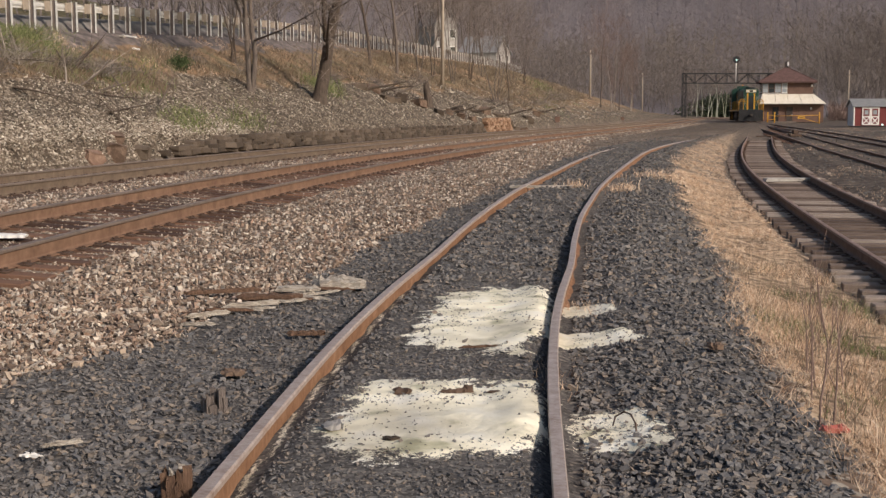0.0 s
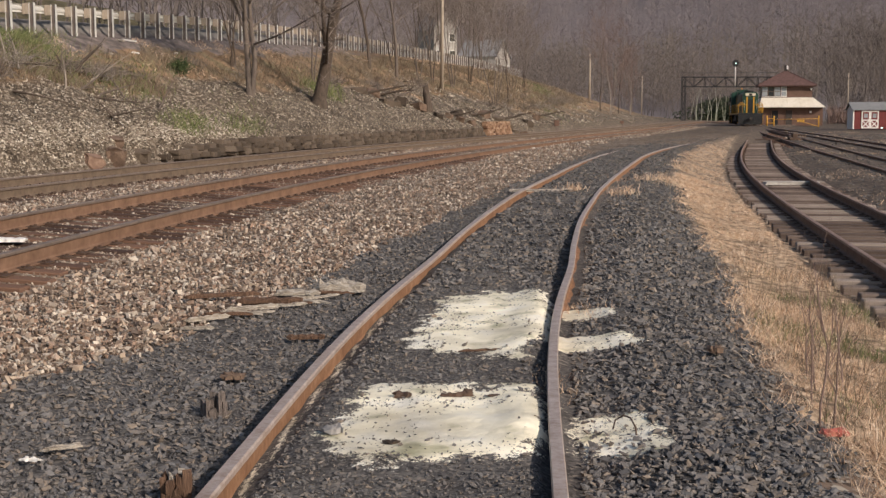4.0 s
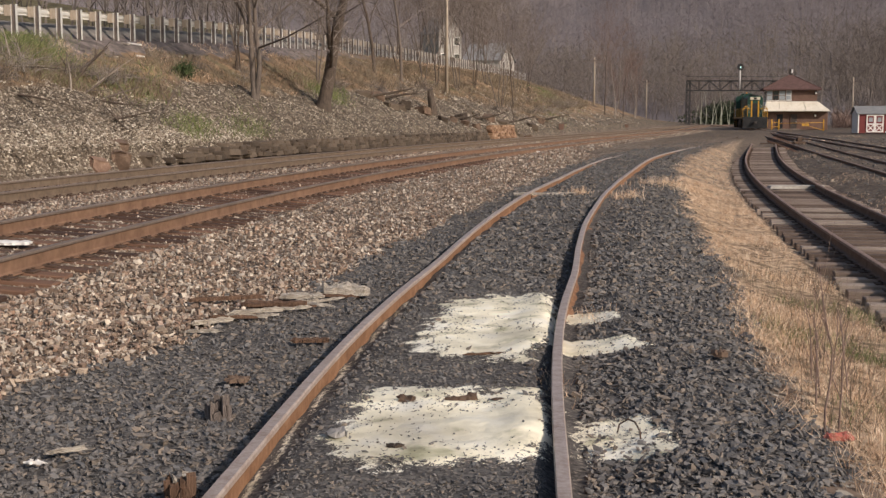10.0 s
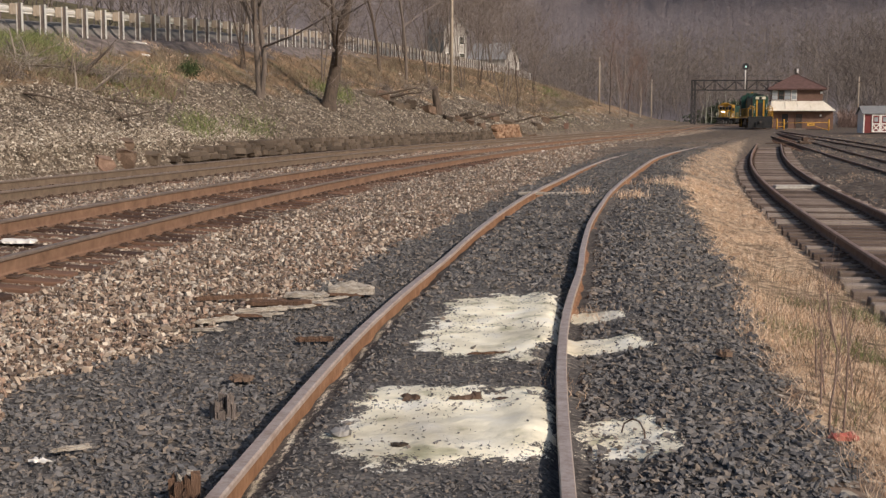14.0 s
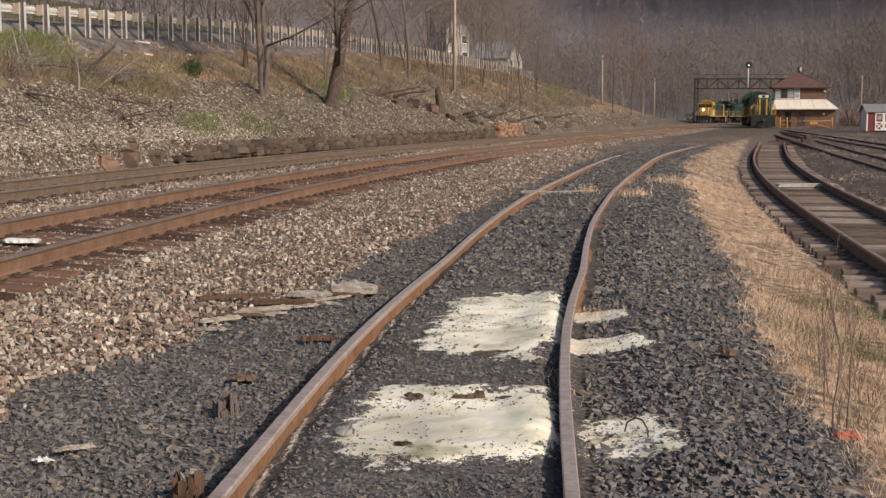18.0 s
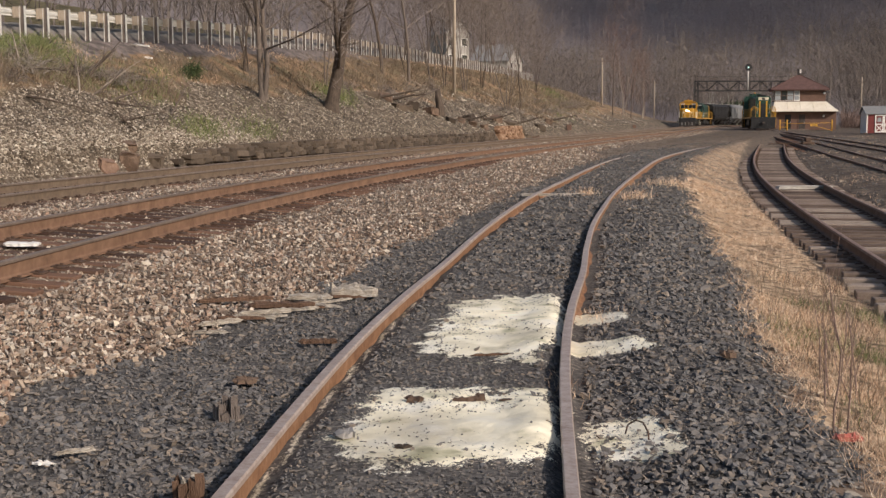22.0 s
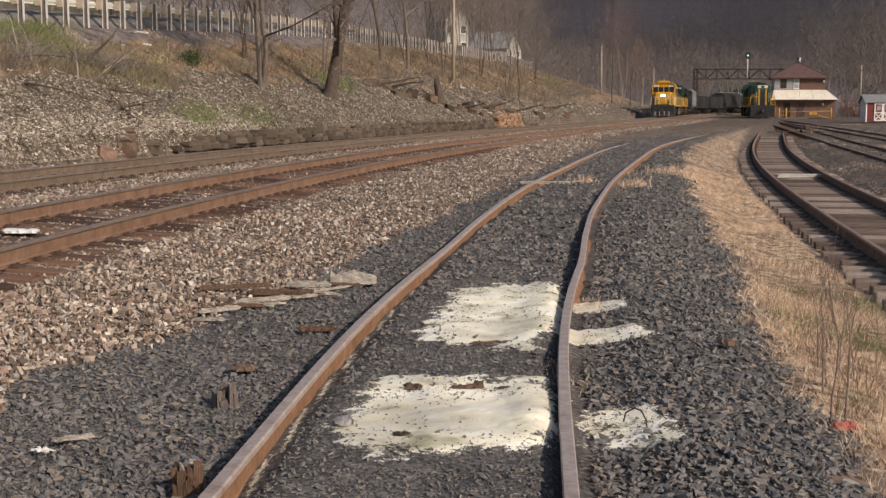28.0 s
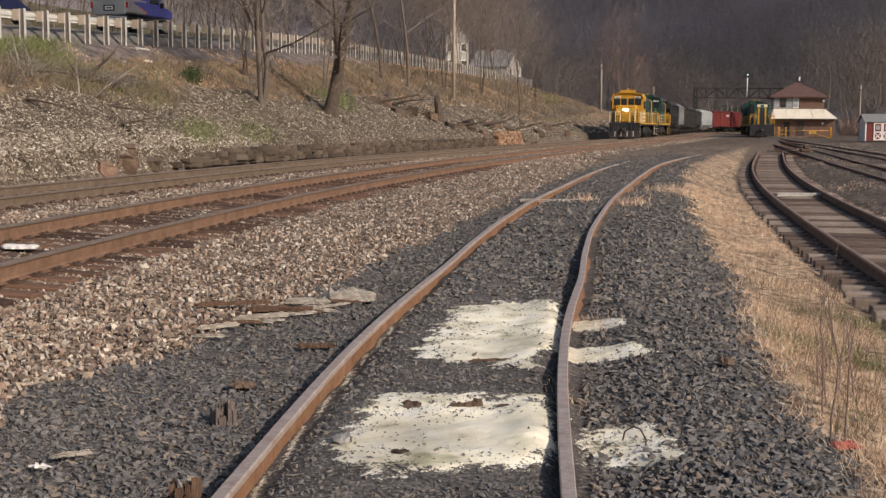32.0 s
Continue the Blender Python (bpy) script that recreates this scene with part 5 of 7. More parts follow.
def bare_tree(x, y, h, r, label, seed, lean=(0.0, 0.0), depth=3, stems=1, bark=BARK, twig=TWIG, kids=(3, 5), spread=0.6, lowest=0.25, group="bare trees"):
    rnd = random.Random(seed)
    z = gz(x, y) - 0.1
    t = thing("tree", pose(x, y, z), label, "tree", group)
    out = {}
    for s in range(stems):
        off = Vector((0.1 * s, 0, 0))
        d = (lean[0] + (0.10 * (s - (stems - 1) / 2) if stems > 1 else 0) + (rnd.gauss(0, 0.1) if stems > 2 else 0), lean[1] + rnd.gauss(0, 0.02), 1)
        grow(rnd, off, d, h * (1 - 0.08 * s), r * (1 - 0.12 * s), depth, out, spread, 0.14, kids, 6, lowest)
    flare = [((0, 0, -0.1), (out[depth][0][1][0] * 0.3, 0, 0.5), r * 1.45, r * 0.98)]
    for k in range(stems):
        tubes("trunk", (flare if k == 0 else []) + out[depth][k * 6:k * 6 + 6], bark, t, "", 10)
    big = r > 0.12
    if big:
        for k in range(0, len(out[depth - 1]), 5):
            tubes("limb", out[depth - 1][k:k + 5], bark, t, "", 6)
    crown = [s for k in range(depth - 1 if big else depth) for s in out.get(k, [])]
    if crown:
        A, B = np.array([c[0] for c in crown]), np.array([c[1] for c in crown])
        w = np.maximum(np.array([c[2] for c in crown]) * 2, 0.012)
        ribbons("crown", A, B, w, w * 0.6, twig, "bare twigs", seed, 0.04, "stuff", "", t, True)
    return t


# ---- trees on the bank ----
bare_tree(-8.4, 53.5, 10.5, 0.14, "bare grey twin-stemmed tree rooted in the rubble bank", 17, (0.02, 0), 3, 2, BARK, kids=(6, 8), lowest=0.26, spread=0.62)
bare_tree(-6.3, 62.0, 10.0, 0.36, "bare dark leaning tree with a thick trunk on the rubble bank", 5, (0.3, -0.02), 3, 1, DARK_BARK, kids=(5, 7), lowest=0.2)
bare_tree(-4.97, 84.5, 12.0, 0.125, "slim bare tree below the guardrail", 23, (0.0, 0), 3, 1, DARK_BARK, kids=(5, 6))
bare_tree(-3.23, 86.7, 12.5, 0.115, "slim straight bare tree below the guardrail", 29, (0.01, 0), 3, 1, BARK, kids=(5, 6))
for k, (x, y, h, n, lab) in enumerate((
        (4.31, 102.7, 9.5, 4, "clump of slender bare stems on the bank"), (5.93, 111.0, 9.0, 2, "slender bare twin stems on the bank"), (-1.97, 97.2, 8.5, 3, "clump of thin bare saplings on the bank"),
        (-0.87, 99.1, 9.0, 2, "thin bare saplings on the bank"), (0.74, 100.2, 8.0, 3, "clump of thin bare saplings on the bank"), (2.45, 115.6, 9.0, 3, "clump of thin bare saplings on the bank"),
        (3.9, 126.0, 8.5, 3, "clump of thin bare saplings on the bank"), (-3.6, 92.0, 7.0, 3, "thin bare brushy saplings near the road"), (-7.2, 68.0, 6.0, 2, "thin bare saplings beside the leaning tree"),
        (-10.3, 60.0, 5.5, 3, "thin bare brushy saplings near the road"), (7.6, 135.0, 6.5, 3, "thin bare saplings on the far bank"), (9.8, 150.0, 6.0, 3, "thin bare saplings on the far bank"))):
    bare_tree(x, y, h, 0.055, lab, 40 + k, (0.05 * ((k % 3) - 1), 0), 3, n, DARK_BARK if k % 2 else BARK, TWIG, (3, 5), 0.45, 0.2, "saplings")
for k, (x, y, h) in enumerate(((-3.2, 150.0, 12.0), (-1.6, 158.0, 11.0), (-0.3, 146.0, 10.0), (3.2, 176.0, 9.0), (5.6, 182.0, 8.5))):
    bare_tree(x, y, h, 0.1, "bare brown roadside tree in front of the houses", 90 + k, (0.0, 0), 3, 2, BARK, TWIG, (4, 6), 0.45, 0.1, "roadside trees")
for k, (x, y, h) in enumerate(((21.9, 170.0, 10.5), (23.6, 172.5, 9.0), (26.8, 186.7, 9.0), (31.5, 206.0, 7.0))):
    bare_tree(x, y, h, 0.08, "slender reddish bare birch beside the main line", 70 + k, (0, 0), 3, 1 + k % 2, PALE_BARK if k % 2 else DARK_BARK, RED_TWIG, (3, 5), 0.35, 0.15, "birches")


# ---- woods: the belt behind the tracks and the hillside ----
def woods():
    rng = np.random.default_rng(8)
    segs, tw = [], []
    rnd = random.Random(8)
    places = []
    while len(places) < 260:
        x, y = rng.uniform(-40, 150), rng.uniform(292, 372)
        if abs(float(dist(main_x, x, y))) > 9:
            places.append((x, y, rng.uniform(9, 15)))
    for _ in range(160):
        x, y = rng.uniform(-75, -6), rng.uniform(80, 190)
        if float(guard_x(y)) - x > 17:
            places.append((x, y, rng.uniform(8, 14)))
    for _ in range(120):
        y = rng.uniform(40, 150)
        places.append((float(guard_x(y)) - rng.uniform(9.5, 22), y, rng.uniform(7, 12)))
    for _ in range(75):
        y = rng.uniform(225, 285)
        places.append((rng.uniform(0.285, 0.385) * y, y, rng.uniform(11, 17)))
    for x, y, h in places:
        out = {}
        grow(rnd, (x, y, gz(x, y) - 0.2), (rnd.gauss(0, 0.05), rnd.gauss(0, 0.05), 1), h, 0.085, 2, out, 0.55, 0.16, (3, 5), 5, 0.15)
        segs += out[2]
        tw += out.get(1, []) + out.get(0, [])
    A, B = np.array([s[0] for s in segs]), np.array([s[1] for s in segs])
    w = np.array([s[2] for s in segs]) * 2
    ribbons("woodland_trunks", A, B, w, w * 0.8, mat("woodland_bark", [(0.2, (0.12, 0.1, 0.09)), (0.6, (0.17, 0.143, 0.128)), (0.95, (0.28, 0.24, 0.21))], 0.06, 0.95, 0, 0), "grey and pale trunks of bare woodland", 1, 0.01, category="trees")
    A, B = np.array([s[0] for s in tw]), np.array([s[1] for s in tw])
    w = np.maximum(np.array([s[2] for s in tw]) * 2, 0.035)
    ribbons("woodland_twigs", A, B, w, w * 0.6, mat("woodland_twig", two((0.09, 0.074, 0.065), (0.2, 0.165, 0.145)), 2.0, 0.95, 0, 0, island=True, mix=0.3), "bare twigs of the woodland belt", 2, 0.03, category="trees", plain=True)
    # hillside
    n = 8200
    y = 375 + 325 * rng.beta(1.0, 1.35, n)
    x = rng.uniform(-0.12, 0.43, n) * y
    h = rng.uniform(8, 15, n)
    z = height(x, y)
    root = np.stack([x, y, z - 0.3], 1)
    top = root + np.stack([rng.normal(0, 1.1, n), rng.normal(0, 1.1, n), h], 1)
    P, Q, W = [root], [top], [rng.uniform(0.05, 0.13, n)]
    for k in range(14):
        f = rng.uniform(0.22, 1.0, n)[:, None]
        p = root + (top - root) * f
        a = rng.uniform(0, 6.28, n)
        l = rng.uniform(1.6, 4.2, n) * (1.3 - f[:, 0])
        P.append(p)
        Q.append(p + np.stack([np.cos(a) * l, np.sin(a) * l, rng.uniform(-0.1, 1.0, n) * l], 1))
        W.append(rng.uniform(0.05, 0.12, n))
    P, Q, W = np.concatenate(P), np.concatenate(Q), np.concatenate(W)
    low = P[:, 1] < 475
    ribbons("slope_woods", P[low], Q[low], W[low], W[low] * 0.6,
            mat("slope_bark", [(0.0, (0.13, 0.105, 0.088)), (0.5, (0.19, 0.158, 0.132)), (0.85, (0.26, 0.215, 0.18)), (1.0, (0.36, 0.3, 0.25))], 0.05, 0.95, 0, 0, island=True, mix=0.55), "bare brown woods at the foot of the hill", 4, 0.02, category="trees", plain=True)
    # grey-purple of distant haze is put into this bark colour
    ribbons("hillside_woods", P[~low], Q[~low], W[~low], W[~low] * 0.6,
            mat("hillside_hazy_bark", [(0.0, (0.15, 0.127, 0.127)), (0.5, (0.21, 0.18, 0.18)), (0.85, (0.265, 0.23, 0.23)), (1.0, (0.33, 0.29, 0.285))], 0.02, 0.95, 0, 0, island=True, mix=0.55), "bare woods covering the hillside", 3, 0.02, category="trees", plain=True)


woods()


def valley_birches():
    """Pale stems and dark evergreen growth seen below the signal bridge."""
    rnd = random.Random(77)
    for k in range(16):
        y = rnd.uniform(296, 318)
        x = (1222 + 8 * k + rnd.uniform(-4, 4) - 784) / 2154 * y
        h = rnd.uniform(6.5, 9.5)
        bare_tree(x, y, h, 0.085, "slender pale-barked birch in the valley woods", 600 + k, (rnd.uniform(-0.05, 0.05), 0), 2, 1 + k % 2, PALE_GREEN_BARK, TWIG, (3, 4), 0.35, 0.4, "valley birches")
    rng = np.random.default_rng(6)
    n = 4200
    y = rng.uniform(318, 330, n)
    x = (rng.normal(1282, 34, n) - 784) / 2154 * y
    z = height(x, y) + rng.uniform(0, 6.0, n) * np.exp(-((x - 498 / 2154 * y) / 14)**2)
    A = np.stack([x, y, z], 1)
    ribbons("evergreen_growth", A, A + rng.normal(0, 0.45, (n, 3)), 0.3, 0.15, mat("dark_evergreen", two((0.02, 0.03, 0.016), (0.075, 0.09, 0.05)), 0.5, 0.95, 0, 0, island=True), "dark evergreen growth among the valley woods", 9, 0.0, category="trees", plain=True)
    n = 5000
    y = rng.uniform(205, 215, n)
    x = (rng.uniform(1462, 1560, n) - 784) / 2154 * y
    A = np.stack([x, y, height(x, y) + rng.uniform(0, 2.4, n) * np.clip(0.7 + 0.6 * grain(x, y, 3.0, 2.0), 0.1, 1.3)], 1)
    ribbons("russet_brush", A, A + np.stack([rng.normal(0, 0.3, n), rng.normal(0, 0.3, n), rng.uniform(0.2, 0.9, n)], 1), 0.06, 0.04, RED_TWIG, "russet leafless brush behind the gate and shed", 10, 0.0, category="brush", plain=True)


PALE_GREEN_BARK = mat("pale_greenish_bark", two((0.3, 0.31, 0.22), (0.52, 0.52, 0.42)), 0.8, 0.9, 0, 0.2)
valley_birches()


# ---- cloud that drifts in front of the sun and shades the hillside ----
def make_cloud():
    """Broken cloud of many small puffs with gaps that let a third of the sun through."""
    rng = np.random.default_rng(21)
    n = 3500
    x, y = rng.uniform(-480, 560, n), rng.uniform(-40, 820, n)
    y = y + 26 * np.sin(x / 90) + 16 * np.sin(x / 37 + 1) - 1.05 * x
    r = rng.uniform(8, 15, n)
    V, F, base = [], [], 0
    for i in range(n):
        T, TF = BROKEN[i % len(BROKEN)]
        V.append(T * np.array([r[i], r[i], r[i] * 0.6]) + np.array([x[i], y[i], rng.uniform(-6, 12)]))
        F.append(TF + base)
        base += len(T)
    return mesh_of("cloud", np.concatenate(V), np.concatenate(F), mat("cloud_white", two((0.75, 0.75, 0.75), (0.85, 0.85, 0.85)), 0.02, 1.0, 0, 0), "broken grey-white cloud drifting over the valley", "structure", "cloud", None, True)


CLOUD = make_cloud()
CLOUD_HIGH = 1400.0


def run_cloud():
    rows = []
    for t, edge in ((0, 700), (6, 640), (13, 570), (20, 505), (25, 450), (28, 410), (32, 315)):
        k = (CLOUD_HIGH - 35) / SUN_TO.z
        rows.append((t, pose(160 + SUN_TO.x * k, edge + SUN_TO.y * k, CLOUD_HIGH)))
    walk(CLOUD, rows)


# ---- loose ballast, cinders, rubble ----
BALLAST = mat("pinkish_ballast", [(0.0, (0.06, 0.042, 0.033)), (0.14, (0.22, 0.155, 0.112)), (0.28, (0.13, 0.1, 0.08)), (0.42, (0.34, 0.222, 0.155)), (0.52, (0.28, 0.228, 0.18)), (0.64, (0.45, 0.345, 0.255)), (0.74, (0.36, 0.31, 0.26)), (0.86, (0.66, 0.57, 0.46)), (0.93, (0.3, 0.2, 0.15)), (1.0, (0.95, 0.92, 0.84))], 25.0, 0.9, 0, 0.3, island=True, mix=0.15)
CINDERS = mat("dark_cinders", [(0.0, (0.07, 0.064, 0.061)), (0.15, (0.13, 0.121, 0.116)), (0.3, (0.094, 0.088, 0.085)), (0.42, (0.163, 0.151, 0.142)), (0.52, (0.2, 0.163, 0.13)), (0.62, (0.133, 0.13, 0.129)), (0.75, (0.202, 0.187, 0.174)), (0.87, (0.242, 0.192, 0.147)), (0.95, (0.275, 0.252, 0.232)), (1.0, (0.42, 0.38, 0.34))], 18.0, 0.92, 0, 0.4, island=True, mix=0.25)
RUBBLE = mat("bank_rubble", [(0.0, (0.05, 0.038, 0.029)), (0.22, (0.15, 0.115, 0.085)), (0.45, (0.26, 0.21, 0.16)), (0.7, (0.42, 0.355, 0.275)), (1.0, (0.76, 0.69, 0.58))], 12.0, 0.9, 0, 0.3, island=True, mix=0.2)


def spread(rng, n, y0, y1, x0, x1, power):
    """Random places, thinning with distance."""
    u = rng.uniform(size=n)
    y = (y0**(1 - power) + u * (y1**(1 - power) - y0**(1 - power)))**(1 / (1 - power))
    return rng.uniform(x0, x1, n), y


def in_view(x, y):
    return (x > -0.385 * y - 0.5) & (x < 0.385 * y + 0.5)


def clear_of_rails(x, y):
    q, r, s = dist(side_x, x, y), np.abs(dist(yard_x, x, y)), dist(main_x, x, y)
    rail = np.where(q > 0, 0.7525 + side_warp(y, 1)[0], -0.7525 + side_warp(y, -1)[0])
    return ((np.abs(q - rail - 0.03) > 0.1) | (y > 52)) & (np.abs(np.abs(s) - 0.7525) > 0.11) & (np.abs(np.abs(s - 4.05) - 0.7525) > 0.11) & (r > 1.25)


def sizes(rng, n, lo, hi):
    """Many small ones, few large."""
    return lo + (hi - lo) * rng.beta(1.3, 3.0, n)


def loose():
    rng = np.random.default_rng(5)
    x, y = spread(rng, 225000, 4.6, 75, -10, 6, 1.75)
    s = dist(main_x, x, y)
    k = in_view(x, y) & clear_of_rails(x, y) & (s > -2.4) & (cinder(x, y) < rng.uniform(0.05, 1.0, len(x))) & (dist(side_x, x, y) < 0)
    inside = (np.abs(s - 4.05) < 1.35) | (np.abs(s) < 1.35)
    x, y, inside, s = x[k], y[k], inside[k], s[k]
    # few stones lie on the ties, most fill the cribs between them
    on_tie = np.zeros(len(x), bool)
    for f, off, mid in ((near_main_x, s - 4.05, 4.05), (main_x, s, 0.0)):
        sl = slope(f, y)
        yc = y + off * sl / np.sqrt(1 + sl * sl)
        at = np.array(tie_places(f, 6.0 if mid else 15.0, 50, 0.5))
        j = np.clip(np.searchsorted(at, yc), 1, len(at) - 1)
        gap_y = np.minimum(np.abs(yc - at[j]), np.abs(yc - at[j - 1])) * np.sqrt(1 + sl * sl)
        on_tie |= (np.abs(off) < 1.3) & (gap_y < 0.1) & (yc < 50)
    k = ~(on_tie & (rng.uniform(size=len(x)) < 0.86))
    x, y, inside = x[k], y[k], inside[k]
    stones("ballast", x, y, sizes(rng, len(x), 0.022, 0.098) * np.where(inside, 0.7, 1.0) * np.interp(y, [0, 15, 75], [0.95, 1.0, 1.9]), BALLAST, "pinkish brown crushed stone ballast", 1, 0.85, 0.12, lift=np.where(inside, -0.004, 0.0))
    x, y = spread(rng, 270000, 4.6, 75, -3, 16, 1.8)
    q = dist(side_x, x, y)
    k = in_view(x, y) & clear_of_rails(x, y) & (cinder(x, y) > rng.uniform(0.0, 0.95, len(x))) & (sand(x, y) < rng.uniform(0.0, 1.0, len(x))**2.0)
    x, y = x[k], y[k]
    left = dist(side_x, x, y) < -0.75
    q = np.abs(dist(side_x, x, y))
    sz = np.where(left, 0.86, 1.0) * sizes(rng, len(x), 0.013, 0.102) * np.where(q < 0.72, np.interp(y, [6, 14], [0.5, 0.95]), 1.0) * np.interp(y, [0, 7, 10, 15, 75], [1.0, 1.0, 1.05, 1.4, 2.4])
    stones("cinders", x, y, sz, CINDERS, "dark grey slag and cinder ballast", 2, 0.55, 0.2)
    x, y = rng.uniform(-0.8, 1.7, 26000), rng.uniform(5.8, 12.4, 26000)
    k = (sand(x, y) > 0.12) & clear_of_rails(x, y) & (rng.uniform(size=len(x)) < 0.22 + 0.6 * grain(x, y, 0.4, 2.0) * np.interp(y, [8.2, 9.0], [1.0, 0.6]) + 0.7 * (sand(x, y) < 0.5))
    stones("sand_specks", x[k], y[k], sizes(rng, int(k.sum()), 0.004, 0.034), CINDERS, "dark grit scattered over the spilled sand", 8, 0.5, 0.2)
    x, y = spread(rng, 210000, 24, 120, -18, 14, 1.6)
    s = dist(main_x, x, y)
    k = in_view(x, y) & (s < -3.9) & (verge(x, y) < rng.uniform(0.1, 0.98, len(x))) & (x > guard_x(y) + 1.0)
    x, y = x[k], y[k]
    bare = rng.uniform(size=len(x)) > 0.08 + 0.6 * grain(x, y, 2.6, 7.0) * np.interp(y, [36, 42], [0, 1])
    x, y = x[bare], y[bare]
    stones("rubble", x, y, sizes(rng, len(x), 0.05, 0.17) * np.interp(y, [30, 60, 130], [0.9, 1.0, 1.5]), RUBBLE, "pale broken stone covering the bank", 3, 0.7, 0.1)
    x, y = spread(rng, 26000, 84, 200, -4, 34, 1.2)
    s = dist(main_x, x, y)
    k = in_view(x, y) & (s < -3.9) & (s > -13) & (grain(x, y, 3.0, 5.0) > rng.uniform(-0.3, 0.5, len(x)))
    x, y = x[k], y[k]
    stones("far_rubble", x, y, sizes(rng, len(x), 0.1, 0.42), RUBBLE, "grey-brown broken stone among brush on the far bank", 14, 0.7, 0.1)
    y = rng.uniform(26, 46, 11000)
    x, y = off_line(main_x, y, -3.65 - 1.5 * rng.beta(1.0, 1.6, 11000))
    k = in_view(x, y)
    x, y = x[k], y[k]
    stones("toe_rubble", x, y, sizes(rng, len(x), 0.05, 0.17), RUBBLE, "pale broken stone heaped at the foot of the bank", 13, 0.7, 0.0)
    x, y = rng.uniform(0, 24, 52000), rng.uniform(22, 72, 52000)
    k = in_view(x, y) & clear_of_rails(x, y) & (cinder(x, y) > rng.uniform(0.1, 0.9, len(x)))
    x, y = x[k], y[k]
    stones("far_cinders", x, y, sizes(rng, len(x), 0.05, 0.17) * np.where(np.abs(dist(side_x, x, y)) < 0.72, 0.9, 1.0), CINDERS, "dark slag ballast farther along the siding", 6, 0.42, 0.2)
    x, y = rng.uniform(-9, 40, 62000), rng.uniform(45, 150, 62000)
    s = dist(main_x, x, y)
    k = in_view(x, y) & clear_of_rails(x, y) & (s > -2.3) & (s < 7.6) & (cinder(x, y) < 0.4)
    x, y = x[k], y[k]
    stones("far_ballast", x, y, sizes(rng, len(x), 0.07, 0.22), BALLAST, "pinkish stone ballast farther along the main line", 7, 0.6, 0.2)
    x, y = spread(rng, 42000, 14, 110, 4, 40, 1.3)
    r = dist(yard_x, x, y)
    k = in_view(x, y) & (r > 1.3) & (np.abs(np.abs(dist(loco_road_x, x, y)) - 0.75) > 0.1) & (np.abs(np.abs(dist(runaround_x, x, y)) - 0.75) > 0.1)
    x, y = x[k], y[k]
    stones("yard_gravel", x, y, sizes(rng, len(x), 0.04, 0.17) * np.interp(y, [14, 40, 110], [0.8, 1.0, 1.8]), CINDERS, "dark gravel scattered over the yard", 4, 0.5, 0.2)


loose()

# ---- dry grass and brush ----
STRAW = mat("dry_straw", [(0.0, (0.14, 0.085, 0.052)), (0.25, (0.42, 0.265, 0.165)), (0.6, (0.72, 0.52, 0.355)), (1.0, (0.93, 0.82, 0.66))], 3.0, 0.9, 0, 0, island=True, mix=0.35)
GREENERY = mat("new_grass", two((0.1, 0.12, 0.04), (0.24, 0.25, 0.11)), 3.0, 0.9, 0, 0, island=True, mix=0.3)
BRUSH = mat("dead_brush", [(0.0, (0.06, 0.05, 0.034)), (0.3, (0.17, 0.118, 0.078)), (0.55, (0.19, 0.15, 0.098)), (0.85, (0.3, 0.245, 0.175)), (1.0, (0.48, 0.43, 0.35))], 2.0, 0.95, 0, 0, island=True, mix=0.3)


def blades(name, x, y, h, w, material, label, seed, lean=0.5, category="grass"):
    rng = np.random.default_rng(seed)
    A = np.stack([x, y, height(x, y) - 0.01], 1)
    B = A + np.stack([rng.normal(0, lean, len(x)) * h, rng.normal(0, lean, len(x)) * h, h], 1)
    return ribbons(name, A, B, w, w * 0.3, material, label, seed, 0.08, category=category)


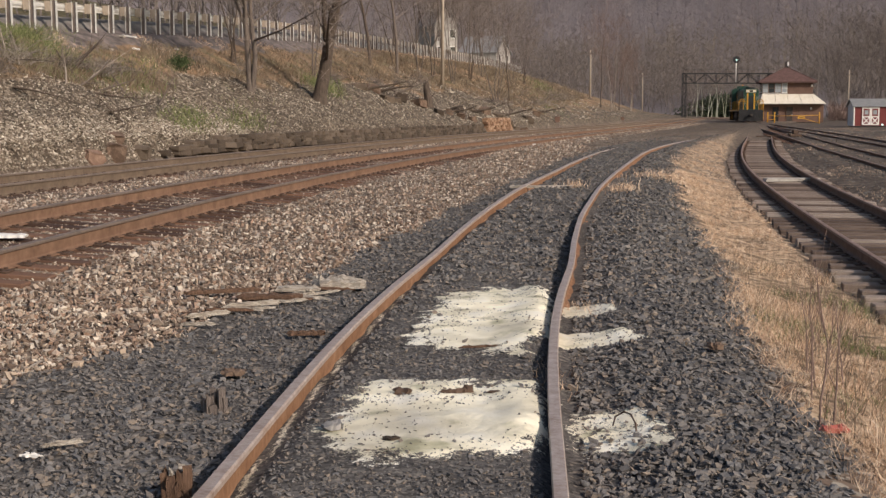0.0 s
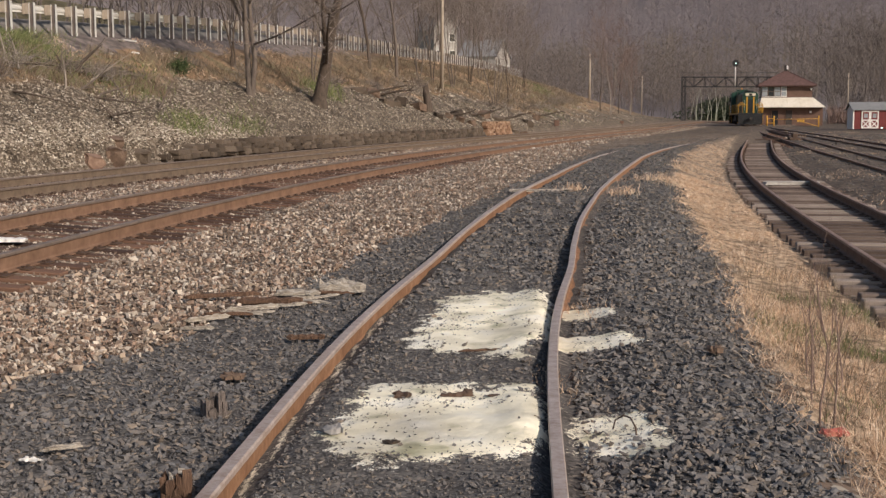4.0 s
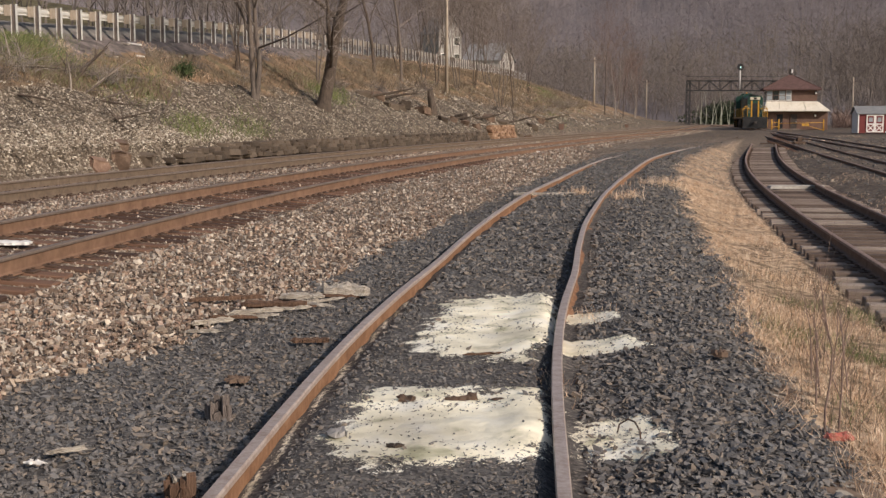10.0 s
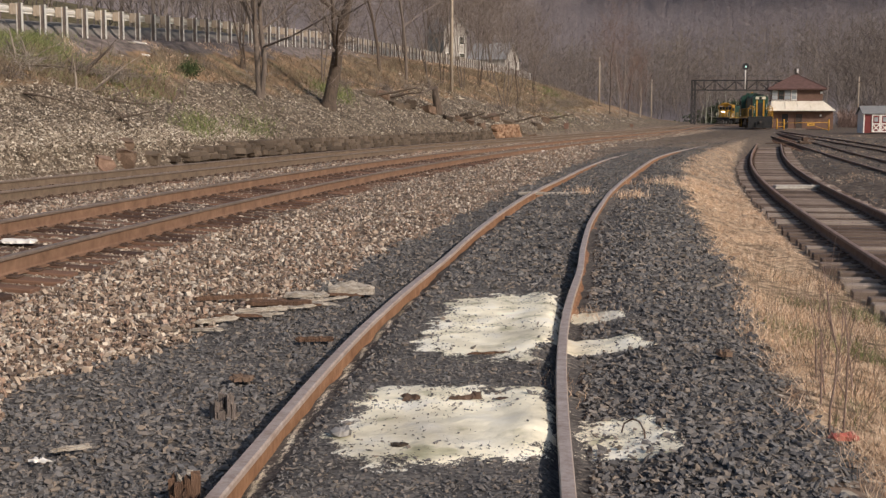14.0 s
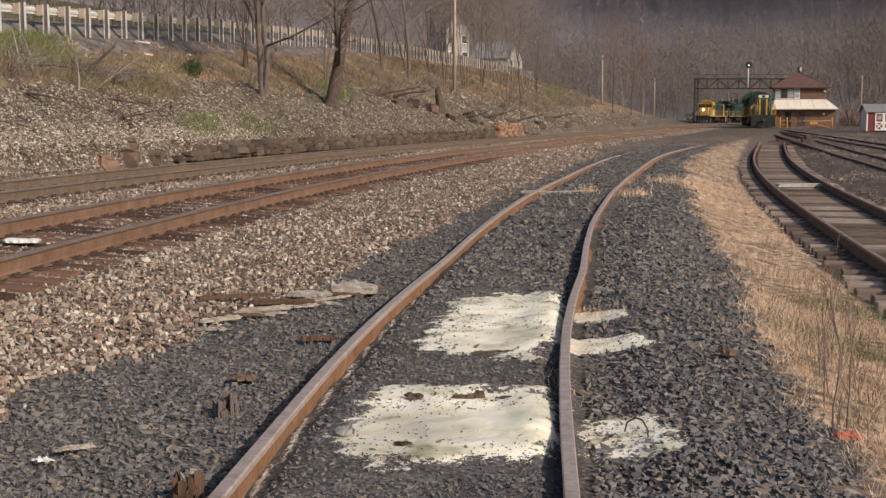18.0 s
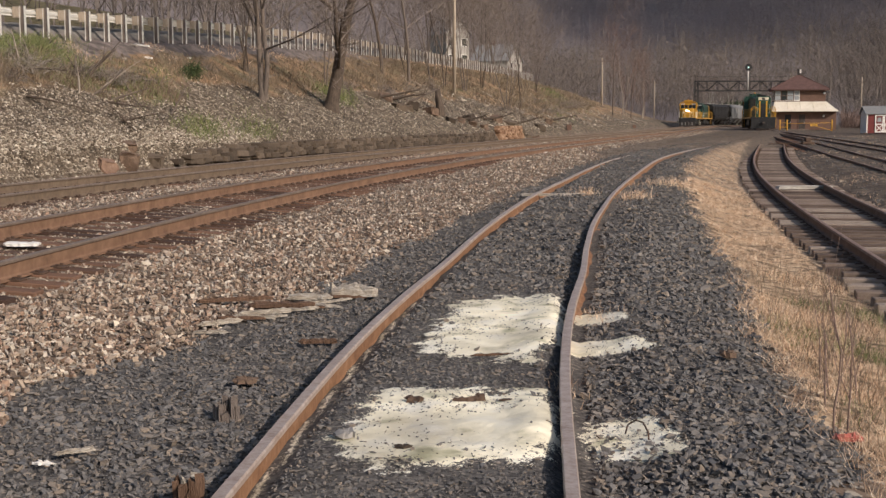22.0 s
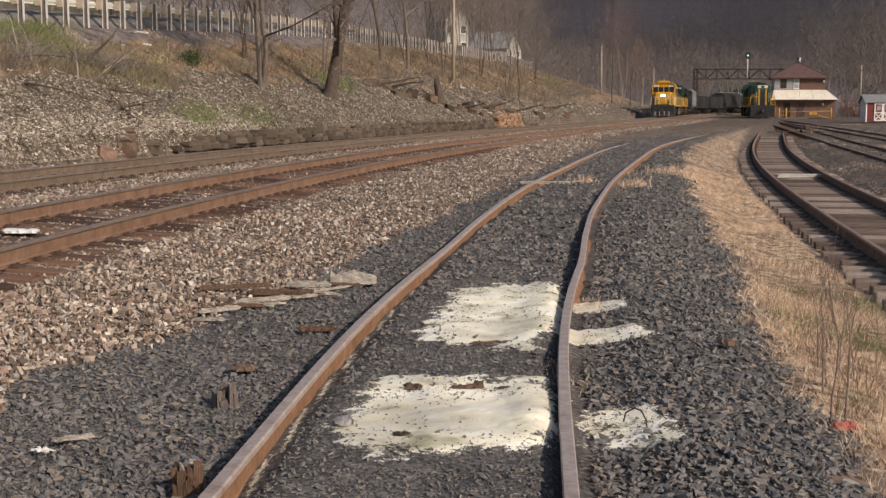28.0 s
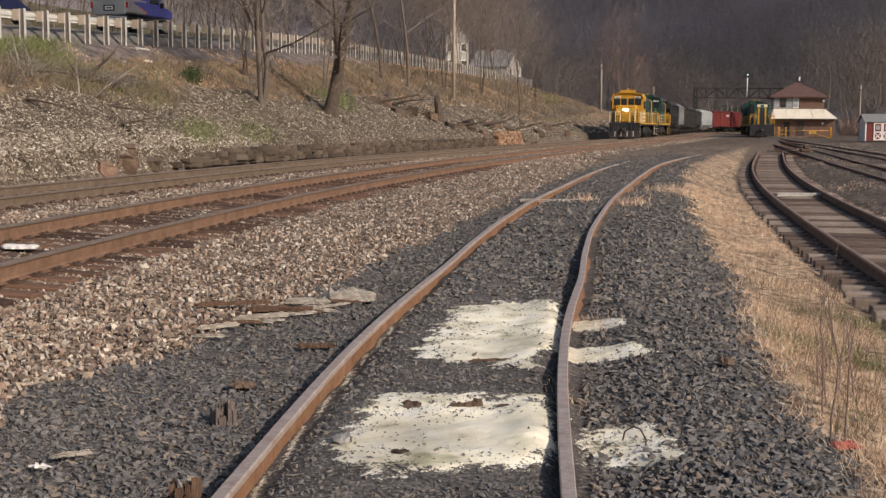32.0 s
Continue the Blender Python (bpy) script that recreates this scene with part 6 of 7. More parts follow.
def grasses():
    rng = np.random.default_rng(14)
    x, y = spread(rng, 640000, 5.2, 60, 1.5, 14, 1.35)
    k = in_view(x, y) & (straw(x + 0.12, y) > rng.uniform(0.02, 0.8, len(x)))
    x, y = x[k], y[k]
    k = rng.uniform(size=len(x)) < 0.5 + 0.9 * grain(x, y, 0.9, 9.0) * np.interp(y, [6, 14], [0.8, 1.0]) + 0.35 * grain(x, y, 0.3, 4.0)
    x, y = x[k], y[k]
    tall = 0.5 + 0.6 * np.clip(grain(x, y, 1.1, 2.5) + 0.4, 0, 1)
    far = np.interp(y, [5, 12, 30, 70], [1.0, 1.3, 2.6, 5.0])
    blades("dry_grass", x, y, (0.02 + 0.2 * rng.beta(1.2, 2.6, len(x))) * tall * np.interp(y, [8, 16], [1.0, 0.75]), 0.0036 * far, STRAW, "dry straw-coloured grass between the tracks", 1, 0.75)
    n = 3800
    x, y = spread(rng, n, 5.6, 16, 2.1, 5.5, 1.2)
    k = (straw(x, y) > 0.5) & in_view(x, y)
    blades("weed_stalks", x[k], y[k], 0.12 + 0.4 * rng.beta(1.2, 2.4, k.sum()), 0.004, BRUSH, "thin dead weed stalks in the grass", 2, 0.22, "weeds")
    x, y = rng.normal(3.9, 0.6, 14000), rng.normal(9.8, 2.2, 14000)
    k = (straw(x, y) > 0.5) & (grain(x, y, 0.8, 3.0) > 0.2)
    blades("green_grass", x[k], y[k], rng.uniform(0.04, 0.12, k.sum()), 0.006, GREENERY, "patches of new green grass among straw", 3, 0.5)
    tx, ty = [], []
    for cx, cy, n, sx, sy in ((2.75, 25.6, 160, 0.14, 0.25), (3.75, 25.2, 260, 0.16, 0.4), (5.3, 29.5, 500, 0.4, 0.9), (1.25, 10.9, 120, 0.12, 0.3), (0.72, 7.9, 80, 0.06, 0.2)):
        tx.append(rng.normal(cx, sx, n))
        ty.append(rng.normal(cy, sy, n))
    x, y = np.concatenate(tx), np.concatenate(ty)
    blades("straw_tufts", x, y, rng.uniform(0.05, 0.2, len(x)) * np.where(y < 12, 0.5, 1), np.where(y < 12, 0.004, 0.009), STRAW, "tufts of bright dry grass beside the siding", 4, 0.35)
    x, y = spread(rng, 90000, 16, 120, 6, 40, 1.2)
    k = in_view(x, y) & (dist(yard_x, x, y) > 1.4) & (grain(x, y, 2.6, 1.0) > rng.uniform(0.05, 0.4, len(x))) & (np.abs(np.abs(dist(loco_road_x, x, y)) - 0.75) > 0.12) & (np.abs(np.abs(dist(runaround_x, x, y)) - 0.75) > 0.12)
    blades("yard_weeds", x[k], y[k], rng.uniform(0.015, 0.08, k.sum()), np.interp(y[k], [16, 40, 120], [0.007, 0.014, 0.035]), STRAW, "dry weeds scattered across the yard", 5, 0.5, "weeds")
    # thin grass on the dirt beyond the siding
    x, y = spread(rng, 60000, 34, 150, 6, 40, 1.2)
    k = in_view(x, y) & (dist(yard_x, x, y) < -1.4) & (dist(main_x, x, y) > 8.2) & (cinder(x, y) < 0.5) & (grain(x, y, 2.2, 4.0) > rng.uniform(-0.1, 0.5, len(x)))
    blades("dirt_grass", x[k], y[k], rng.uniform(0.02, 0.1, k.sum()), np.interp(y[k], [34, 60, 150], [0.009, 0.014, 0.03]), BRUSH, "thin dry grass on the dirt beyond the siding", 15, 0.6)
    # brush on the bank
    x, y = spread(rng, 150000, 30, 190, 0, 15, 1.8)
    x = guard_x(y) - 0.2 + x
    s = dist(main_x, x, y)
    k = in_view(x, y) & (s < -4.0) & (x > guard_x(y) - 0.3) & (verge(x, y) > rng.uniform(0.05, 0.9, len(x))) & (x > guard_x(y) + 1.6 + 0.7 * grain(x, y, 1.5, 2.0)) & (grain(x, y, 1.7, 8.0) > rng.uniform(-0.9, 0.5, len(x)))
    x, y = x[k], y[k]
    blades("bank_brush", x, y, rng.uniform(0.15, 0.75, len(x)) * (0.7 + 0.9 * np.clip(grain(x, y, 3.0, 4.0), 0, 1)) * np.interp(x - guard_x(y), [0, 2.5, 5], [0.25, 0.6, 1]), np.interp(y, [30, 60, 190], [0.014, 0.022, 0.06]), BRUSH, "tangled dead brush on the bank", 6, 0.55, "brush")
    x, y = spread(rng, 80000, 30, 190, 0, 14, 1.4)
    x = guard_x(y) + x
    s = dist(main_x, x, y)
    k = in_view(x, y) & (s < -4.2) & (x > guard_x(y) + 0.4) & (verge(x, y) > 0.4) & (grain(x, y, 2.8, 3.0) > 0.34)
    x, y = x[k], y[k]
    blades("bank_grass", x, y, rng.uniform(0.04, 0.18, len(x)), np.interp(y, [30, 60, 190], [0.012, 0.02, 0.05]), STRAW, "dry tawny grass on the bank", 7, 0.7)
    gx, gy = [], []
    for cx, cy, n, sx, sy in ((-14.9, 43.2, 2800, 0.45, 1.8), (-13.9, 41.6, 2000, 0.6, 1.4), (-12.9, 43.5, 900, 0.6, 1.6), (-11.6, 46.0, 700, 0.6, 2.0), (10.5, 128.0, 300, 1.0, 8.0), (-7.8, 47.8, 500, 0.6, 1.8), (13.0, 163.0, 1500, 1.0, 8.0), (-6.6, 66.5, 1200, 0.6, 1.5), (-9.0, 43.5, 600, 0.4, 1.0)):
        gx.append(rng.normal(cx, sx, n))
        gy.append(rng.normal(cy, sy, n))
    x, y = np.concatenate(gx), np.concatenate(gy)
    k = dist(main_x, x, y) < -4.0
    x, y = x[k], y[k]
    blades("bank_greens", x, y, rng.uniform(0.1, 0.35, len(x)), np.interp(y, [30, 60, 190], [0.015, 0.025, 0.08]), GREENERY, "patches of fresh green grass on the bank", 8, 0.5)


grasses()


# ---- stone wall along the foot of the bank ----
# plain dark brown, tone varying from stone to stone
WALLSTONE = mat("dark_brown_wall_stone", [(0.15, (0.04, 0.029, 0.021)), (0.5, (0.09, 0.067, 0.048)), (0.85, (0.16, 0.122, 0.09))], 5.0, 0.95, 0, 0.9, each=True)
ORANGE_STONE = mat("orange_stone", [(0.2, (0.15, 0.085, 0.052)), (0.5, (0.28, 0.165, 0.1)), (0.8, (0.4, 0.28, 0.19))], 3.0, 0.95, 0, 0.5, each=True)
OLDWOOD = mat("grey_split_wood", [(0.25, (0.13, 0.105, 0.08)), (0.45, (0.34, 0.29, 0.23)), (0.7, (0.6, 0.54, 0.46))], 5.0, 0.95, 0, 0.8, stretch=(0.6, 9, 9))
GREYROT = mat("grey_rotten_wood", [(0.2, (0.07, 0.055, 0.048)), (0.5, (0.15, 0.122, 0.105)), (0.8, (0.27, 0.23, 0.205))], 5.0, 0.95, 0, 0.8, stretch=(8, 8, 0.8))
ROTTEN = mat("rotten_brown_wood", [(0.2, (0.045, 0.028, 0.02)), (0.5, (0.12, 0.07, 0.045)), (0.8, (0.24, 0.15, 0.1))], 5.0, 0.95, 0, 0.8, stretch=(8, 8, 0.8))
PLASTIC_RED = mat("red_plastic", two((0.36, 0.09, 0.065), (0.5, 0.16, 0.12)), 3.0, 0.5)


def rough_block(seed, sx, sy, sz, bev=0.18, rough=0.12):
    bm = bmesh.new()
    rnd = random.Random(seed)
    bmesh.ops.create_cube(bm, size=1.0)
    bmesh.ops.bevel(bm, geom=list(bm.edges), offset=bev, segments=1, affect="EDGES")
    for v in bm.verts:
        v.co = Vector((v.co.x * sx, v.co.y * sy, v.co.z * sz)) * rnd.uniform(1 - rough, 1 + rough)
    return bm


def block_mesh(name, seed, sx, sy, sz, material):
    bm = rough_block(seed, sx, sy, sz, 0.1, 0.1)
    me = bpy.data.meshes.new(name)
    bm.to_mesh(me)
    bm.free()
    me.materials.append(material)
    return me


def wall_run(label, y0, y1, rows, meshes, width, high, off, rnd):
    t = tagged(new("stone_wall"), label, "stone wall", "", "structure")
    for r in range(rows):
        y = y0 + rnd.uniform(0, 0.4)
        while y < y1:
            w = width * rnd.uniform(0.6, 1.7)
            s = float(slope(main_x, y))
            x, yy = off_line(main_x, np.array([y]), off - 0.04 * r + rnd.uniform(-0.04, 0.04))
            if rnd.random() < (0.98 if r < rows - 1 else 0.86) and (rows != 4 or y > 37.8 + 1.1 * r):
                o = new("stone", rnd.choice(meshes))
                o.parent = t
                o.matrix_basis = Matrix.Translation((float(x[0]), float(yy[0]), 0.4 + (r + 0.35) * high)) @ pose(0, 0, 0, rnd.uniform(-6, 6), rnd.uniform(-3, 3), 90 - math.degrees(math.atan(s)) + rnd.uniform(-7, 7)) @ Matrix.Diagonal((w, rnd.uniform(0.8, 1.15), rnd.uniform(0.85, 1.15), 1))
            y += w * 0.97 / math.sqrt(1 + s * s)
    return t


rnd_wall = random.Random(31)
wall_meshes = [block_mesh("stone", 100 + i, 1.08, 0.45, 0.2, WALLSTONE) for i in range(5)]
wall_run("low dry stone wall of dark grey-brown blocks below the bank", 37.6, 83.0, 4, wall_meshes, 0.52, 0.125, -3.66, rnd_wall)
orange_meshes = [block_mesh("stone", 120 + i, 1.0, 0.4, 0.15, ORANGE_STONE) for i in range(3)]
wall_run("crumbling patch of orange-brown stone facing in the bank", 84.5, 92.0, 7, orange_meshes, 0.3, 0.135, -3.72, rnd_wall)


def boulder(x, y, sx, sy, sz, label, seed, material, dz=0.0, turn=0.0):
    bm = rough_block(seed, sx, sy, sz, 0.12)
    bmesh.ops.subdivide_edges(bm, edges=list(bm.edges), cuts=1)
    rnd = random.Random(seed)
    for v in bm.verts:
        v.co *= rnd.uniform(0.78, 1.14)
    ob = part("boulder", bm, material, None, label, False, "", "boulder")
    ob.matrix_basis = pose(x, y, gz(x, y) + sz * 0.12 + dz, 12, 8, turn)
    tagged(ob, group="boulders")
    return ob


GREYROCK = mat("pale_grey_rock", two((0.2, 0.195, 0.19), (0.34, 0.32, 0.3)), 6.0, 0.9)
PINKROCK = mat("pinkish_sandstone", [(0.2, (0.12, 0.075, 0.055)), (0.5, (0.22, 0.14, 0.1)), (0.8, (0.33, 0.23, 0.17))], 4.0, 0.95, 0, 0.9)
BROWNROCK = mat("brown_sandstone", [(0.2, (0.07, 0.048, 0.035)), (0.5, (0.15, 0.1, 0.07)), (0.8, (0.25, 0.175, 0.125))], 4.0, 0.95, 0, 0.9)
boulder(-9.9, 36.3, 0.78, 0.6, 0.38, "flat brown sandstone boulder lying on the rubble", 1, BROWNROCK, -0.2, 20)
boulder(-9.5, 35.5, 0.56, 0.5, 0.58, "squared orange-brown stone block at the bank foot", 2, BROWNROCK, 0.1, 10)
boulder(-9.8, 34.15, 0.55, 0.5, 0.4, "pinkish sandstone block at the bank foot", 3, PINKROCK, 0.05, 35)
boulder(-9.2, 37.2, 0.6, 0.4, 0.4, "grey-brown stone block at the bank foot", 4, WALLSTONE, 0.1, 0)
boulder(-12.9, 33.9, 0.4, 0.3, 0.3, "dark stone on the rubble bank", 5, WALLSTONE)
for k, (x, y) in enumerate(((1.2, 82.5), (-0.3, 79.0), (0.4, 81.0), (5.6, 94.5), (6.4, 96.0), (5.0, 93.0), (2.0, 84.0), (-2.8, 74.5))):
    boulder(x, y, 0.6, 0.5, 0.45, "fallen grey stone on the bank", 10 + k, WALLSTONE if k % 2 else BROWNROCK, 0, 40 * k)


# ---- dead wood on the bank ----
def branch(x, y, length, r, a, lift, label, seed, material=BARK, forks=3):
    rnd = random.Random(seed)
    t = thing("dead_branch", pose(x, y, gz(x, y)), label, "branch", "dead branches")
    out = {}
    grow(rnd, (0, 0, 0.03), (math.cos(a), math.sin(a) * 0.3, lift), length, r, 1, out, 0.6, 0.05, (2, forks), 4, 0.2)
    tubes("stem", out[1], material, t, "", 6)
    for k in range(0, len(out.get(0, [])), 3):
        tubes("side_branch", out[0][k:k + 3], material, t, "", 5)
    return t


for k, (x, y, l, a, lift, m) in enumerate((
        (-12.7, 42.2, 1.5, 0.9, 0.9, DARK_BARK), (-12.5, 41.8, 1.4, 2.3, 0.7, DARK_BARK), (-12.9, 42.9, 1.6, 0.2, 0.8, BARK), (-12.2, 41.0, 1.5, 2.7, 0.2, DARK_BARK), (-11.3, 40.0, 1.6, -0.7, -0.1, DARK_BARK),
        (-13.82, 40.45, 1.3, 2.1, 1.2, PALE_BARK), (-12.9, 41.5, 0.9, 1.6, 2.0, BARK), (-12.0, 39.1, 1.0, 1.4, 1.6, PALE_BARK), (-11.9, 40.2, 1.4, 0.4, 0.5, BARK), (-12.2, 42.2, 1.6, 0.3, 0.7, PALE_BARK),
        (-11.5, 41.0, 1.3, 0.1, 0.25, BARK), (-10.3, 39.0, 1.6, 3.5, 0.35, DARK_BARK), (-10.5, 38.4, 1.5, -0.6, 0.1, DARK_BARK), (-9.9, 38.2, 1.2, 2.4, 0.5, DARK_BARK), (-11.2, 38.6, 1.2, 3.6, 0.4, DARK_BARK),
        (-13.6, 38.2, 1.5, 0.5, -0.1, DARK_BARK), (-14.0, 39.4, 1.2, 1.9, 1.4, PALE_BARK), (-11.0, 43.0, 1.3, 2.6, 0.8, BARK), (-10.2, 44.0, 1.1, 0.9, 1.0, BARK), (-12.6, 36.0, 1.8, -0.5, -0.2, DARK_BARK),
        (-1.8, 79.5, 1.8, 3.3, 0.4, DARK_BARK), (-2.4, 78.5, 1.5, 2.8, 0.6, DARK_BARK), (-0.2, 79.0, 1.4, 0.3, 0.3, BARK), (9.0, 118.0, 2.0, 0.6, 0.5, BARK), (10.5, 121.0, 2.2, -0.3, 0.4, PALE_BARK), (12.0, 128.0, 2.0, 0.5, 0.2, PALE_BARK))):
    branch(x, y, l, 0.042, a, lift, "fallen grey dead branch on the bank" if m is not DARK_BARK else "blackened dead branch lying on rubble", 200 + k, m)


for k, (x, y, l, r, a, lift, m) in enumerate((
        (-4.6, 73.0, 2.6, 0.1, 0.2, 0.12, DARK_BARK), (-3.8, 75.0, 2.2, 0.09, -0.3, 0.2, DARK_BARK), (-3.0, 76.5, 2.4, 0.1, 0.5, 0.25, BARK), (-2.2, 77.5, 1.8, 0.08, 2.6, 0.5, DARK_BARK), (0.4, 82.0, 2.0, 0.09, -0.2, 0.1, DARK_BARK),
        (2.0, 88.0, 2.4, 0.1, 0.3, 0.15, DARK_BARK), (4.6, 95.0, 2.4, 0.1, 0.2, 0.2, DARK_BARK), (7.6, 106.0, 2.6, 0.1, 2.9, 0.25, BARK), (8.8, 112.0, 2.4, 0.1, 0.4, 0.2, DARK_BARK), (12.4, 131.0, 2.8, 0.1, 2.7, 0.3, PALE_BARK))):
    branch(x, y, l, r, a, lift, "thick dark fallen limb on the rocky bank" if m is DARK_BARK else "thick grey fallen limb on the rocky bank", 240 + k, m)
for k, (x, y) in enumerate(((-4.2, 74.2), (-3.4, 73.2), (-2.6, 75.6), (-1.6, 77.4), (-4.9, 71.5), (0.9, 84.0), (3.0, 90.0), (4.2, 93.0), (7.0, 101.0), (8.2, 108.0))):
    boulder(x, y, 0.9, 0.7, 0.55, "weathered grey-brown rock on the bank", 60 + k, WALLSTONE if k % 3 else BROWNROCK, 0, 50 * k)


def shrub(x, y, h, n, label, seed, twig=TWIG, flop=0.8):
    """Many thin arching stems from one root."""
    rnd = random.Random(seed)
    t = thing("shrub", pose(x, y, gz(x, y) - 0.05), label, "shrub", "dead shrubs")
    segs, fine = [], []
    for _ in range(n):
        p = Vector((rnd.gauss(0, 0.25), rnd.gauss(0, 0.25), 0))
        d = Vector((rnd.gauss(0, flop), rnd.gauss(0, flop), 1)).normalized()
        l = h * rnd.uniform(0.5, 1.1) / 5
        for j in range(5):
            q = p + d * l
            segs.append((p[:], q[:], 0.014 * (1 - j / 6), 0.014 * (1 - (j + 1) / 6)))
            for _ in range(2):
                e = (d + Vector((rnd.gauss(0, 0.8), rnd.gauss(0, 0.8), rnd.gauss(0, 0.5)))).normalized()
                fine.append((p.lerp(q, rnd.random())[:], (p + e * h * rnd.uniform(0.12, 0.4))[:]))
            d = (d + Vector((rnd.gauss(0, 0.2), rnd.gauss(0, 0.2), -0.22))).normalized()
            p = q
    tubes("branchwork", segs, twig, t, "", 4, "stuff")
    ribbons("crown", [f[0] for f in fine], [f[1] for f in fine], 0.014, 0.008, twig, "", seed, 0.06, "stuff", "", t)
    return t


for k, (x, y, h, n, pale) in enumerate(((-12.8, 42.7, 1.1, 46, 0), (-13.1, 41.6, 1.0, 40, 0), (-12.8, 45.5, 1.0, 44, 1), (-12.3, 46.3, 0.9, 36, 0), (-13.3, 38.2, 1.1, 40, 1), (-13.2, 36.4, 0.9, 36, 0), (-14.2, 40.0, 1.2, 30, 1),
                                        (-11.7, 47.2, 0.8, 26, 0), (-12.2, 43.6, 0.9, 40, 1), (-14.6, 44.6, 1.0, 20, 0), (-11.0, 54.5, 1.0, 24, 0), (-9.6, 58.5, 1.1, 26, 1), (-6.4, 70.0, 1.2, 26, 0), (-4.3, 77.0, 1.3, 28, 0), (-3.2, 82.0, 1.4, 30, 1), (-1.6, 88.0, 1.5, 30, 0), (1.5, 92.0, 1.4, 30, 1), (3.4, 98.0, 1.5, 30, 0), (5.4, 104.0, 1.6, 30, 1), (7.4, 112.0, 1.7, 32, 0), (9.0, 119.0, 1.8, 32, 1), (10.4, 126.0, 1.8, 32, 1), (12.2, 136.0, 2.0, 32, 0), (14.2, 147.0, 2.0, 32, 1), (12.0, 141.0, 1.8, 30, 1), (16.0, 158.0, 2.0, 30, 0), (8.0, 124.0, 1.6, 30, 0), (6.2, 116.0, 1.6, 30, 1))):
    shrub(x, y, h, n, "tangled grey leafless shrub among dead grass on the bank" if pale else "dark brown leafless shrub on the rubble bank", 400 + k, mat("pale_dead_twigs", two((0.15, 0.125, 0.105), (0.33, 0.285, 0.24)), 2.0, 0.95, 0, 0, island=True) if pale else TWIG, 0.9)


def snag():
    x, y = -0.99, 79.75
    t = thing("tree_stump", pose(x, y, gz(x, y) - 0.1), "tall broken dark tree stump on the bank", "stump")
    rnd = random.Random(4)
    bm = bmesh.new()
    n = 11
    rings = []
    for j, (z, r, ox) in enumerate(((0, 0.34, 0.1), (0.5, 0.26, 0.05), (1.1, 0.22, -0.05), (1.6, 0.18, -0.12))):
        rings.append([bm.verts.new((ox + r * math.cos(a * 2 * math.pi / n) * rnd.uniform(0.85, 1.15), r * math.sin(a * 2 * math.pi / n) * rnd.uniform(0.85, 1.15), z + (rnd.uniform(-0.25, 0.3) if j == 3 else 0))) for a in range(n)])
    for a, b in zip(rings, rings[1:]):
        for i in range(n):
            bm.faces.new((a[i], a[(i + 1) % n], b[(i + 1) % n], b[i]))
    bm.faces.new(rings[-1])
    part("trunk", bm, DARK_BARK, t)
    tubes("side_branch", [((0.1, 0, 0.5), (0.4, 0, 0.9), 0.05, 0.03), ((0.4, 0, 0.9), (0.5, 0, 1.1), 0.03, 0.01)], DARK_BARK, t)


snag()


def evergreen_bush(x, y, w, h, label):
    rng = np.random.default_rng(6)
    z = gz(x, y)
    t = thing("bush", pose(x, y, z), label, "bush")
    for dx in (-0.2, 0.0, 0.2):
        tubes("stem", [((0, 0, -0.05), (dx, 0.05, h * 0.6), 0.03, 0.012)], DARK_BARK, t, "", 5)
    n = 900
    A = rng.normal(size=(n, 3)) * np.array([w * 0.24, w * 0.24, h * 0.2]) + np.array([0, 0, h * 0.5])
    B = A + rng.normal(size=(n, 3)) * 0.09 + np.array([0, 0, 0.05])
    ribbons("leaves", A, B, 0.035, 0.01, mat("evergreen_leaf", two((0.035, 0.055, 0.02), (0.09, 0.115, 0.045)), 4.0, 0.8, 0, 0, island=True, mix=0.3), "small dark green leaves", 4, 0.05, "stuff", "", t)


evergreen_bush(-11.06, 51.65, 0.75, 0.7, "small dark evergreen bush on the bank")

# ---- litter below the guard rail ----
for k, (x, y, l, a) in enumerate(((-13.6, 53.4, 0.75, -20), (-13.75, 52.6, 0.5, -35), (-12.85, 51.5, 0.35, 10), (-12.5, 54.3, 0.3, 0), (-12.1, 56.0, 0.2, 40), (-13.2, 49.0, 0.2, 15))):
    bm = bmesh.new()
    box(bm, -l / 2, l / 2, -0.07, 0.07, 0, 0.07, 0.015)
    o = part("board", bm, OLDWOOD if k % 2 else WHITE, None, "pale broken board lying below the guardrail", False, "", "board")
    o.matrix_basis = pose(x, y, gz(x, y) + 0.02, 0, 8, a)
    tagged(o, group="litter boards")


# ---- small things round the siding ----
def splinter(name, x, y, l, w, h, a, label, seed, material, dz=0.0, tilt=0.0, cat="plank"):
    rnd = random.Random(seed)
    bm = bmesh.new()
    n = 9
    rows = []
    for i in range(n + 1):
        u = -l / 2 + l * i / n
        k = 1.0 if 0 < i < n else rnd.uniform(0.45, 0.8)
        j = rnd.uniform(-0.012, 0.012)
        rows.append([bm.verts.new((u + rnd.uniform(-0.02, 0.02), sy * w / 2 * k + j, sz * h * k * rnd.uniform(0.62, 1.15))) for sy, sz in ((-1, 0), (1, 0), (1.0, 0.8), (0.3, 1.0), (-0.4, 0.9), (-1, 0.7))])
    for p, q in zip(rows, rows[1:]):
        for i in range(6):
            bm.faces.new((p[i], p[(i + 1) % 6], q[(i + 1) % 6], q[i]))
    bm.faces.new(rows[0])
    bm.faces.new(rows[-1])
    ob = part(name, bm, material, None, label, False, "", cat)
    ob.matrix_basis = pose(x, y, gz(x, y) + dz, 0, tilt, a)
    return ob


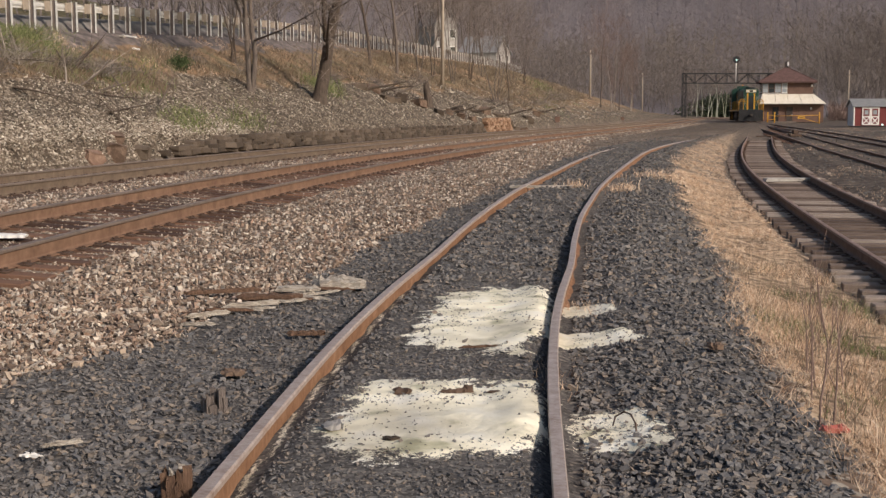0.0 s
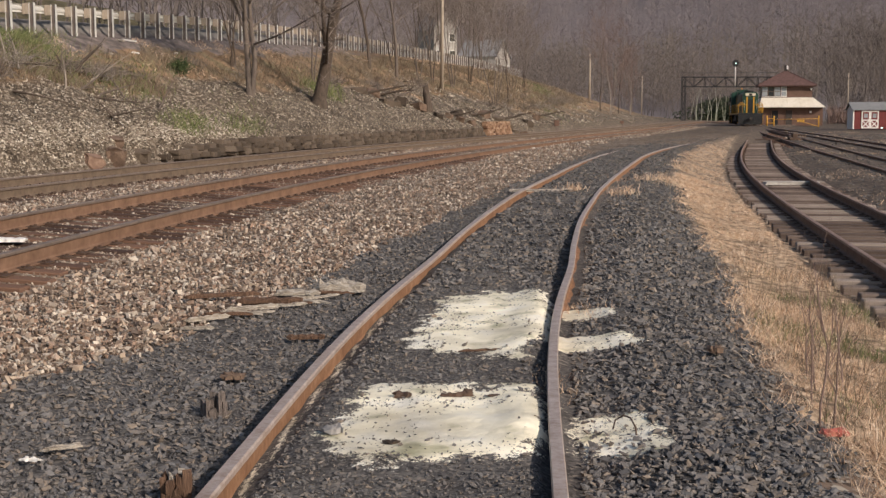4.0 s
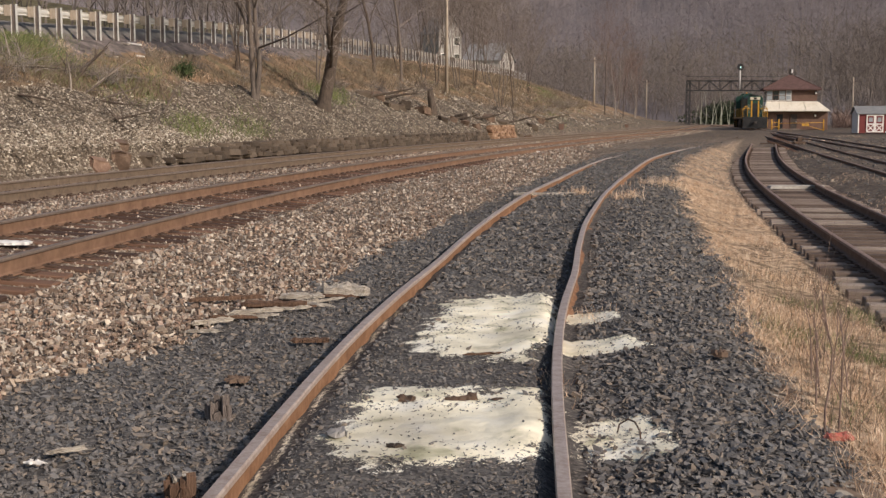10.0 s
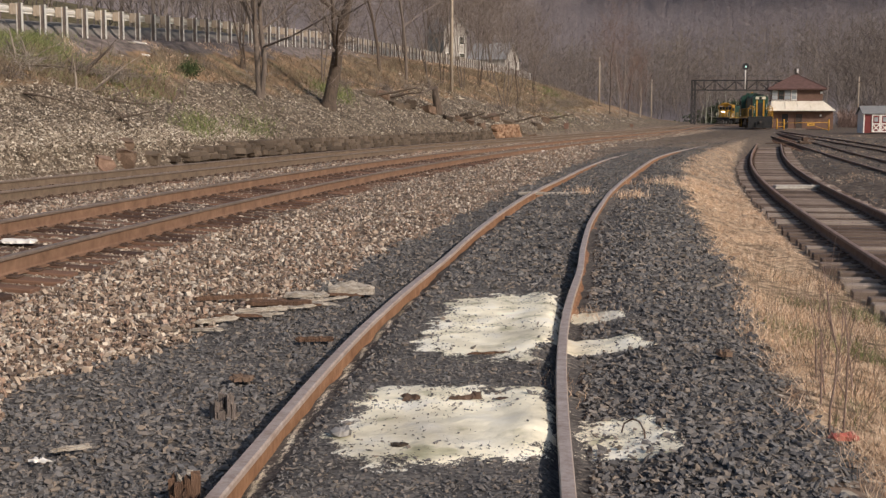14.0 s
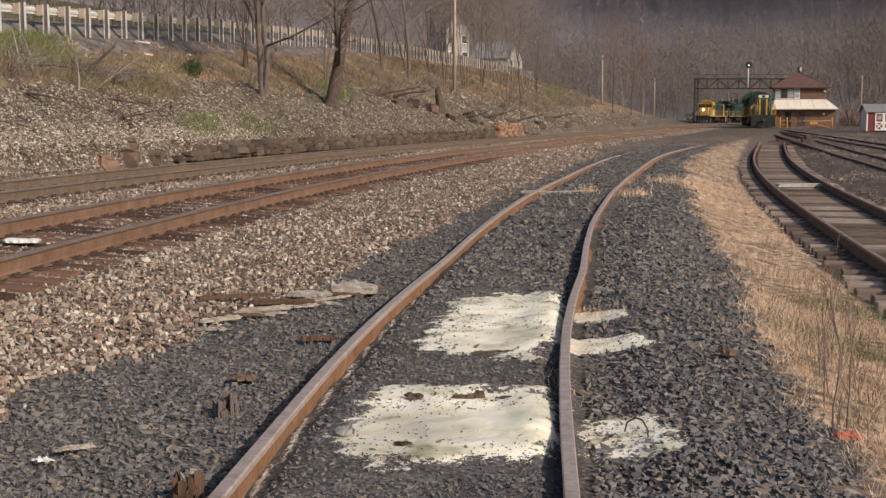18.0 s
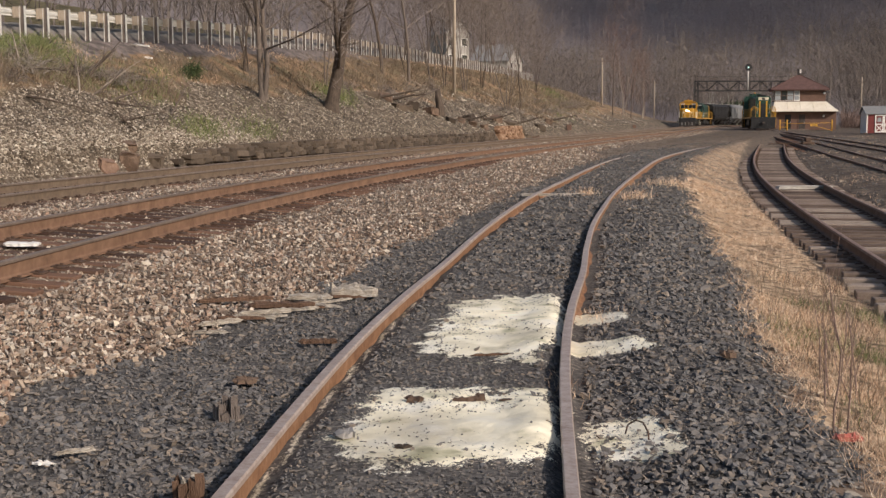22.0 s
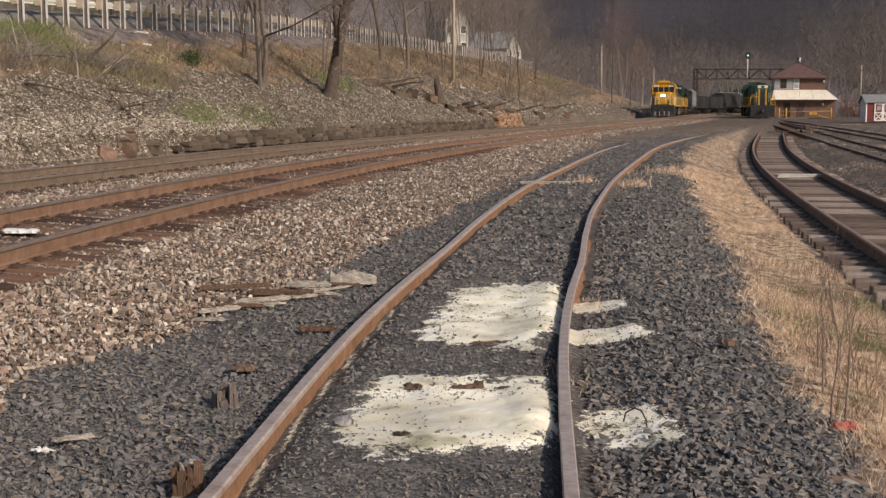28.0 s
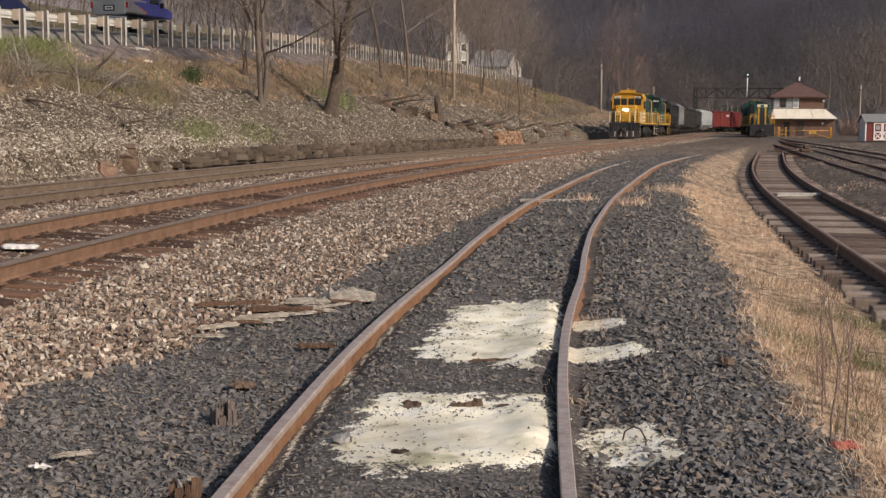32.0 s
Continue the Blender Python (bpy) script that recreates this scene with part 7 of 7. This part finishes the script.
splinter("plank", -1.02, 11.95, 0.5, 0.17, 0.12, 3, "weathered grey split plank beside the siding rail", 1, OLDWOOD, 0.03)
splinter("plank", -1.42, 11.8, 0.42, 0.11, 0.06, 6, "weathered grey split plank on the cinders", 2, OLDWOOD, 0.03)
splinter("plank", -1.6, 11.15, 0.6, 0.1, 0.05, 12, "dark rotten plank on the cinders", 3, ROTTEN, 0.04)
splinter("plank", -1.7, 10.7, 0.5, 0.04, 0.04, 22, "pale splintered wood strip on the cinders", 4, OLDWOOD, 0.05)
splinter("plank", -1.98, 10.15, 0.4, 0.035, 0.04, 40, "pale splintered wood strip on the cinders", 5, OLDWOOD, 0.04)
splinter("plank", -2.05, 11.3, 0.7, 0.05, 0.04, 22, "dark rotten wood strip among the ballast", 6, ROTTEN, 0.05)
splinter("plank", -1.07, 9.48, 0.3, 0.05, 0.04, 5, "dark rotten wood strip on the cinders", 7, ROTTEN, 0.03)
splinter("stick", -2.02, 6.3, 0.2, 0.03, 0.025, 30, "short pale stick on the cinders", 8, OLDWOOD, 0.04, 0, "stick")
splinter("stick", -2.1, 6.05, 0.09, 0.03, 0.02, -10, "small white wood chip on the cinders", 9, WHITE, 0.04, 0, "stick")
splinter("wood_chunk", -0.25, 7.22, 0.1, 0.06, 0.045, -10, "dark rusty lump on the sand", 10, RUST_DARK, 0.0, 0, "debris")
splinter("track_spike", 0.07, 7.25, 0.15, 0.03, 0.03, 14, "rusty track spike lying on the sand", 11, RUST_DARK, 0.0, 0, "spike")
splinter("track_spike", 0.15, 7.3, 0.05, 0.05, 0.045, 14, "rusty spike head lying on the sand", 18, RUST_DARK, 0.0, 0, "spike")
splinter("track_spike", 0.31, 7.26, 0.06, 0.03, 0.015, 0, "small rusty fragment on the sand", 12, RUST_DARK, 0.0, 0, "spike")
splinter("stick", 0.27, 8.7, 0.3, 0.018, 0.018, 14, "thin dark twig on the sand", 13, ROTTEN, 0.005, 0, "stick")
splinter("stone_chip", -0.27, 6.23, 0.08, 0.04, 0.02, 12, "dark stone chip on the sand", 14, WALLSTONE, 0.0, 0, "stone")
splinter("stone_chip", -0.59, 6.42, 0.1, 0.08, 0.045, 30, "pale grey flat stone beside the sand", 19, GREYROCK, 0.0, 0, "stone")
splinter("stone_chip", -1.41, 8.05, 0.15, 0.1, 0.045, 10, "orange-brown sandstone lump on the cinders", 20, BROWNROCK, 0.03, 0, "stone")
splinter("stone_chip", 1.98, 8.7, 0.1, 0.08, 0.05, 0, "tan sandstone lump on the cinders", 23, BROWNROCK, 0.03, 0, "stone")
rnd_wood = random.Random(55)
for k in range(22):
    u = rnd_wood.random()
    splinter("wood_splinter", -1.0 - 1.1 * u + rnd_wood.gauss(0, 0.06), 12.1 - 2.1 * u + rnd_wood.gauss(0, 0.3), rnd_wood.uniform(0.12, 0.5), rnd_wood.uniform(0.015, 0.05), rnd_wood.uniform(0.015, 0.035), 18 + rnd_wood.gauss(0, 22),
             "pale splinter of weathered wood on the cinders" if k % 3 else "dark splinter of rotten wood on the cinders", 700 + k, OLDWOOD if k % 3 else ROTTEN, 0.03, rnd_wood.uniform(-6, 6), "wood splinter")
splinter("plank", 2.15, 25.6, 1.5, 0.16, 0.06, -3, "pale weathered plank across the siding", 15, OLDWOOD, 0.0)
splinter("board", 4.41, 57.4, 0.5, 0.12, 0.08, 10, "small white board on the ballast", 16, WHITE, 0.03)
splinter("paper", -5.15, 14.35, 0.42, 0.2, 0.05, 5, "crumpled white paper between the main rails", 17, WHITE, 0.05, 0, "paper")


def tie_stub(x, y, w, d, h, label, seed, turn, wood=None):
    rnd = random.Random(seed)
    t = thing("post_stump", pose(x, y, gz(x, y) - 0.06, 0, 0, turn), label, "wooden stump", "wooden stumps")
    for i in range(5):
        for j in range(3):
            u, v = -w / 2 + w * (i + 0.5) / 5, -d / 2 + d * (j + 0.5) / 3
            bm = bmesh.new()
            vs = box(bm, u - w / 10, u + w / 10, v - d / 6, v + d / 6, 0, h * rnd.uniform(0.5, 1.05))
            for q in vs:
                if q.co.z > 0.05:
                    q.co += Vector((rnd.uniform(-0.012, 0.012), rnd.uniform(-0.012, 0.012), rnd.uniform(-0.03, 0.02)))
            part("splinter", bm, (wood or ROTTEN) if rnd.random() < 0.8 else OLDWOOD if wood is None else wood, t)


tie_stub(-1.24, 5.5, 0.13, 0.11, 0.21, "broken rotten brown post stump beside the siding", 3, 10)
tie_stub(-1.37, 7.15, 0.13, 0.11, 0.2, "splintered grey post stump beside the siding", 5, 25, GREYROT)


def red_scrap():
    t = splinter("plastic_scrap", 2.17, 6.6, 0.15, 0.07, 0.04, 10, "crumpled red plastic scrap at the grass edge", 21, PLASTIC_RED, 0.02, 0, "litter")
    return t


red_scrap()


def weed(x, y, h, label, seed):
    rnd = random.Random(seed)
    t = thing("weed", pose(x, y, gz(x, y)), label, "weed", "tall weeds")
    out = {}
    grow(rnd, (0, 0, -0.02), (rnd.uniform(-0.1, 0.05), 0, 1), h, 0.0075, 1, out, 0.45, 0.3, (3, 4), 6, 0.2)
    tubes("stalk", out[1], RED_TWIG, t, "", 5, "stuff")
    tubes("crown", out[0], RED_TWIG, t, "", 4, "stuff")
    tips = np.array([c[1] for c in out[0]] * 3)
    rng = np.random.default_rng(seed)
    ribbons("leaves", tips, tips + rng.normal(0, 0.018, tips.shape), 0.012, 0.004, GREENERY, "tiny young green leaves", seed, 0.05, "stuff", "", t)


for k, (x, y, h) in enumerate(((2.14, 6.75, 1.0), (2.3, 7.0, 0.75), (2.62, 8.6, 0.6), (2.35, 7.6, 0.5), (3.0, 9.6, 0.6), (2.5, 8.0, 0.45), (3.3, 10.4, 0.55), (2.75, 8.2, 0.6), (2.9, 9.0, 0.5))):
    weed(x, y, h, "thin reddish weed stalk with few leaves in dry grass", 300 + k)


def wire():
    t = thing("wire", pose(1.0, 6.68, gz(1.0, 6.68) + 0.01), "bent rusty wire lying on the sand", "wire")
    pts = [(-0.03, 0.1, 0.0), (-0.02, 0.09, 0.05), (0.02, 0.04, 0.09), (0.05, -0.02, 0.09), (0.07, -0.08, 0.05), (0.07, -0.11, 0.0)]
    tubes("strand", [(a, b, 0.005, 0.005) for a, b in zip(pts, pts[1:])], RUST_DARK, t, "", 6)


wire()


# ---- yard things ----
def slab():
    bm = rough_block(7, 1.5, 0.5, 0.1, 0.1)
    o = part("concrete_slab", bm, mat("pale_concrete", two((0.32, 0.29, 0.25), (0.5, 0.46, 0.41)), 4.0, 0.9), None, "pale concrete slab lying between the yard rails", False, "", "slab")
    o.matrix_basis = pose(9.75, 34.3, float(yard_top(34.3)) - 0.12, 0, 0, 8)


slab()


def switch_stand(x, y):
    t = thing("switch_stand", pose(x, y, gz(x, y)), "rusty low switch stand beside the yard track", "switch stand")
    blk("base", t, RUST_DARK, -0.4, 0.4, -0.25, 0.25, 0, 0.18, 0.03)
    blk("case", t, RUST_DARK, -0.18, 0.18, -0.2, 0.2, 0.18, 0.45, 0.04)
    bar("lever", t, RUST_DARK, (0.1, 0, 0.4), (0.7, 0, 0.3), 0.03, 6)
    bar("throw_rod", t, RUST_DARK, (-0.3, 0, 0.08), (-2.6, 0.2, 0.02), 0.03, 6)


switch_stand(23.9, 83.0)


def tie_pile(x, y, turn):
    t = thing("tie_pile", pose(x, y, gz(x, y), 0, 0, turn), "small pile of old dark railway ties", "tie pile", "tie piles")
    for i in range(3):
        blk("tie", t, TIE, -1.2, 1.2, i * 0.3, i * 0.3 + 0.24, 0, 0.2, 0.015)
    blk("tie", t, TIE_DARK, -1.1, 1.2, 0.15, 0.4, 0.2, 0.4, 0.015)


tie_pile(23.5, 58.0, -10)


def marker(x, y, h, label):
    t = thing("marker_post", pose(x, y, gz(x, y) - 0.1), label, "marker post", "marker posts")
    blk("post", t, POSTGREY, -0.2, 0.2, -0.15, 0.15, 0, h * 0.45, 0.02)
    blk("head", t, BROWN, -0.22, 0.22, -0.16, 0.16, h * 0.5, h, 0.03)
    bar("stem", t, POSTGREY, (0, 0, h * 0.44), (0, 0, h * 0.52), 0.06, 6)


marker(10.43, 111.8, 1.05, "low dark signal marker beside the main line")
marker(23.9, 163.0, 0.8, "low dark signal marker beside the main line")


# ---- houses above the road ----
def house(x, y, z, w, d, h, roof_h, turn, label, wall, roof_m):
    t = thing("house", pose(x, y, z, 0, 0, turn), label, "house", "houses")
    blk("wall", t, wall, -w / 2, w / 2, -d / 2, d / 2, -2, h, 0.0)
    bm = bmesh.new()
    o = 0.35
    prism(bm, [(-w / 2 - o, h - 0.1), (0, h + roof_h), (w / 2 + o, h - 0.1), (w / 2 + o, h - 0.3), (0, h + roof_h - 0.2), (-w / 2 - o, h - 0.3)], -d / 2 - o, d / 2 + o)
    r = part("roof", bm, roof_m, t)
    bm = bmesh.new()
    prism(bm, [(-w / 2, h - 0.02), (w / 2, h - 0.02), (0, h + roof_h - 0.15)], -d / 2 + 0.02, d / 2 - 0.02)
    part("gable", bm, wall, t)
    blk("chimney", r, ROOF_RED, -0.35, 0.35, 0.5, 1.2, h + roof_h * 0.6, h + roof_h + 0.9, 0.02)
    for fl in range(max(1, int(h // 2.7))):
        for k in (-0.28, 0.28):
            f = blk("window", t, WHITE, k * w - 0.55, k * w + 0.55, -d / 2 - 0.06, -d / 2 + 0.02, 0.8 + fl * 2.7, 2.2 + fl * 2.7, 0.01)
            blk("pane", f, GLASS, k * w - 0.45, k * w + 0.45, -d / 2 - 0.08, -d / 2 - 0.05, 0.9 + fl * 2.7, 2.1 + fl * 2.7)
            f = blk("window", t, WHITE, w / 2 - 0.02, w / 2 + 0.06, k * d - 0.55, k * d + 0.55, 0.8 + fl * 2.7, 2.2 + fl * 2.7, 0.01)
            blk("pane", f, GLASS, w / 2 + 0.05, w / 2 + 0.08, k * d - 0.45, k * d + 0.45, 0.9 + fl * 2.7, 2.1 + fl * 2.7)
    return t


# white darkened in the colour to stand for twigs veiling the houses
OFFWHITE = mat("dimmed_white_boards", two((0.3, 0.28, 0.25), (0.42, 0.39, 0.35)), 1.5, 0.85)
house(-0.9, 205.0, 10.3, 4.2, 6.0, 5.6, 3.2, 28, "white two-storey clapboard house with steep gable behind trees", OFFWHITE, GREY_CAR)
house(9.0, 262.0, 11.6, 10.0, 8.0, 2.6, 3.6, 70, "low white house with pale roof behind trees", OFFWHITE, GREY_CAR)


# ---- traffic on the road ----
SILVER = mat("silver_grey_paint", two((0.3, 0.3, 0.31), (0.4, 0.4, 0.41)), 1.0, 0.35, 0.4, 0.05)
BLUE = mat("blue_paint", two((0.05, 0.06, 0.26), (0.09, 0.1, 0.38)), 1.0, 0.35)
TYRE = mat("tyre_rubber", two((0.012, 0.012, 0.012), (0.03, 0.03, 0.03)), 6.0, 0.9)
TAIL = mat("red_tail_lamp", two((0.28, 0.012, 0.012), (0.4, 0.03, 0.025)), 2.0, 0.25)
CHROME = mat("chrome", two((0.6, 0.6, 0.6), (0.75, 0.75, 0.75)), 2.0, 0.2, 0.9, 0)


def road_wheel(t, x, y, r):
    bm = bmesh.new()
    rod(bm, (x - 0.13, y, r), (x + 0.13, y, r), r, n=20)
    w = part("wheel", bm, TYRE, t)
    bm = bmesh.new()
    s = 1 if x > 0 else -1
    rod(bm, (x + s * 0.10, y, r), (x + s * 0.14, y, r), r * 0.62, n=14)
    part("rim", bm, CHROME, w, "bright wheel rim")
    return w


def pickup():
    """Faces +y; tailgate at y = 0."""
    t = thing("pickup_truck", Matrix(), "silver pickup truck with blue and orange side stripes", "pickup truck")
    bm = bmesh.new()
    box(bm, -0.95, 0.95, 0.0, 2.2, 0.9, 1.6, 0.06)
    part("cargo_bed", bm, SILVER, t)
    bm = bmesh.new()
    prof = [(2.2, 0.88), (5.5, 0.88), (5.55, 1.3), (4.35, 1.4), (3.75, 2.0), (2.45, 2.02), (2.2, 1.5)]
    a = [bm.verts.new((-0.93, y, z)) for y, z in prof]
    b = [bm.verts.new((0.93, y, z)) for y, z in prof]
    bm.faces.new(a)
    bm.faces.new(b)
    for i in range(len(prof)):
        j = (i + 1) % len(prof)
        bm.faces.new((a[i], a[j], b[j], b[i]))
    bmesh.ops.bevel(bm, geom=list(bm.edges), offset=0.05, segments=1, affect="EDGES")
    part("cab", bm, BLUE, t, "deep blue cab")
    tg = blk("tailgate", t, SILVER, -0.82, 0.82, -0.05, 0.01, 0.82, 1.45, 0.03)
    blk("number_plate", tg, WHITE, -0.2, 0.2, -0.07, -0.05, 1.05, 1.22)
    blk("plate_bar", tg, BLACK, -0.14, 0.14, -0.078, -0.07, 1.1, 1.17)
    blk("plate_surround", tg, BLACK, -0.28, 0.28, -0.062, -0.045, 0.99, 1.27)
    for s in (-1, 1):
        blk("tail_lamp", t, TAIL, s * 0.89 - 0.05, s * 0.89 + 0.05, -0.04, 0.03, 1.12, 1.4, 0.01)
        for k, m in ((0, mat("orange_stripe", two((0.6, 0.15, 0.06), (0.7, 0.2, 0.1)), 2.0, 0.4)), (1, BLUE)):
            bm = bmesh.new()
            q = [bm.verts.new((s * (0.957 + 0.004 * k), y, z)) for y, z in ((0.5, 1.42 - 0.02 * k), (2.2, 0.95 + 0.1 * k), (2.2, 1.1 + 0.37 * k), (0.7 + 0.3 * k, 1.48))]
            bm.faces.new(q)
            e = bmesh.ops.extrude_face_region(bm, geom=bm.faces[:])
            bmesh.ops.translate(bm, vec=(s * 0.004, 0, 0), verts=[g for g in e["geom"] if isinstance(g, bmesh.types.BMVert)])
            part("side_stripe", bm, m, t)
        blk("side_glass", t, GLASS, s * 0.935 - 0.01, s * 0.935 + 0.01, 2.6, 3.7, 1.5, 1.9)
        blk("mirror", t, BLACK, s * 1.08 - 0.1, s * 1.08 + 0.1, 3.75, 3.85, 1.35, 1.6, 0.02)
        blk("mud_flap", t, TYRE, s * 0.8 - 0.14, s * 0.8 + 0.14, 0.55, 0.58, 0.15, 0.7)
    blk("rear_window", t, GLASS, -0.7, 0.7, 2.28, 2.32, 1.55, 1.95)
    bp = blk("rear_bumper", t, CHROME, -0.92, 0.92, -0.22, -0.06, 0.52, 0.74, 0.03)
    blk("tow_hitch", bp, BLACK, -0.05, 0.05, -0.36, -0.2, 0.42, 0.52)
    blk("chassis", t, BLACK, -0.7, 0.7, 0.1, 5.3, 0.42, 0.74)
    bar("exhaust", t, RUST_DARK, (0.5, 0.0, 0.4), (0.5, 2.0, 0.42), 0.04, 8)
    for x in (-0.82, 0.82):
        for y in (1.1, 4.5):
            road_wheel(t, x, y, 0.4)
    return t


def saloon():
    """Faces +y; nose at y = 0."""
    t = thing("car", Matrix(), "dark blue car with bright wheel rims on the road", "car")
    prof = [(-4.6, 0.35), (0.0, 0.35), (0.02, 0.7), (-1.1, 0.95), (-1.8, 1.45), (-3.3, 1.48), (-4.0, 1.05), (-4.6, 0.98)]
    bm = bmesh.new()
    a = [bm.verts.new((-0.88, y, z)) for y, z in prof]
    b = [bm.verts.new((0.88, y, z)) for y, z in prof]
    bm.faces.new(a)
    bm.faces.new(b)
    for i in range(len(prof)):
        j = (i + 1) % len(prof)
        bm.faces.new((a[i], a[j], b[j], b[i]))
    bmesh.ops.bevel(bm, geom=list(bm.edges), offset=0.07, segments=2, affect="EDGES")
    part("body", bm, mat("navy_paint", two((0.01, 0.013, 0.04), (0.02, 0.025, 0.07)), 1.0, 0.35), t)
    for s in (-1, 1):
        blk("side_glass", t, GLASS, s * 0.885 - 0.01, s * 0.885 + 0.01, -3.4, -1.75, 1.02, 1.38)
        blk("headlight", t, PALE_GLASS, s * 0.65 - 0.15, s * 0.65 + 0.15, -0.02, 0.04, 0.58, 0.72, 0.02)
    blk("windscreen", t, GLASS, -0.72, 0.72, -1.52, -1.42, 1.0, 1.35, 0.02)
    blk("bumper", t, BLACK, -0.86, 0.86, -0.05, 0.08, 0.3, 0.5, 0.04)
    for x in (-0.78, 0.78):
        for y in (-0.85, -3.6):
            road_wheel(t, x, y, 0.32)
    return t


TRUCK, CAR = pickup(), saloon()
SPEED = 4.7


def lane_pose(y):
    x = float(guard_x(y)) - 2.95
    return Matrix.Translation((x, y, float(road_z(y)) + 0.5)) @ pose(0, 0, 0, 1.5, 0, -math.degrees(math.atan(0.1616)))


def run_traffic():
    for ob, y31 in ((TRUCK, 54.1), (CAR, 45.0)):
        walk(ob, [(t, lane_pose(y31 + SPEED * (t - 31))) for t in (0, 4, 8, 12, 16, 20, 22, 24, 26, 28, 30, 31, 32)])

# ---- pieces: ties ----
ties(near_main, near_main_x, 6.0, 48, lambda y: MAIN_Z + 0 * y, 0.09, 0.5, TIE_DARK, 2.6, 0.195)
ties(far_main, main_x, 15.0, 50, lambda y: FAR_Z + 0 * y, 0.012, 0.5, TIE_DARK, 2.6, 0.195)
ties(yard_lead, yard_x, 5.0, 79, yard_top, 0, 0.54, TIE, 2.6, 0.175, 0.2)
ties(loco_road, loco_road_x, 40.0, 160, lambda y: yard_top(y) + 0.02, 0, 0.7, TIE_DARK)
ties(runaround, runaround_x, 30.0, 130, lambda y: yard_top(y) + 0.01, 0, 0.6, TIE_DARK)


# ---- everything that moves ----
def motions():
    run_train()
    run_cloud()
    run_traffic()


motions()
